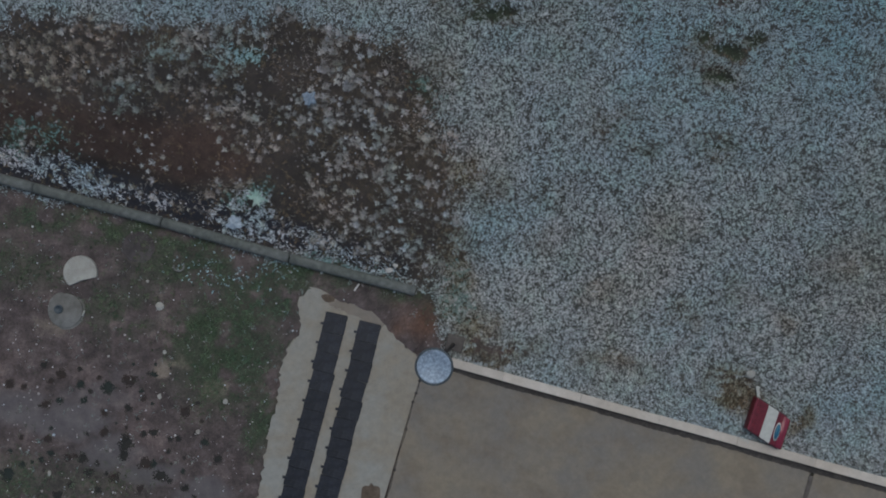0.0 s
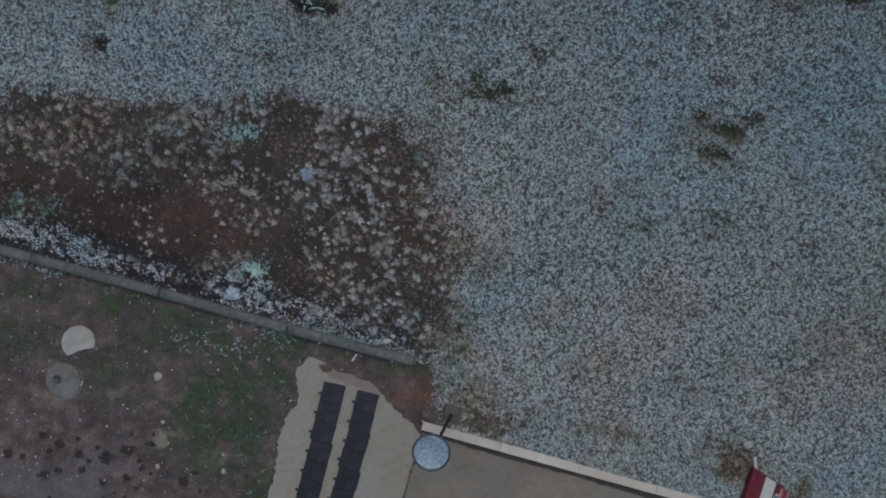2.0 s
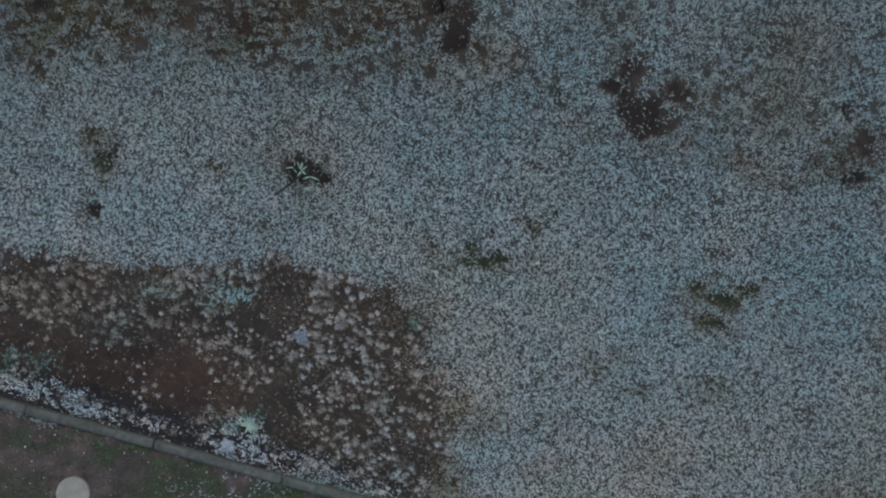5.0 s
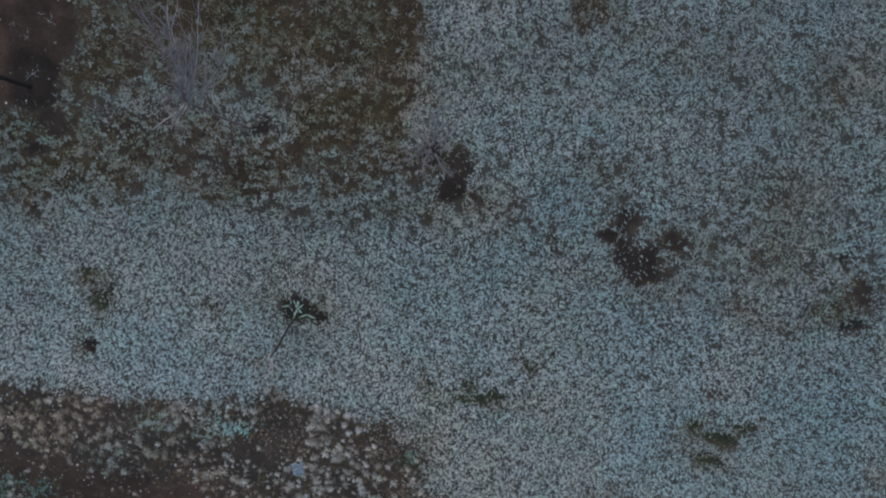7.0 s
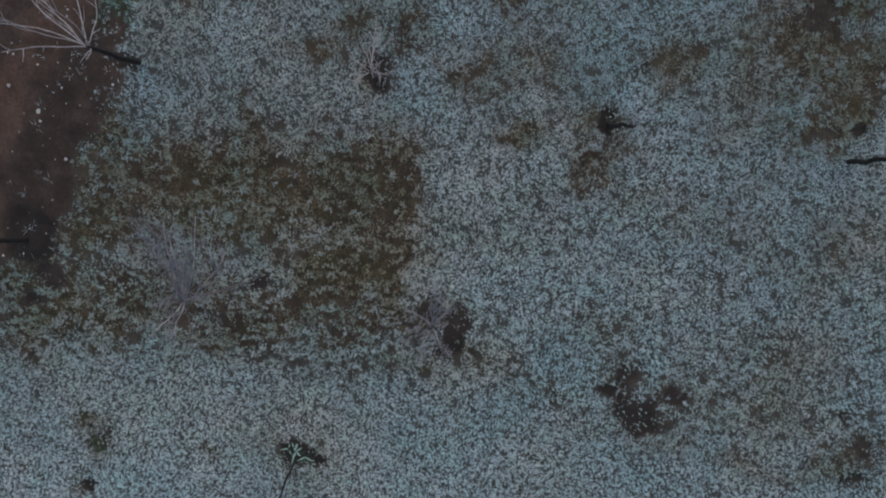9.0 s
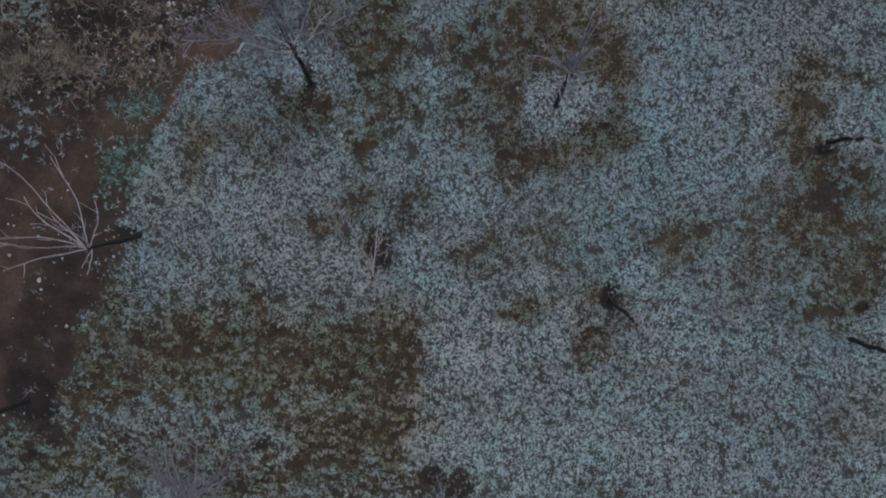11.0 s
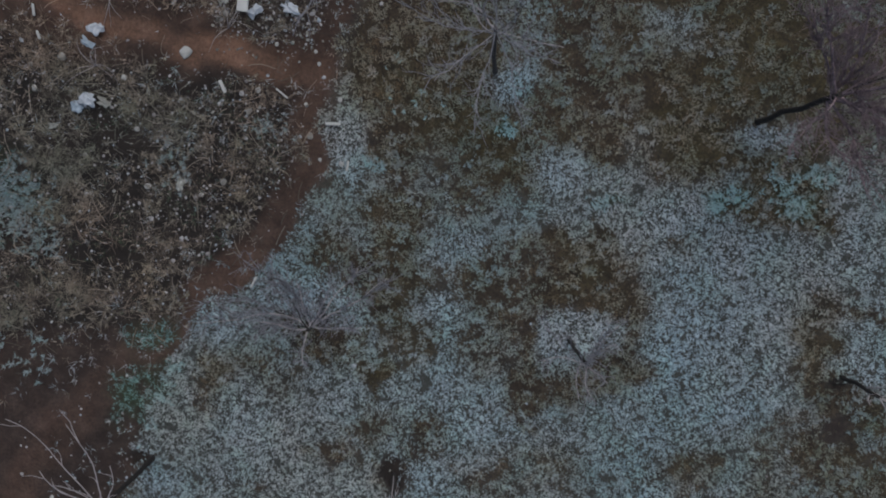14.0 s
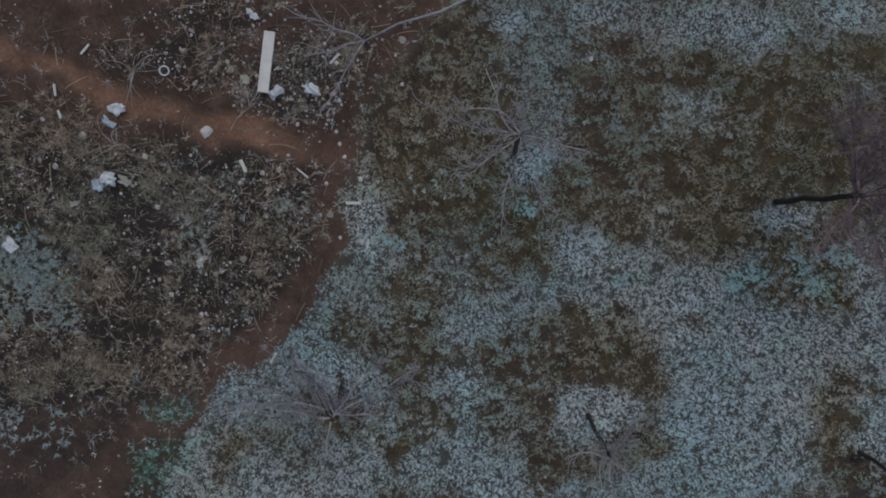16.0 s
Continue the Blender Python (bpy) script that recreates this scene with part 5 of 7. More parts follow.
def patio():
    top = 0.04
    for name, corners, mat, label in (
            ("patio_slab", [(0.02, -0.20), (7.78, -0.20), (7.78, -5.2), (0.02, -5.2)], PATIO, "stained brownish concrete patio floor, smooth and damp"),
            ("patio_slab", [(7.86, -0.20), (12.5, -0.20), (12.5, -5.2), (7.86, -5.2)], PATIO, "stained brownish concrete patio floor beyond a dark joint")):
        bm = prism(corners, -0.12, top, 0.012)
        ob = solo(name, bm, mat, label, "patio", m=HOME)
        tagged(ob, kind="structure")
    wall = thing("low_wall", "low garden wall with a whitish painted cap", "wall", at=(-0.34, -1.98, 0), turn=-15.4)
    tagged(wall, kind="structure")
    part("wall_body", block(12.5, 0.14, 0.30, (6.25, -0.05, 0.0), 0.008), KERB, wall, "grey plastered wall body")
    x = 0.0
    r = random.Random(5)
    while x < 12.4:
        w = min(1.55, 12.5 - x)
        part("cap_stone", block(w - 0.004, 0.165 + r.uniform(-0.003, 0.003), 0.05, (x + w / 2, -0.05 + r.uniform(-0.004, 0.004), 0.155 + r.uniform(-0.003, 0.003)), 0.008), CAP, wall, "whitish painted cap")
        x += w
    # dark strip below the cap: litter and dirt, with the wall's shade coloured in
    gut = prism([(0.06, -0.125), (12.5, -0.125)] + ragged([(12.5, -0.275), (9.0, -0.265), (7.5, -0.28), (6.0, -0.255), (4.5, -0.275), (3.0, -0.245), (1.6, -0.265), (0.06, -0.22)], 0.045, 0.012, 8), 0.0, 0.048)
    ob = solo("gutter_dirt", gut, GUTTER, "band of dirt, leaf litter and painted wall shade along the wall foot", "dirt", m=HOME)
    tagged(ob, kind="structure")
    bm = prism([(7.785, -0.34), (7.855, -0.34), (7.855, -5.2), (7.785, -5.2)], -0.05, 0.034)
    tagged(solo("joint_filler", bm, JOINT, "dirt-filled joint between patio slabs", "joint", m=HOME), kind="structure")


def pad():
    left = [(-4.55, -8.0), (-3.60, -4.82), (-3.43, -3.93), (-3.37, -3.49), (-3.22, -3.00), (-3.14, -2.29), (-2.98, -1.85), (-2.76, -1.58), (-2.80, -1.25), (-2.78, -0.92), (-2.58, -0.74), (-2.34, -0.78), (-2.20, -0.90), (-1.98, -1.04), (-1.36, -1.22), (-1.08, -1.48), (-0.75, -1.83), (-0.50, -2.10)]
    edge = ragged(left, 0.07, 0.042, 3)
    outline = edge + [(-0.38, -2.25), (-1.86, -7.3)]
    ob = solo("concrete_pad", prism(outline, -0.12, 0.034, 0.012), PAD, "pale grey concrete pad with a crumbling edge", "concrete pad")
    tagged(ob, kind="structure")


def crack():
    """The dirt-filled joint between pad and patio: thin, broken and blotched."""
    r = random.Random(21)
    (ax, ay), (bx, by) = (-0.36, -2.20), (-1.40, -5.95)
    d = Vector((bx - ax, by - ay)).normalized()
    n = Vector((-d.y, d.x))
    left, right = [], []
    for i in range(110):
        p = Vector((ax, ay)) + (Vector((bx, by)) - Vector((ax, ay))) * i / 109 + n * 0.03 * noise.noise(Vector((i * 0.11, 2, 0)))
        half = 0.006 + 0.011 * max(0, noise.noise(Vector((i * 0.35, 7, 0)))) + (0.028 if r.random() < 0.05 else 0)
        left.append((p.x - n.x * half, p.y - n.y * half))
        right.append((p.x + n.x * half, p.y + n.y * half))
    ob = solo("joint_filler", prism(left + right[::-1], 0.02, 0.0455), GUTTER, "thin dark broken joint between pad and patio", "joint")
    tagged(ob, kind="structure")


def mat_tile_mesh():
    """One open-grid plastic tile with a lug, 0.40 by 0.385 m."""
    bm = bmesh.new()

    def add(x, y, z, at, bevel=0.0):
        m = Matrix.Translation(at) @ Matrix.Diagonal((x, y, z, 1))
        bmesh.ops.create_cube(bm, size=1.0, matrix=m)

    add(0.425, 0.380, 0.020, (0, 0, 0.010))
    for i in range(3):
        add(0.435, 0.086, 0.007, (0.004 * (i - 1), -0.126 + 0.127 * i, 0.022))
    for i in range(5):
        add(0.016, 0.372, 0.010, (-0.17 + 0.085 * i, 0, 0.030))
    add(0.055, 0.045, 0.022, (-0.242, -0.05, 0.012))
    return mesh_of("mat_tile", bm, MAT)


def mats():
    tile = mat_tile_mesh()
    r = random.Random(8)
    for x, y, x2, y2, label in ((-2.03, -1.24, -2.91, -4.82, "strip of black open-grid plastic tiles laid along the pad edge"), (-1.39, -1.41, -2.25, -4.82, "strip of black open-grid plastic tiles laid on bare concrete")):
        dx, dy = x2 - x, y2 - y
        size = math.hypot(dx, dy)
        dx, dy = dx / size, dy / size
        turn = math.degrees(math.atan2(dy, dx)) + 90
        strip = thing("plastic_mat", label, "mat", "black mats on the pad", (x, y, 0.035), turn)
        for i in range(14):
            ob = new("tile", tile)
            ob.parent = strip
            ob.matrix_basis = pose(r.uniform(-0.014, 0.014), -0.2 - 0.384 * i, 0.0, 0, 0, r.uniform(-1.6, 1.6))


def kerbs():
    ends = [(-0.51, -0.80), (-2.95, -0.165), (-5.40, 0.53), (-7.86, 1.19), (-10.3, 1.84)]
    for i, ((ax, ay), (bx, by)) in enumerate(zip(ends, ends[1:])):
        size = math.hypot(bx - ax, by - ay) - 0.04
        bm = bmesh.new()
        profile = [(-0.10, -0.12), (0.10, -0.12), (0.10, 0.05), (0.082, 0.088), (0.04, 0.108), (-0.015, 0.112), (-0.062, 0.098), (-0.094, 0.06), (-0.10, 0.0)]
        rows = []
        cuts = 14
        for k in range(cuts + 1):
            s = (k / cuts - 0.5) * size
            rows.append([bm.verts.new((s, y + 0.004 * noise.noise((s * 3, y * 9, i)), z + (0.006 * noise.noise((s * 2.5, y * 7, i + 9)) if z > 0 else 0))) for y, z in profile])
        for a, b in zip(rows, rows[1:]):
            for k in range(len(profile)):
                j = (k + 1) % len(profile)
                bm.faces.new((a[k], a[j], b[j], b[k]))
        bm.faces.new(rows[0][::-1])
        bm.faces.new(rows[-1])
        bmesh.ops.recalc_face_normals(bm, faces=bm.faces[:])
        turn = math.degrees(math.atan2(by - ay, bx - ax)) + 180
        solo("kerb_stone", smooth(bm), KERB, "long grey round-topped precast concrete kerb length", "kerb", "kerb along the yard", pose((ax + bx) / 2, (ay + by) / 2 - 0.015, 0.07, 0, 0, turn))


patio()
pad()
crack()
mats()
kerbs()


# ---- things in the yard ----
def manhole():
    z = ground_z(-7.29, -1.19)
    ob = thing("inspection_cover", "round grey concrete shaft cover with a raised hub", "shaft cover", at=(-7.29, -1.19, z))
    part("ring", lathe([(0.0, -0.05), (0.375, -0.05), (0.375, 0.0), (0.365, 0.008), (0.35, 0.010), (0.0, 0.010)]), COVER, ob, "thin concrete surround")
    part("lid", lathe([(0.0, 0.0), (0.335, 0.0), (0.335, 0.030), (0.322, 0.040), (0.10, 0.044), (0.0, 0.044)]), COVER, ob)
    hub = lathe([(0.0, 0.03), (0.088, 0.03), (0.088, 0.060), (0.080, 0.068), (0.060, 0.068), (0.052, 0.046), (0.0, 0.046)], 24)
    bmesh.ops.translate(hub, verts=hub.verts[:], vec=(-0.12, 0.03, 0))
    part("hub", hub, RIM, ob, "dark hollow raised hub")


def half_slab():
    bm = bmesh.new()
    pts = []
    for i in range(29):
        a = radians(-17 + 249 * i / 28)
        pts.append((0.325 * math.cos(a), 0.325 * math.sin(a)))
    pts += [(-0.06, -0.20), (0.03, -0.155), (0.15, -0.13)]
    bm = prism(pts, -0.03, 0.05, 0.014)
    solo("broken_round_slab", bm, SLAB, "broken pale concrete disc lying on the yard earth", "slab", m=pose(-6.99, -0.45, ground_z(-6.99, -0.45), 0, 0, 0))


def buried_ring():
    z = ground_z(-5.88, 0.05)
    solo("buried_tyre", lathe([(0.0, 0.044), (0.12, 0.046), (0.20, 0.047), (0.24, 0.052), (0.27, 0.055), (0.30, 0.048), (0.325, 0.03), (0.335, -0.02), (0.335, -0.06)], 36), PACKED, "dark half-buried tyre packed with mud in the yard earth", "tyre", m=pose(-5.88, 0.02, z - 0.043, 1.2, 0.8, 0))


def dish():
    foot = Vector((0.21, -1.83, ground_z(0.21, -1.83) - 0.05))
    head = Vector((-0.10, -1.80, 2.62))
    ob = thing("pole_dish", "shallow round grey metal dish on a leaning dark pole", "dish", at=(0, 0, 0))
    bm = bmesh.new()
    tube(bm, [foot + (head - foot) * s for s in (0, 0.25, 0.5, 0.75, 1)], [0.034, 0.032, 0.03, 0.028, 0.026], 14)
    part("pole", bm, STEEL, ob, "dark steel pole")
    bm = block(0.34, 0.30, 0.10, (0, 0, 0), 0.02)
    bmesh.ops.rotate(bm, verts=bm.verts[:], cent=(0, 0, 0), matrix=Matrix.Rotation(radians(-14), 3, "Z"))
    bmesh.ops.translate(bm, verts=bm.verts[:], vec=(foot.x + 0.02, foot.y + 0.03, foot.z + 0.08))
    part("footing", bm, JOINT, ob, "small concrete footing")
    turn = pose(-0.14, -1.85, 2.68, 5, -3, 0) @ Matrix.Diagonal((1.12, 1.12, 1.12, 1))
    bowl = lathe([(0.0, -0.06), (0.10, -0.058), (0.20, -0.035), (0.262, 0.0), (0.262, 0.012), (0.22, 0.004), (0.12, -0.022), (0.0, -0.03)], 48)
    bmesh.ops.transform(bowl, matrix=turn, verts=bowl.verts[:])
    bowl = part("bowl", bowl, GALV, ob, "dull blue-grey metal bowl")
    lip = lathe([(0.236, -0.02), (0.268, -0.014), (0.274, 0.006), (0.264, 0.018), (0.246, 0.015), (0.236, 0.0)], 48)
    bmesh.ops.transform(lip, matrix=turn, verts=lip.verts[:])
    part("lip", lip, RIM, bowl, "dark weathered lip")


def red_box():
    """A tipped red metal sign case that leans by the wall."""
    z = ground_z(6.1, -3.05)
    ob = thing("red_sign_case", "tipped red metal sign case with a white band and oval emblem", "sign", at=(6.12, -3.285, z), turn=-33)
    tilt = Matrix(((1, -0.30, 0, 0.02), (0, 1.12, 0, 0), (0, 0, 1, 0), (0, 0, 0, 1))) @ pose(0, 0, 0.10, 0, 5, 0)

    def put(name, bm, mat, label=""):
        bmesh.ops.transform(bm, matrix=tilt, verts=bm.verts[:])
        return part(name, bm, mat, ob, label)

    put("case", block(0.74, 0.56, 0.16, (0, 0, 0), 0.04, 4), RED, "faded red metal case")
    put("band", block(0.235, 0.545, 0.012, (0.03, 0, 0.081), 0.003), WHITE, "chalky white band")
    put("seam", block(0.02, 0.545, 0.016, (-0.25, 0, 0.081), 0.004), RED, "raised red seam")
    put("rail", block(0.70, 0.014, 0.030, (0, 0.282, 0.06), 0.005), RUST, "dark edge rail")
    put("rail", block(0.70, 0.014, 0.030, (0, -0.282, 0.06), 0.005), RUST, "dark edge rail")
    oval = lathe([(0, 0), (0.10, 0), (0.10, 0.006), (0.0, 0.008)], 32)
    bmesh.ops.transform(oval, matrix=Matrix.Translation((0.235, -0.03, 0.080)) @ Matrix.Diagonal((0.60, 1.55, 1, 1)), verts=oval.verts[:])
    border = put("emblem_border", oval, WHITE, "white oval border")
    oval = lathe([(0, 0), (0.08, 0), (0.08, 0.006), (0.0, 0.008)], 32)
    bmesh.ops.transform(oval, matrix=Matrix.Translation((0.235, -0.03, 0.086)) @ Matrix.Diagonal((0.58, 1.60, 1, 1)), verts=oval.verts[:])
    bmesh.ops.transform(oval, matrix=tilt, verts=oval.verts[:])
    part("emblem", oval, BLUE, border, "blue-green oval emblem")
    bulge = lathe([(0.0, -0.265), (0.105, -0.262), (0.13, -0.245), (0.13, 0.245), (0.105, 0.262), (0.0, 0.265)], 28)
    bmesh.ops.transform(bulge, matrix=Matrix.Translation((0.35, 0, -0.03)) @ Matrix.Rotation(radians(90), 4, "X"), verts=bulge.verts[:])
    put("rounded_end", bulge, GLOSS_RED, "rounded glossy red end")
    put("fold", block(0.016, 0.53, 0.014, (-0.345, 0, 0.078), 0.004), GLOSS_RED, "glossy folded edge")
    for y in (-0.2, 0.2):
        bm = bmesh.new()
        tube(bm, [Vector((-0.22, y, -0.05)), Vector((-0.20, y, 0.12))], [0.014, 0.014], 8)
        part("leg", bm, STEEL, ob)
        bm = bmesh.new()
        tube(bm, [Vector((0.22, y, -0.05)), Vector((0.21, y, 0.05))], [0.014, 0.014], 8)
        part("leg", bm, STEEL, ob)


def rock(name, x, y, size, mat, label, category="stone", seed=0, flat=0.5, turn=0.0, stretch=1.0, group="loose stones"):
    bm = bmesh.new()
    bmesh.ops.create_icosphere(bm, subdivisions=2, radius=1.0)
    for v in bm.verts:
        n = 1 + 0.35 * noise.noise(v.co * 1.1 + Vector((seed * 7.3, seed * 1.7, 0)))
        v.co = Vector((v.co.x * size * n * stretch, v.co.y * size * n, v.co.z * size * flat * n))
    z = ground_z(x, y) + size * flat * 0.45 + (0.03 if y < 4 and x > 0 else 0.0)
    return solo(name, bm, mat, label, category, group, pose(x, y, z, 0, 0, turn))


def crumple(name, x, y, w, d, mat, label, category, seed, rise=0.06, turn=0.0, group="wind-blown litter"):
    """A crumpled sheet or bag with folds and thickness."""
    bm = bmesh.new()
    n = 13
    grid = [[None] * (n + 1) for _ in range(n + 1)]
    for i in range(n + 1):
        for j in range(n + 1):
            a, b = i / n - 0.5, j / n - 0.5
            a, b = a * math.sqrt(1 - 1.1 * b * b), b * math.sqrt(1 - 1.1 * a * a)
            p = Vector((a * 5 + seed * 3.1, b * 5 + seed * 5.7, seed))
            r = 1 + 0.65 * noise.noise(p * 0.7)
            h = rise * (0.45 + 0.7 * noise.noise(p * 0.8) + 0.35 * noise.noise(p * 1.9)) * (1 - 2.0 * (a * a + b * b))
            grid[i][j] = bm.verts.new((a * w * r, b * d * r, max(0.004, h + rise * 0.3)))
    for i in range(n):
        for j in range(n):
            bm.faces.new((grid[i][j], grid[i + 1][j], grid[i + 1][j + 1], grid[i][j + 1]))
    made = bmesh.ops.extrude_face_region(bm, geom=bm.faces[:])
    for v in made["geom"]:
        if isinstance(v, bmesh.types.BMVert):
            v.co.z -= 0.006
    bmesh.ops.recalc_face_normals(bm, faces=bm.faces[:])
    return solo(name, smooth(bm), mat, label, category, group, pose(x, y, ground_z(x, y) + 0.03, 0, 0, turn))


def stick(name, x, y, size, thick, turn, mat, label, category="stick", group="scattered sticks"):
    bm = block(size, thick, min(thick, 0.03), (0, 0, 0), min(thick, 0.03) * 0.25, 1)
    for v in bm.verts:
        v.co.y += 0.12 * size * (v.co.x / size) ** 2
    z = max(ground_z(x, y), ground_z(x + 0.4 * size * math.cos(radians(turn)), y + 0.4 * size * math.sin(radians(turn))), ground_z(x - 0.4 * size * math.cos(radians(turn)), y - 0.4 * size * math.sin(radians(turn))))
    return solo(name, bm, mat, label, category, group, pose(x, y, z + 0.035, 0, 0, turn))


# cushions of weed: x, y, radius
CUSHIONS_NEAR = [(-7.73, -2.26, 0.10), (-7.36, -2.42, 0.13), (-7.57, -2.56, 0.10), (-8.37, -2.62, 0.11), (-8.11, -2.67, 0.09), (-7.02, -2.62, 0.12), (-7.02, -2.32, 0.07), (-6.84, -2.76, 0.07), (-6.64, -2.5, 0.07), (-6.48, -2.68, 0.16), (-7.4, -2.92, 0.10), (-7.65, -3, 0.12), (-7.79, -3.03, 0.06), (-6.96, -2.92, 0.11), (-6.54, -3.17, 0.10), (-6.09, -3.08, 0.10), (-6.32, -3.36, 0.05), (-6.11, -3.45, 0.06), (-6.54, -3.53, 0.11), (-6.88, -3.57, 0.06), (-5.89, -3.27, 0.06), (-5.57, -3.55, 0.11), (-5.79, -3.59, 0.10), (-6.11, -3.75, 0.18), (-6.15, -3.99, 0.14)]
CUSHIONS_MID = [(-7.63, -3.67, 0.12), (-7.57, -3.47, 0.07), (-7.9, -3.53, 0.04), (-8.15, -3.65, 0.07), (-8.37, -3.91, 0.07), (-7.59, -3.95, 0.10), (-7.75, -4.07, 0.08), (-7.69, -4.28, 0.06), (-7.26, -4.03, 0.11), (-6.96, -4.05, 0.13), (-7.1, -3.99, 0.07), (-6.68, -4.15, 0.07), (-6.84, -4.32, 0.11), (-6.34, -4.42, 0.13), (-6.5, -4.36, 0.06), (-5.75, -4.15, 0.16), (-5.59, -4.15, 0.10), (-5.47, -4.38, 0.16), (-5.29, -4.48, 0.08), (-8.13, -4.17, 0.09), (-7.93, -4.13, 0.06), (-5, -3.15, 0.16), (-4.76, -2.98, 0.08), (-5.27, -3.67, 0.08), (-5.12, -3.67, 0.09)]
CUSHIONS_FAR = [(-4.78, -3.57, 0.07), (-4.6, -3.73, 0.11), (-5.31, -3.91, 0.08), (-5.27, -4.15, 0.05), (-5, -4.03, 0.06), (-4.66, -3.35, 0.07), (-4.36, -4.05, 0.11), (-5.02, -4.3, 0.08), (-4.98, -4.64, 0.11), (-4.82, -4.8, 0.07), (-5.85, -4.64, 0.10), (-8.41, -4.36, 0.18), (-7.2, -4.56, 0.10), (-7.45, -4.76, 0.14), (-6.68, -4.64, 0.10), (-5.61, -3, 0.06), (-5.79, -2.9, 0.08), (-5.83, -2.74, 0.07), (-5.59, -2.42, 0.10), (-5.69, -2.42, 0.06), (-6.05, -2.54, 0.16), (-5.27, -2.3, 0.05), (-5.55, -2.24, 0.06), (-5.99, -2.22, 0.06)]


def weed_cushions():
    """Dark round cushions of weed dotted over the yard: leafy rosettes on a low lumpy heart."""
    r = random.Random(19)
    kinds = []
    for k in range(6):
        bm = bmesh.new()
        bmesh.ops.create_icosphere(bm, subdivisions=2, radius=1.0)
        for v in bm.verts:
            v.co = Vector((v.co.x * 0.7, v.co.y * 0.7, max(-0.1, v.co.z * 0.22))) * (1 + 0.6 * noise.noise(v.co * 1.6 + Vector((k * 5, 0, 0))))
        for i in range(170):
            a, b = r.uniform(0, 2 * math.pi), r.uniform(0.6, 1.5)
            size = r.uniform(0.18, 0.42)
            out = r.uniform(0, 0.85) * (1 + 0.5 * noise.noise(Vector((math.cos(a) * 1.3, math.sin(a) * 1.3, k * 3))))
            base = Vector((math.cos(a), math.sin(a), 0)) * out + Vector((0, 0, 0.12))
            turn = a + r.uniform(-0.9, 0.9)
            tip = base + Vector((math.cos(turn) * math.sin(b), math.sin(turn) * math.sin(b), 0.5 * math.cos(b))) * size
            side = Vector((-math.sin(turn), math.cos(turn), 0)) * r.uniform(0.05, 0.10)
            bm.faces.new([bm.verts.new(p) for p in (base - side, base + side, tip)])
        kinds.append(mesh_of("weed_cushion", bm, (DARK_LEAF, GREEN_LEAF, BROWN_LEAF)[k % 3]))
    tints = ("dark olive", "dark green", "brownish")
    for x, y, size in CUSHIONS_NEAR + CUSHIONS_MID + CUSHIONS_FAR:
        k = r.choice((0, 0, 1, 2, 3, 3, 4, 5))
        ob = new("weed_cushion", kinds[k])
        ob.matrix_basis = pose(x, y, ground_z(x, y) - 0.004, 0, 0, r.uniform(0, 360)) @ Matrix.Diagonal((size, size * r.uniform(0.75, 1.0), size * 0.5, 1))
        tagged(ob, tints[k % 3] + " round cushion of weed on yard earth", "weed", "weed cushions in the yard")


def leafy_plant(x, y, n, size, seed, leaves=(), label="pale mint-green broad-leaved plant on the bank"):
    """A rosette of broad pale leaves, each a folded blade with a midrib."""
    r = random.Random(seed)
    ob = thing("leafy_plant", label, "plant", at=(x, y, ground_z(x, y) - 0.01))
    for k in range(n):
        a, lift = 2 * math.pi * (k + r.uniform(-0.3, 0.3)) / n, r.uniform(0.15, 0.7)
        length, wide = size * r.uniform(0.3, 1.15), size * r.uniform(0.06, 0.10)
        bm, rows = bmesh.new(), []
        for i in range(7):
            s = i / 6
            w = wide * math.sin(math.pi * min(1, 0.12 + 0.88 * s)) * (1 if s < 0.95 else 0.2)
            h = math.sin(lift) * length * s * (1.25 - 0.75 * s) + 0.02
            c = Vector((math.cos(a), math.sin(a), 0)) * length * s * math.cos(lift * 0.6)
            side = Vector((-math.sin(a), math.cos(a), 0)) * w
            rows.append([bm.verts.new(c - side + Vector((0, 0, h + 0.3 * w))), bm.verts.new(c + Vector((0, 0, h))), bm.verts.new(c + side + Vector((0, 0, h + 0.3 * w)))])
        for p, q in zip(rows, rows[1:]):
            for j in (0, 1):
                bm.faces.new((p[j], p[j + 1], q[j + 1], q[j]))
        part("leaf", smooth(bm), r.choice(leaves) if leaves else MINT, ob)


def bramble(x, y, n, seed):
    r = random.Random(seed)
    ob = thing("bramble", "dry arching bramble stems on bare earth", "bramble", at=(x, y, ground_z(x, y)))
    for k in range(n):
        a, size, high = r.uniform(0, 2 * math.pi), r.uniform(0.25, 0.6), r.uniform(0.06, 0.2)
        bend = r.uniform(-1.2, 1.2)
        pts = [Vector((size * s * math.cos(a + bend * s), size * s * math.sin(a + bend * s), 0.01 + high * math.sin(math.pi * min(1, s * 1.05)))) for s in (i / 8 for i in range(9))]
        bm = bmesh.new()
        tube(bm, pts, [0.0042 * (1 - 0.6 * i / 8) for i in range(9)], 5)
        part("stem", bm, TWIG, ob)


def dirt_patch(points, seed, z=0.0385, mat=None, label="thin brown dirt spread over the concrete"):
    ob = solo("dirt_patch", prism(ragged(points + points[:1], 0.06, 0.03, seed)[:-1], z - 0.02, z), mat or SPILL, label, "dirt")
    tagged(ob, kind="structure")


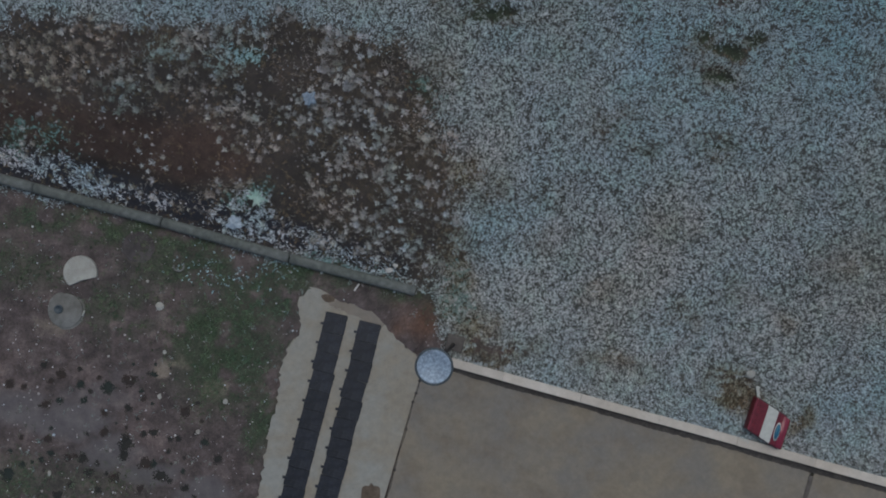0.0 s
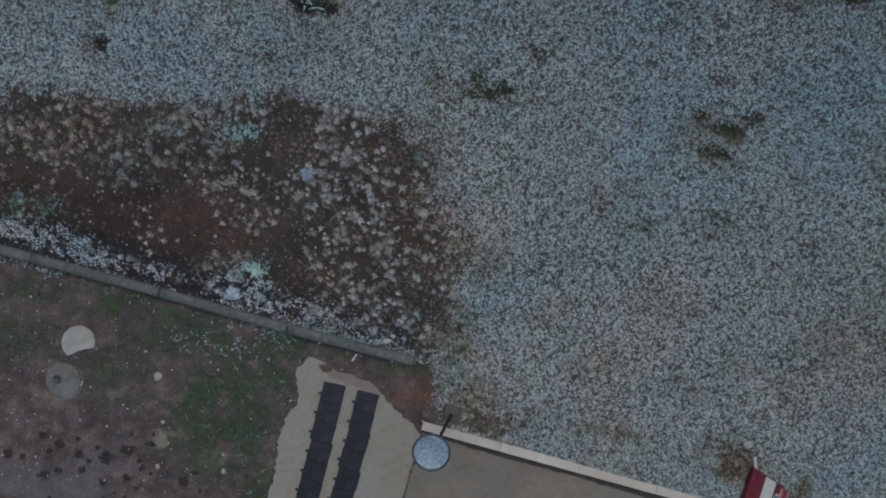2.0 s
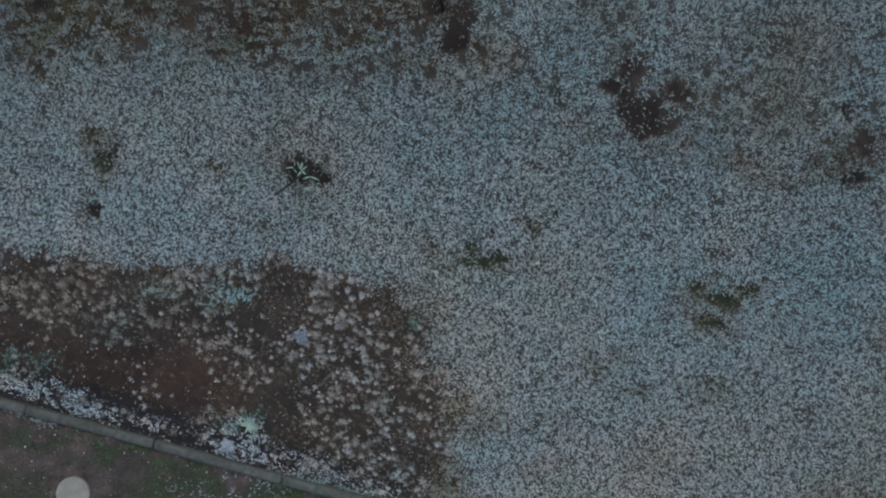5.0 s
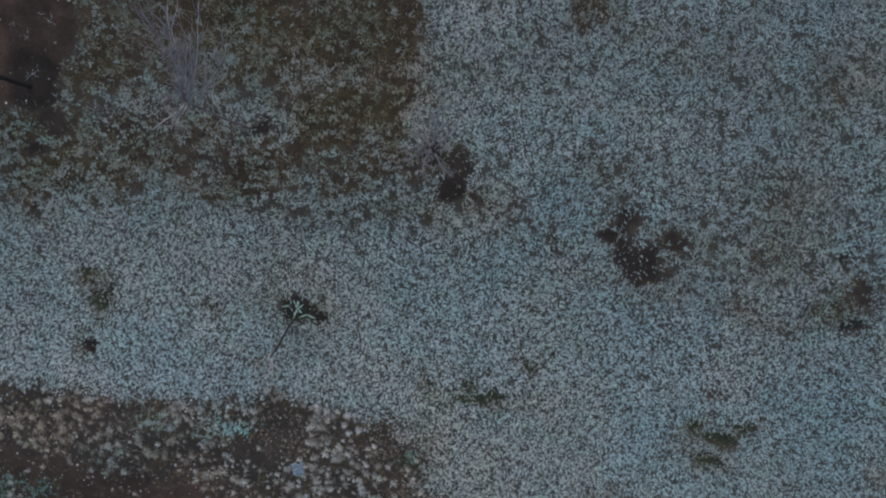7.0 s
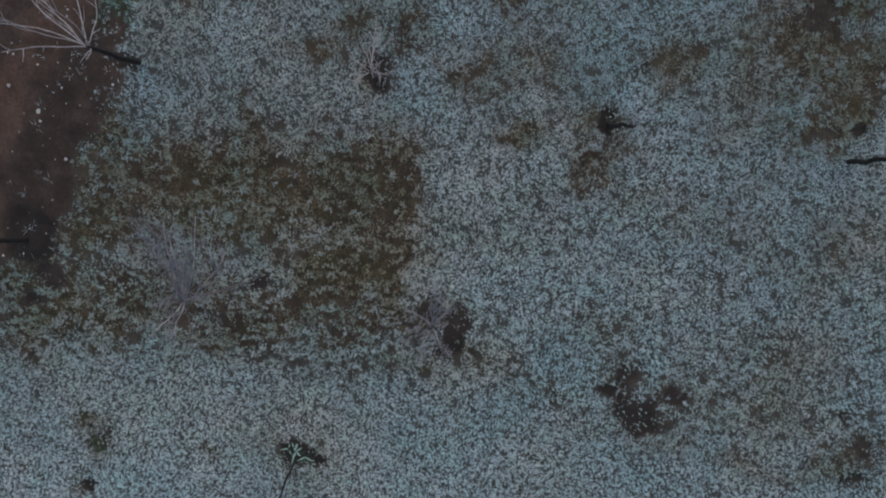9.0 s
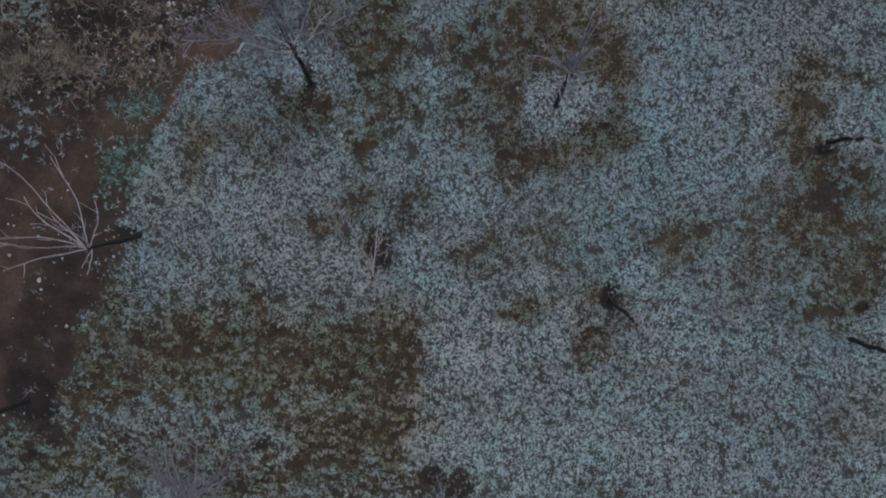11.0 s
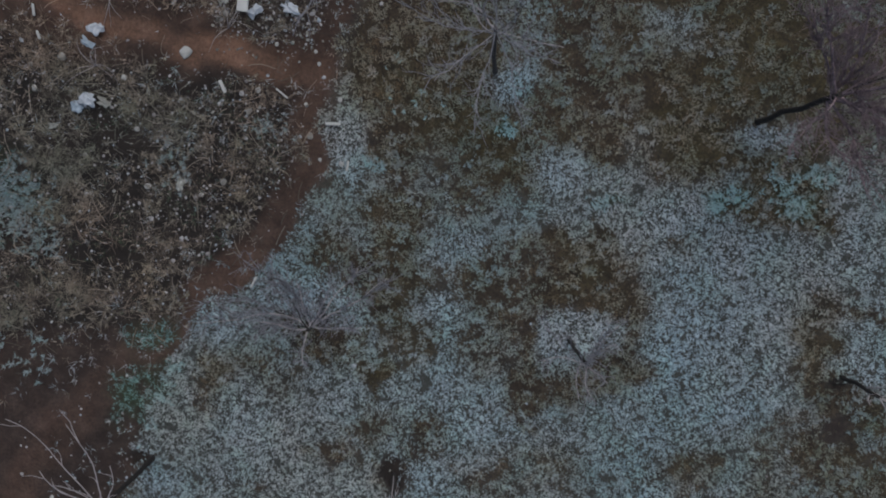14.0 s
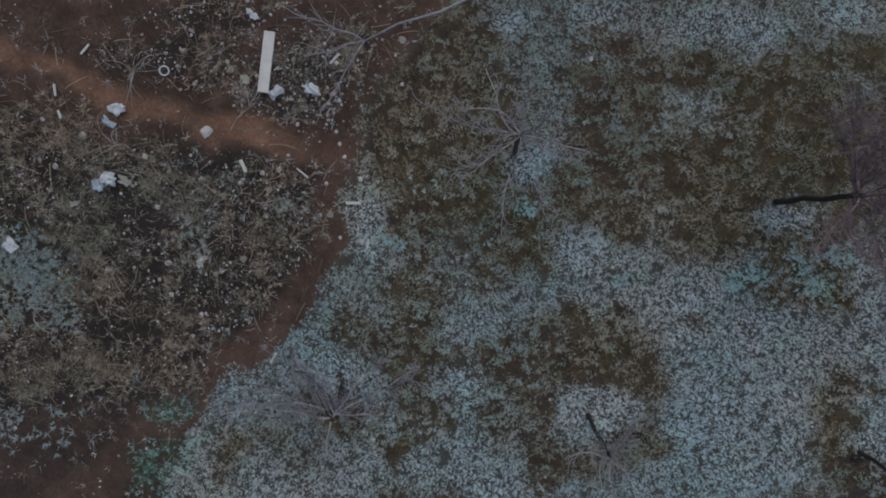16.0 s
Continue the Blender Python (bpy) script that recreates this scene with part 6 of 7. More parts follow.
def earth_spill():
    """Earth that has slid over the broken edge of the pad."""
    line = [(-2.02, -0.98), (-1.70, -1.09), (-1.36, -1.22), (-1.20, -1.36), (-1.08, -1.50), (-0.92, -1.66), (-0.75, -1.84), (-0.58, -2.00)]
    out = Vector((0.62, 0.78))
    r = random.Random(12)
    n, m = 57, 15
    verts = []
    for i in range(n):
        s = i / (n - 1) * (len(line) - 1.001)
        k = int(s)
        a, b = Vector(line[k]), Vector(line[k + 1])
        p = a.lerp(b, s - k)
        ends = math.sin(math.pi * min(1, max(0, i / (n - 1)))) ** 0.5
        reach = (0.015 + 0.11 * abs(noise.noise(Vector((i * 0.13, 3, 0)))) + 0.03 * noise.noise(Vector((i * 0.6, 9, 0)))) * (0.25 + 0.75 * ends)
        for j in range(m):
            t = j / (m - 1)
            q = p + out * (-reach + (reach + 0.55) * t)
            h = 0.039 + 0.005 * math.sin(math.pi * min(1, t * 1.25)) + 0.003 * noise.noise(Vector((q.x * 14, q.y * 14, 0)))
            z = h + (ground_z(q.x, q.y) + 0.006 - h) * soft(np.array(t), 0.25, 0.8) - 0.03 * soft(np.array(t), 0.9, 1.0)
            verts.append((q.x, q.y, float(z) if j else 0.030))
    faces = np.array([(i * m + j, i * m + j + 1, i * m + m + j + 1, i * m + m + j) for i in range(n - 1) for j in range(m - 1)])[:, ::-1]
    verts = np.array(verts)
    ob = raw_mesh("earth_spill", verts, faces, GROUND, {k: pick(k, verts[:, 0], verts[:, 1]) for k in ("bare", "red", "dark", "moss", "trail", "sward", "scrub", "silt", "sand", "ditch")}, True)
    tagged(ob, "reddish earth slid over the broken pad edge", "earth", kind="structure")


DUSTY = slab_material("dusty_concrete", (0.211, 0.180, 0.146), (0.225, 0.203, 0.171), (0.158, 0.128, 0.101))
SPILL = stone_material("spilled_earth", (0.10, 0.075, 0.055), (0.20, 0.155, 0.115), 9, 0.95, (0.6, 0.58, 0.55), 0.6)
MINT = blade_material("mint_leaves", (0.34, 0.46, 0.40), (0.62, 0.72, 0.66), (0.2, 0.4, 0.3))
DARK_LEAF = blade_material("dark_cushion_leaves", (0.018, 0.016, 0.013), (0.055, 0.050, 0.041), (0.03, 0.05, 0.03))
GREEN_LEAF = blade_material("green_cushion_leaves", (0.014, 0.019, 0.015), (0.046, 0.058, 0.045), (0.03, 0.05, 0.03))
BROWN_LEAF = blade_material("brown_cushion_leaves", (0.028, 0.019, 0.015), (0.075, 0.054, 0.044), (0.03, 0.05, 0.03))
manhole()
half_slab()
buried_ring()
dish()
red_box()
weed_cushions()
earth_spill()
leafy_plant(-3.50, 0.97, 15, 0.26, 3)
for k, (x, y, size) in enumerate(((-2.28, 5.60, 0.20), (-2.12, 5.50, 0.16), (-2.40, 5.66, 0.15), (-2.02, 5.38, 0.13), (-2.34, 5.48, 0.14))):
    leafy_plant(x, y, 13, size, 50 + k, (GREEN_LEAF, GREEN_LEAF, DARK_LEAF, FRESH, MINT), "dark green weed with frosted leaves in a hollow")
for k, (x, y, size) in enumerate(((-5.72, 6.08, 0.12), (-5.62, 5.92, 0.12), (-5.86, 5.02, 0.10), (6.60, 5.38, 0.14), (6.78, 5.44, 0.12), (2.02, 4.86, 0.10))):
    leafy_plant(x, y, 11, size, 60 + k, (GREEN_LEAF, GREEN_LEAF, FRESH, DARK_LEAF), "low dark green weed in frosted grass")
bramble(-4.25, 18.25, 9, 6)
bramble(-4.55, 17.30, 7, 7)
bramble(-2.75, 17.75, 5, 8)
dirt_patch([(-1.55, -4.60), (-1.38, -4.52), (-1.22, -4.62), (-1.22, -4.95), (-1.45, -5.1), (-1.62, -4.9)], 3)
dirt_patch([(-2.30, -0.98), (-2.05, -0.99), (-1.70, -1.08), (-1.36, -1.22), (-1.12, -1.46), (-1.22, -1.56), (-1.42, -1.42), (-1.62, -1.33), (-1.95, -1.19), (-2.18, -1.10)], 5, 0.037, DUSTY, "brownish dust film on the pad below its broken edge")
dirt_patch([(-2.36, -0.90), (-2.25, -0.86), (-2.08, -0.95), (-2.10, -1.02), (-2.26, -1.03)], 6, 0.041)
stick("wood_splinter", -6.93, -1.24, 0.12, 0.025, 70, WHITE, "short whitish splinter beside the shaft cover")

def bent_strip():
    """A small pale strip bent to a horseshoe."""
    bm = bmesh.new()
    path = [Vector((0.10 * math.cos(radians(a)), 0.085 * math.sin(radians(a)), 0.015)) for a in range(-200, 31, 23)]
    tube(bm, path, [0.017] * len(path), 6)
    solo("bent_strip", bm, COVER, "small grey horseshoe-shaped strip on yard weeds", "strip", m=pose(-5.10, -0.34, ground_z(-5.10, -0.34) + 0.01))


bent_strip()
rock("stone", -5.70, -0.62, 0.03, SLAB, "small white stone on yard weeds", seed=11)
rock("stone", -4.20, -2.95, 0.05, SLAB, "small whitish stone among weed cushions", seed=12)
rock("stone", -5.48, -2.85, 0.055, SLAB, "small whitish stone among weed cushions", seed=13, stretch=0.7)
rock("stone", -7.60, -4.33, 0.05, SLAB, "small whitish stone among weed cushions", seed=14, stretch=0.6)
rock("stone", -5.46, -1.10, 0.085, SLAB, "pale squarish stone on yard weeds", seed=1, flat=0.45)
rock("stone", 5.86, -2.38, 0.085, SLAB, "pale stone in withered grass", seed=2)
rock("stone", -1.02, -0.40, 0.06, STONE, "whitish stone behind the kerb", seed=4, flat=0.4, stretch=1.4, turn=30)
rock("stone", -0.91, -0.31, 0.04, STONE, "small whitish stone behind the kerb", seed=5, flat=0.4, stretch=1.3)
rock("stone", -6.46, -2.07, 0.025, SLAB, "small white stone on yard earth", seed=15)
rock("stone", -5.38, -1.99, 0.04, SLAB, "flat pale stone on yard earth", seed=16, flat=0.3)
rock("stone", -4.73, -3.53, 0.045, RUBBLE, "small pale stone among weed cushions", seed=7)
stick("wood_splinter", -1.66, -0.74, 0.17, 0.03, 55, BOARD, "short pale wood splinter by the kerb")
stick("stake", 6.02, -2.73, 0.22, 0.06, 97, WHITE, "short whitish stake lying beside the red case", "stake")
crumple("plastic_scrap", -2.40, 2.70, 0.22, 0.22, BLUE_SCRAP, "folded pale blue plastic scrap on the bank", "litter", 2, 0.07, 10)
crumple("plastic_bag", -3.98, 0.50, 0.26, 0.22, BLUE_FILM, "crumpled whitish-blue plastic bag in the ditch", "litter", 3, 0.09, -20)

# ---- litter and stones on the upper rubbish ground ----
def plank():
    bm = block(0.145, 0.79, 0.03, (0, 0, 0), 0.004, 1)
    solo("board", bm, BOARD, "bleached whitish board lying on rubble", "board", m=pose(-2.485, 18.33, ground_z(-2.485, 18.33) + 0.09, 4, 0, -8))


def ring_piece():
    solo("plastic_ring", lathe([(0.048, 0.0), (0.052, 0.014), (0.060, 0.018), (0.069, 0.012), (0.071, 0.0), (0.058, -0.006)], 28), PLASTIC, "small white plastic ring on bare earth", "ring", m=pose(-3.84, 18.24, ground_z(-3.84, 18.24) + 0.04, 12, 8, 0))


plank()
ring_piece()
crumple("plastic_bag", -4.67, 16.85, 0.20, 0.19, PLASTIC, "crumpled white plastic bag among dead weeds", "litter", 5, 0.13, 30)
crumple("plastic_film", -4.82, 16.78, 0.20, 0.17, BLUE_FILM, "torn pale blue film beside a white bag", "litter", 6, 0.05, -12)
crumple("paper_scrap", -4.46, 16.82, 0.18, 0.10, SLAB, "greyish torn paper among dead weeds", "litter", 15, 0.05, -20)
crumple("plastic_bag", -2.38, 17.94, 0.20, 0.14, PLASTIC, "plump bluish-white plastic bag by the board", "litter", 7, 0.12, 40)
crumple("plastic_bag", -1.93, 18.00, 0.22, 0.12, PLASTIC, "bluish-white plastic scrap on rubble", "litter", 8, 0.07, -25)
crumple("plastic_film", -2.78, 18.12, 0.10, 0.12, SLAB, "greyish plastic film on rubble", "litter", 9, 0.04, 8)
crumple("plastic_bag", -6.12, 15.96, 0.20, 0.14, PLASTIC, "crumpled white plastic bag on greenish weeds", "litter", 10, 0.08, -35)
crumple("paper_scrap", -4.50, 17.76, 0.22, 0.16, PLASTIC, "greyish-white crumpled bag beside the trail", "litter", 11, 0.08, 20)
crumple("paper_scrap", -4.62, 17.58, 0.20, 0.10, BLUE_FILM, "pale grey paper scrap beside the trail", "litter", 16, 0.05, -30)
crumple("paper_scrap", -5.18, 16.52, 0.13, 0.07, SLAB, "greyish scrap on dark earth", "litter", 12, 0.04, 0)
crumple("paper_scrap", -3.50, 15.74, 0.10, 0.20, SLAB, "narrow greyish scrap among dead weeds", "litter", 13, 0.04, -20)
crumple("paper_scrap", -2.66, 18.94, 0.17, 0.08, PLASTIC, "narrow white scrap on bare earth", "litter", 14, 0.04, -40)
for x, y, size, mat, label in (
        (-3.33, 17.46, 0.115, STONE, "pale rounded stone lying on the earth trail"), (-3.97, 15.71, 0.065, STONE, "white stone among dead weeds"), (-1.71, 16.35, 0.062, RUBBLE, "beige stone on bare earth"),
        (-1.30, 15.98, 0.055, STONE, "white stone on frosted grass"), (-1.29, 16.81, 0.05, STONE, "white stone at the edge of the grass"), (-5.01, 17.43, 0.075, RUBBLE, "flat beige stone in dead weeds"),
        (-4.17, 17.14, 0.055, STONE, "pale stone among dead weeds"), (-5.44, 17.34, 0.045, RUBBLE, "small pale stone on dark earth"), (-5.41, 17.03, 0.055, STONE, "white stone on dark earth"),
        (-3.58, 18.49, 0.055, RUBBLE, "pale stone on rubble"), (-3.67, 18.30, 0.045, RUBBLE, "pale stone beside the white ring"), (-3.17, 18.28, 0.045, RUBBLE, "beige stone on dark earth"), (-3.77, 18.61, 0.05, COVER, "grey stone on dark earth"),
        (-2.77, 17.94, 0.055, RUBBLE, "pale stone beside the board"), (-2.11, 17.54, 0.04, STONE, "pale stone at the trail"), (-1.60, 17.44, 0.035, STONE, "small white stone at the trail"), (-1.56, 17.28, 0.04, STONE, "small white stone at the trail"),
        (-1.71, 17.69, 0.03, RUBBLE, "small pale stone on bare earth"), (-2.96, 18.26, 0.065, RUBBLE, "beige stone on rubble"), (-3.01, 18.36, 0.04, STONE, "small white stone on rubble")):
    rock("stone", x, y, 0.66 * size, mat, label, seed=int(abs(x * 31 + y * 17)), flat=0.55, turn=47 * x, stretch=1.15)
for x, y, size, mat, label in (
        (-4.05, 16.47, 0.05, STONE, "pale stone among dead weeds"), (-4.80, 16.14, 0.045, RUBBLE, "beige stone among dead weeds"), (-3.24, 15.59, 0.05, STONE, "pale stone among dead weeds"), (-2.51, 16.68, 0.06, RUBBLE, "beige stone among dead weeds"),
        (-2.37, 16.95, 0.05, STONE, "pale stone among dead weeds"), (-1.59, 16.04, 0.035, STONE, "small white stone on bare earth"), (-1.75, 16.76, 0.04, STONE, "white stone on bare earth"), (-2.92, 15.76, 0.06, RUBBLE, "long pale stone among dead weeds"),
        (-5.83, 11.13, 0.045, STONE, "small white stone on bare earth"), (1.74, 18.35, 0.045, STONE, "small white stone in withered grass"), (-0.71, 18.61, 0.07, RUBBLE, "brownish stone on bare earth")):
    rock("stone", x, y, 0.66 * size, mat, label, seed=int(abs(x * 31 + y * 17)), flat=0.55, turn=47 * x, stretch=1.25)
r = random.Random(61)
for k in range(150):
    x, y = r.gauss(-2.2, 0.5), r.gauss(18.05, 0.36)
    rock("stone", x, y, r.uniform(0.008, 0.022), r.choice((RUBBLE, COVER, SLAB, SLAB)), "small grey rubble stone round the board", seed=30 + k, flat=0.6, turn=r.uniform(0, 360), stretch=r.uniform(0.8, 1.4), group="rubble round the board")
for k in range(28):
    x, y = r.uniform(-6.2, -1.7), r.uniform(13.8, 17.3)
    if pick("weedy", np.array([x]), np.array([y]))[0] < 0.5:
        continue
    rock("stone", x, y, r.uniform(0.012, 0.024), r.choice((RUBBLE, SLAB, SLAB)), "small pale stone among dead weeds", seed=90 + k, flat=0.55, turn=r.uniform(0, 360), stretch=r.uniform(0.8, 1.6), group="stones among weeds")
for x, y, size, thick, turn in ((-4.86, 18.52, 0.17, 0.03, 50), (-5.30, 18.01, 0.16, 0.03, 97), (-1.60, 18.38, 0.18, 0.032, 48), (-1.39, 16.50, 0.20, 0.04, 178), (-2.84, 17.00, 0.18, 0.045, 115), (-3.51, 15.71, 0.14, 0.03, 70),
                                (-2.56, 14.38, 0.17, 0.03, 60), (-2.05, 16.90, 0.20, 0.022, 140), (-1.21, 15.95, 0.14, 0.03, 80), (-5.28, 17.70, 0.12, 0.03, 110)):
    stick("stick", x, y, size, thick, turn, BOARD, "bleached pale stick on the earth")


# ---- trees ----
def limb_path(r, start, way, size, steps=7, droop=0.0, wander=0.30):
    """A crooked path that keeps curling one way and turns up at its end."""
    pts, p, d = [start.copy()], start.copy(), way.normalized()
    curl = r.uniform(-0.7, 0.7) * min(1, wander / 0.25) / steps
    for i in range(steps):
        d = (Matrix.Rotation(curl, 3, "Z") @ d + Vector((r.uniform(-1, 1), r.uniform(-1, 1), r.uniform(-0.6, 0.6) - droop + 0.25 * i / steps)) * wander).normalized()
        p = p + d * size / steps
        pts.append(p.copy())
    return pts


def tree(base, fork, limbs, label, seed, reach=1.0, thick=0.05, bark=None, twig=None, bushy=1.0, category="tree", dark=0.08, wander=0.25, bright=0.6, slim=0.0):
    """A bare young tree. limbs: (compass degrees, degrees above the level, length)."""
    r = random.Random(seed)
    bark, twig, pale = bark or BARK, twig or TWIG, RED_TWIG if twig == RED_TWIG else TWIG
    bx, by = base
    foot = Vector((bx, by, ground_z(bx, by) - 0.08))
    top = Vector(fork)
    ob = thing("tree", label, category, "bare young trees on the slope")
    bm = bmesh.new()
    path = [foot.lerp(top, s) + Vector((r.uniform(-1, 1), r.uniform(-1, 1), 0)) * 0.025 * math.sin(math.pi * s) for s in (0, 0.05, 0.2, 0.4, 0.6, 0.8, 1)]
    tube(bm, path, [thick * k for k in (1.7, 1.25, 1.05, 1.0, 0.95, 0.88, 0.75)], 9)
    part("trunk", bm, bark, ob, "dark trunk")
    twigs = bmesh.new()
    for turn, rise, size in limbs:
        a, b = radians(turn), radians(rise)
        way = Vector((math.cos(a) * math.cos(b), math.sin(a) * math.cos(b), math.sin(b)))
        start = top - (top - foot).normalized() * (r.random() ** 1.5) * 0.42
        path = limb_path(r, start, way, size * reach, 8, -0.05, wander)
        t0 = slim * r.uniform(0.8, 1.2) if slim else max(0.0095, thick * r.uniform(0.34, 0.5))
        bm = bmesh.new()
        tube(bm, path, [max(0.0042, t0 * (1 - 0.6 * i / 8)) for i in range(9)], 6)
        part("limb", bm, bark if r.random() < dark else (pale if r.random() < bright else twig), ob, "pale grey limb")
        for k in range(int((5 + 7 * size) * bushy)):
            i = r.randrange(1, 8)
            d = (path[i + 1] - path[i]).normalized() if i < 8 else way
            out = (d + Vector((r.uniform(-1, 1), r.uniform(-1, 1), r.uniform(-0.3, 0.9))) * 0.8).normalized()
            sub = limb_path(r, path[i], out, size * reach * r.uniform(0.16, 0.45), 5, -0.05, 0.38)
            t1 = r.uniform(0.0045, 0.0075)
            tube(twigs, sub, [t1 * (1 - 0.7 * q / 5) for q in range(6)], 4)
            for _ in range(int(3 * bushy)):
                j = r.randrange(1, 5)
                fine = limb_path(r, sub[j], (sub[j + 1] - sub[j]).normalized() + Vector((r.uniform(-1, 1), r.uniform(-1, 1), r.uniform(-0.4, 0.8))) * 0.9, size * reach * r.uniform(0.08, 0.2), 3, 0, 0.4)
                tube(twigs, fine, [0.0032, 0.0028, 0.0022, 0.0014], 3)
    tagged(part("crown", twigs, twig, ob, "haze of fine bare twigs"), kind="stuff")
    return ob


def fan(r, low, high, n, rise=(15, 60), size=(0.7, 1.2)):
    return [(low + (high - low) * (i + r.uniform(0.1, 0.9)) / n, r.uniform(*rise), r.uniform(*size)) for i in range(n)]


rt = random.Random(71)
tree((-4.20, 11.80), (-4.22, 11.6, 4.95), [(127, 2, 1.52), (91, 10, 1.10), (55, 14, 0.62), (146, 37, 1.08), (79, 79, 1.17), (168, 54, 1.05), (195, 47, 0.89), (279, 64, 0.39), (306, 52, 0.70), (135, 24, 0.87), (123, 31, 0.69)], "bare spreading tree with pale limbs and dark trunk", 101, 1.1, 0.034, bushy=0.22, wander=0.16, bright=1.0, slim=0.0095)
tree((-0.68, 11.57), (-0.63, 11.21, 5.2), [(84, -22, 0.79), (105, 27, 0.44), (212, 69, 0.43), (349, 73, 0.52), (341, 57, 0.48), (266, 76, 0.52), (149, 36, 0.34)], "thin bare sapling in a dug hollow", 102, 1.0, 0.030, bushy=0.7, wander=0.13, slim=0.0075)
tree((2.64, 10.86), (2.70, 10.62, 4.75), [(75, 60, 0.45), (310, 50, 0.35), (150, 55, 0.3)], "slim single-stemmed bare sapling", 103, 1.0, 0.028, bushy=0.4)
tree((6.05, 10.28), (6.08, 10.18, 4.75), fan(rt, 0, 360, 6, (25, 60), (0.4, 0.7)), "bare young tree with dark leaning trunk", 104, 1.0, 0.034, bushy=0.7)
tree((1.80, 13.56), (1.65, 13.54, 6), [(55, 39, 0.62), (69, 61, 0.34), (139, 15, 0.62), (3, 81, 0.41), (302, 59, 0.47), (232, 57, 0.48), (204, 41, 0.46), (143, 32, 0.57), (72, 38, 0.65), (138, 57, 0.36), (41, 46, 0.42)], "bare young tree over a pale frosted ring", 105, 1.15, 0.028, twig=LILAC_TWIG, bushy=1.2, wander=0.17, slim=0.0085, bright=0.9)
tree((5.53, 13.05), (5.50, 12.95, 4.95), fan(rt, 0, 360, 5, (30, 65), (0.35, 0.6)), "thin bare sapling on scrubby earth", 106, 1.0, 0.028, bushy=0.5)
tree((4.19, 16.47), (4.17, 16.42, 6.50), fan(rt, -120, 120, 14, (0, 50), (0.7, 1.3)), "bare tree with a haze of reddish twigs", 107, 1.0, 0.036, twig=RED_TWIG, bushy=2.2)
tree((0.76, 17.16), (0.6, 17.05, 6.75), [(180, -13, 0.65), (224, -27, 0.76), (170, -11, 0.77), (153, 18, 0.48), (115, 38, 0.40), (47, 55, 0.43), (354, 21, 0.43), (343, 6, 0.52), (160, -5, 0.59), (244, -33, 0.84), (210, -15, 0.59), (27, 28, 0.54), (285, -43, 0.66), (314, -25, 0.58), (92, 59, 0.41)], "bare spreading tree with many pale twigs", 108, 1.4, 0.028, twig=LILAC_TWIG, bushy=0.8, wander=0.38, bark=GREY_BARK, bright=0.25, slim=0.0062, dark=0.2)
tree((-1.63, 13.93), (-1.5, 13.92, 5.65), [(56, 4, 0.76), (15, 3, 1.02), (123, 10, 0.83), (135, 3, 1.04), (145, -3, 1.12), (103, 37, 0.58), (79, 31, 0.68), (166, -4, 0.64), (103, 19, 0.78), (66, 25, 0.60), (356, -6, 0.51), (252, 23, 0.39), (202, -6, 0.52)], "bare spreading tree with crooked pale limbs", 109, 1.2, 0.030, twig=LILAC_TWIG, bushy=1.7, wander=0.26, bright=1.0, dark=0.4, slim=0.0105)
tree((-2.84, 8.54), (-2.92, 8.42, 5.3), [(112, 33, 1.09), (109, 38, 0.82), (95, 30, 1.01), (94, 44, 0.72), (68, 54, 0.74), (53, 35, 1.05), (50, 32, 1.12), (56, 41, 0.77), (18, 45, 0.42), (123, 71, 0.42), (181, 44, 0.33), (286, 38, 0.53), (259, 37, 0.5)], "bare multi-stemmed tree leaning over scrub", 110, 1.15, 0.015, twig=LILAC_TWIG, bushy=1.2, wander=0.16, bark=RED_TWIG, bright=1.0, slim=0.0095)
tree((0.16, 8.02), (0.06, 7.98, 4.35), [(79, 40, 0.70), (125, 37, 0.42), (177, 33, 0.28), (352, 40, 0.23), (209, 8, 0.35), (250, 36, 0.43), (286, 33, 0.45), (46, 39, 0.40)], "small bare sapling in a brown hollow", 111, 1.2, 0.024, twig=LILAC_TWIG, bushy=2.0, wander=0.13, slim=0.008, bright=0.8)
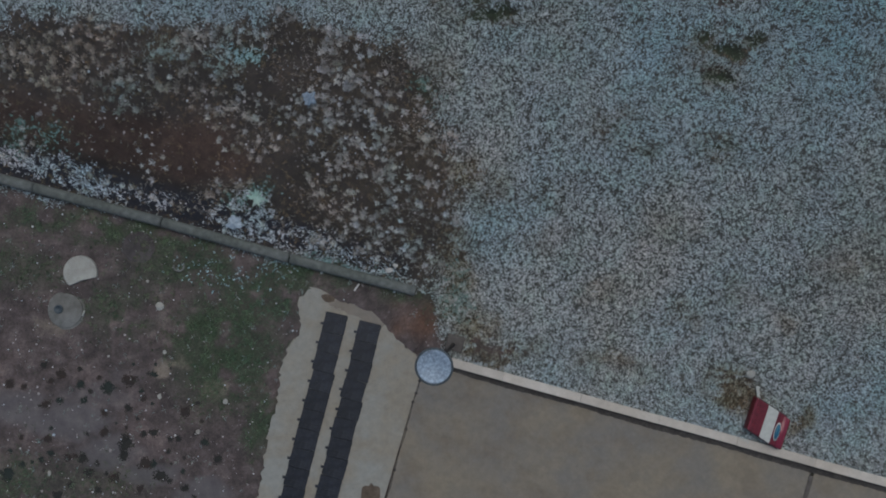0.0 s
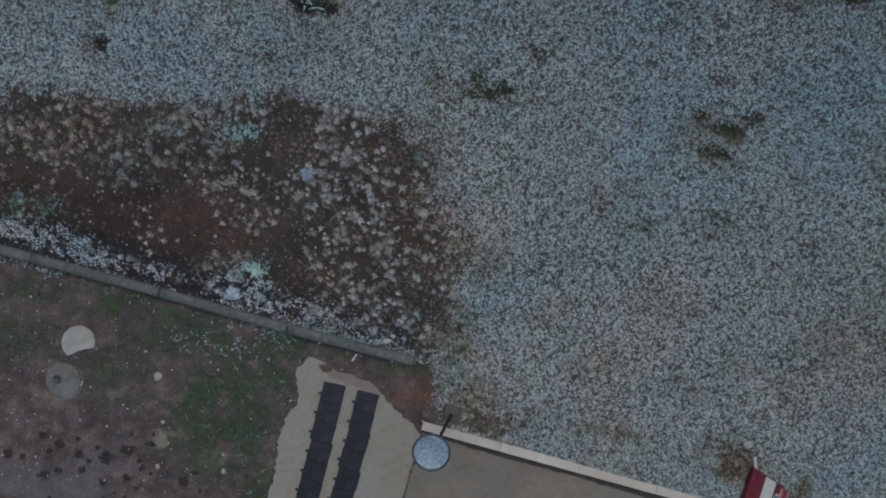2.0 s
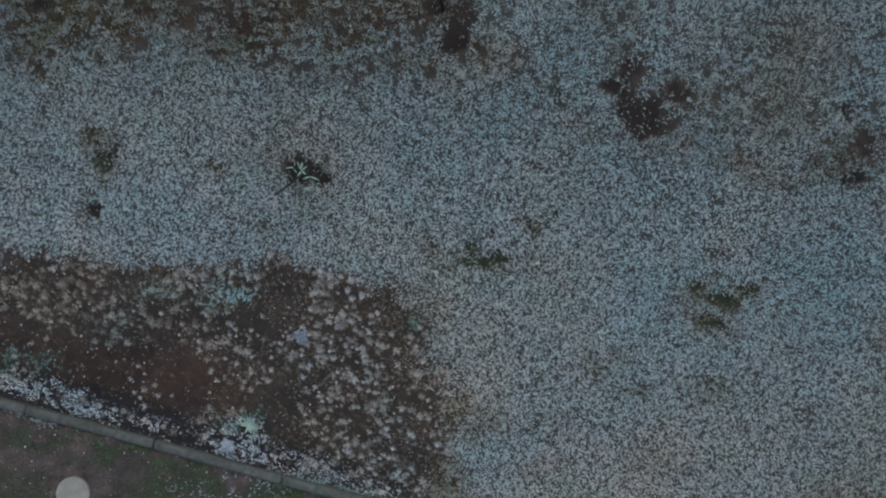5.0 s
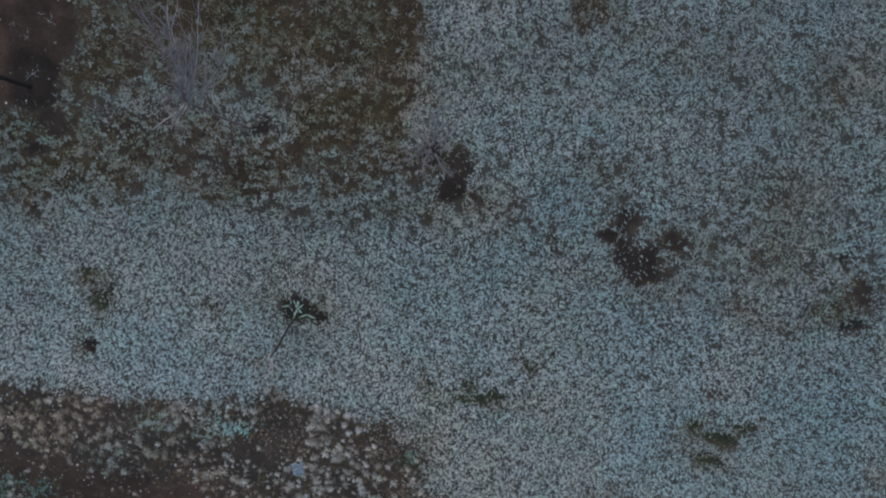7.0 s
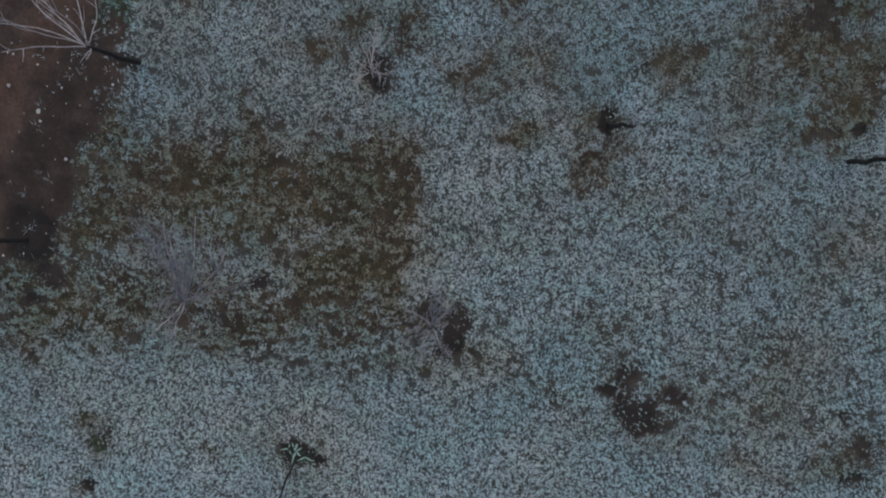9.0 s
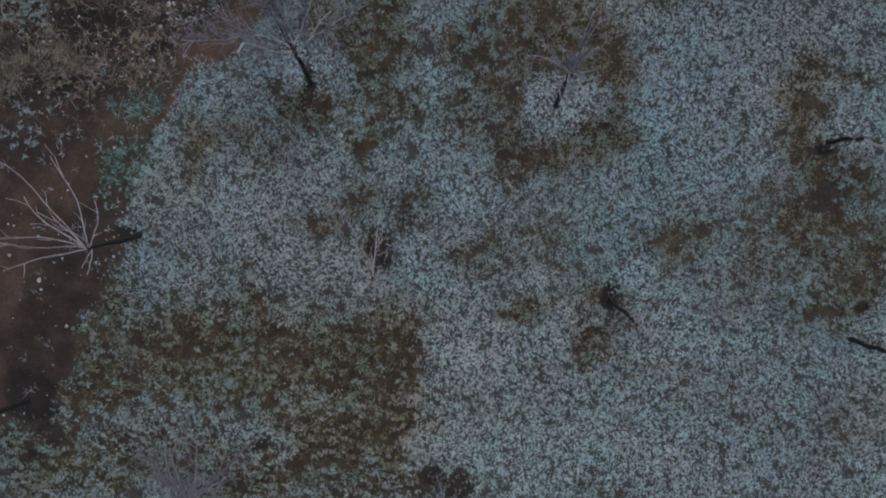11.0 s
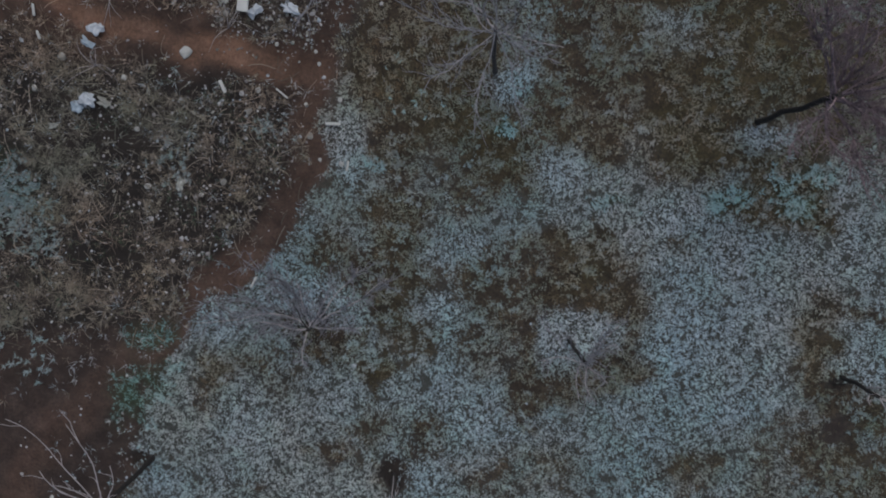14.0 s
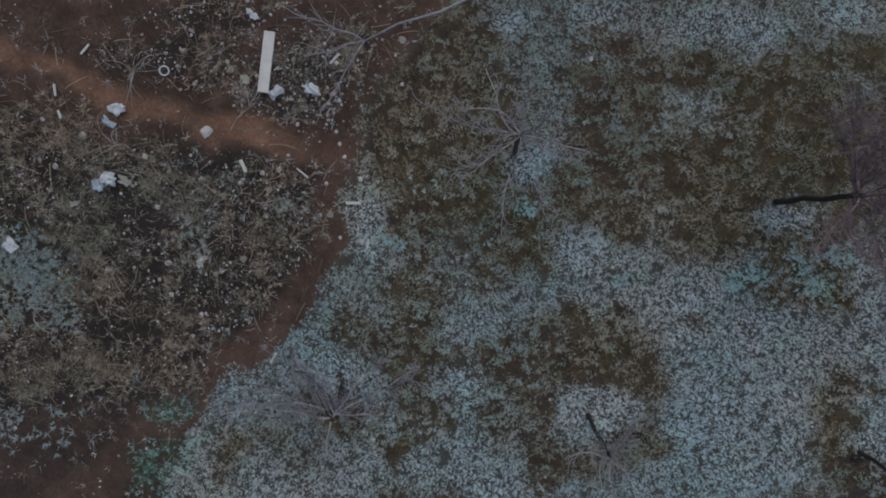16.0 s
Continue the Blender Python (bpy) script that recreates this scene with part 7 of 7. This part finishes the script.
tree((-2.27, 5.55), (-2.30, 5.05, 3.50), [(265, 45, 0.5), (230, 40, 0.4), (300, 40, 0.4)], "slim leaning bare sapling in a dark hollow", 112, 1.0, 0.018, bushy=0.3)
tree((-6.32, 9.23), (-6.45, 9.10, 4.20), fan(rt, 80, 290, 7, (10, 45), (0.6, 1.1)), "bare tree with dark trunk beside scrub", 113, 1.0, 0.036, bushy=1.0)


def edge_tree():
    """A tree whose long forked limb reaches over the trail."""
    ob = tree((1.15, 20.1), (1.0, 19.6, 5.40), fan(rt, 20, 150, 6, (15, 50), (0.7, 1.2)), "bare tree with a long forked limb over rubble", 114, 1.0, 0.06, bushy=0.8)
    r = random.Random(5)
    spine = [Vector((1.0, 19.6, 5.40)), Vector((0.5, 19.0, 5.52)), Vector((-0.21, 18.64, 5.58)), Vector((-0.7, 18.50, 5.60)), Vector((-1.1, 18.31, 5.57))]
    bm = bmesh.new()
    tube(bm, spine, [0.022, 0.018, 0.015, 0.012, 0.010], 6)
    part("limb", bm, LILAC_TWIG, ob, "long pale limb")
    twigs = bmesh.new()
    for end in ((-2.05, 18.69, 5.7), (-1.78, 18.13, 5.55), (-1.72, 17.36, 5.4)):
        way = Vector(end) - spine[-1]
        path = [spine[-1] + way * s / 6 + Vector((r.uniform(-1, 1), r.uniform(-1, 1), r.uniform(-1, 1))) * 0.025 for s in range(7)]
        path[0] = spine[-1]
        bm = bmesh.new()
        tube(bm, path, [0.011, 0.010, 0.009, 0.008, 0.007, 0.006, 0.004], 5)
        part("limb", bm, LILAC_TWIG, ob, "pale forked limb")
        for k in range(9):
            i = r.randrange(1, 6)
            tube(twigs, limb_path(r, path[i], way.normalized() + Vector((r.uniform(-1, 1), r.uniform(-1, 1), r.uniform(-0.5, 0.8))), r.uniform(0.15, 0.4), 4, 0, 0.25), [0.005, 0.0045, 0.004, 0.003, 0.002], 4)
    tagged(part("crown", twigs, LILAC_TWIG, ob, "sparse fine twigs"), kind="stuff")


edge_tree()
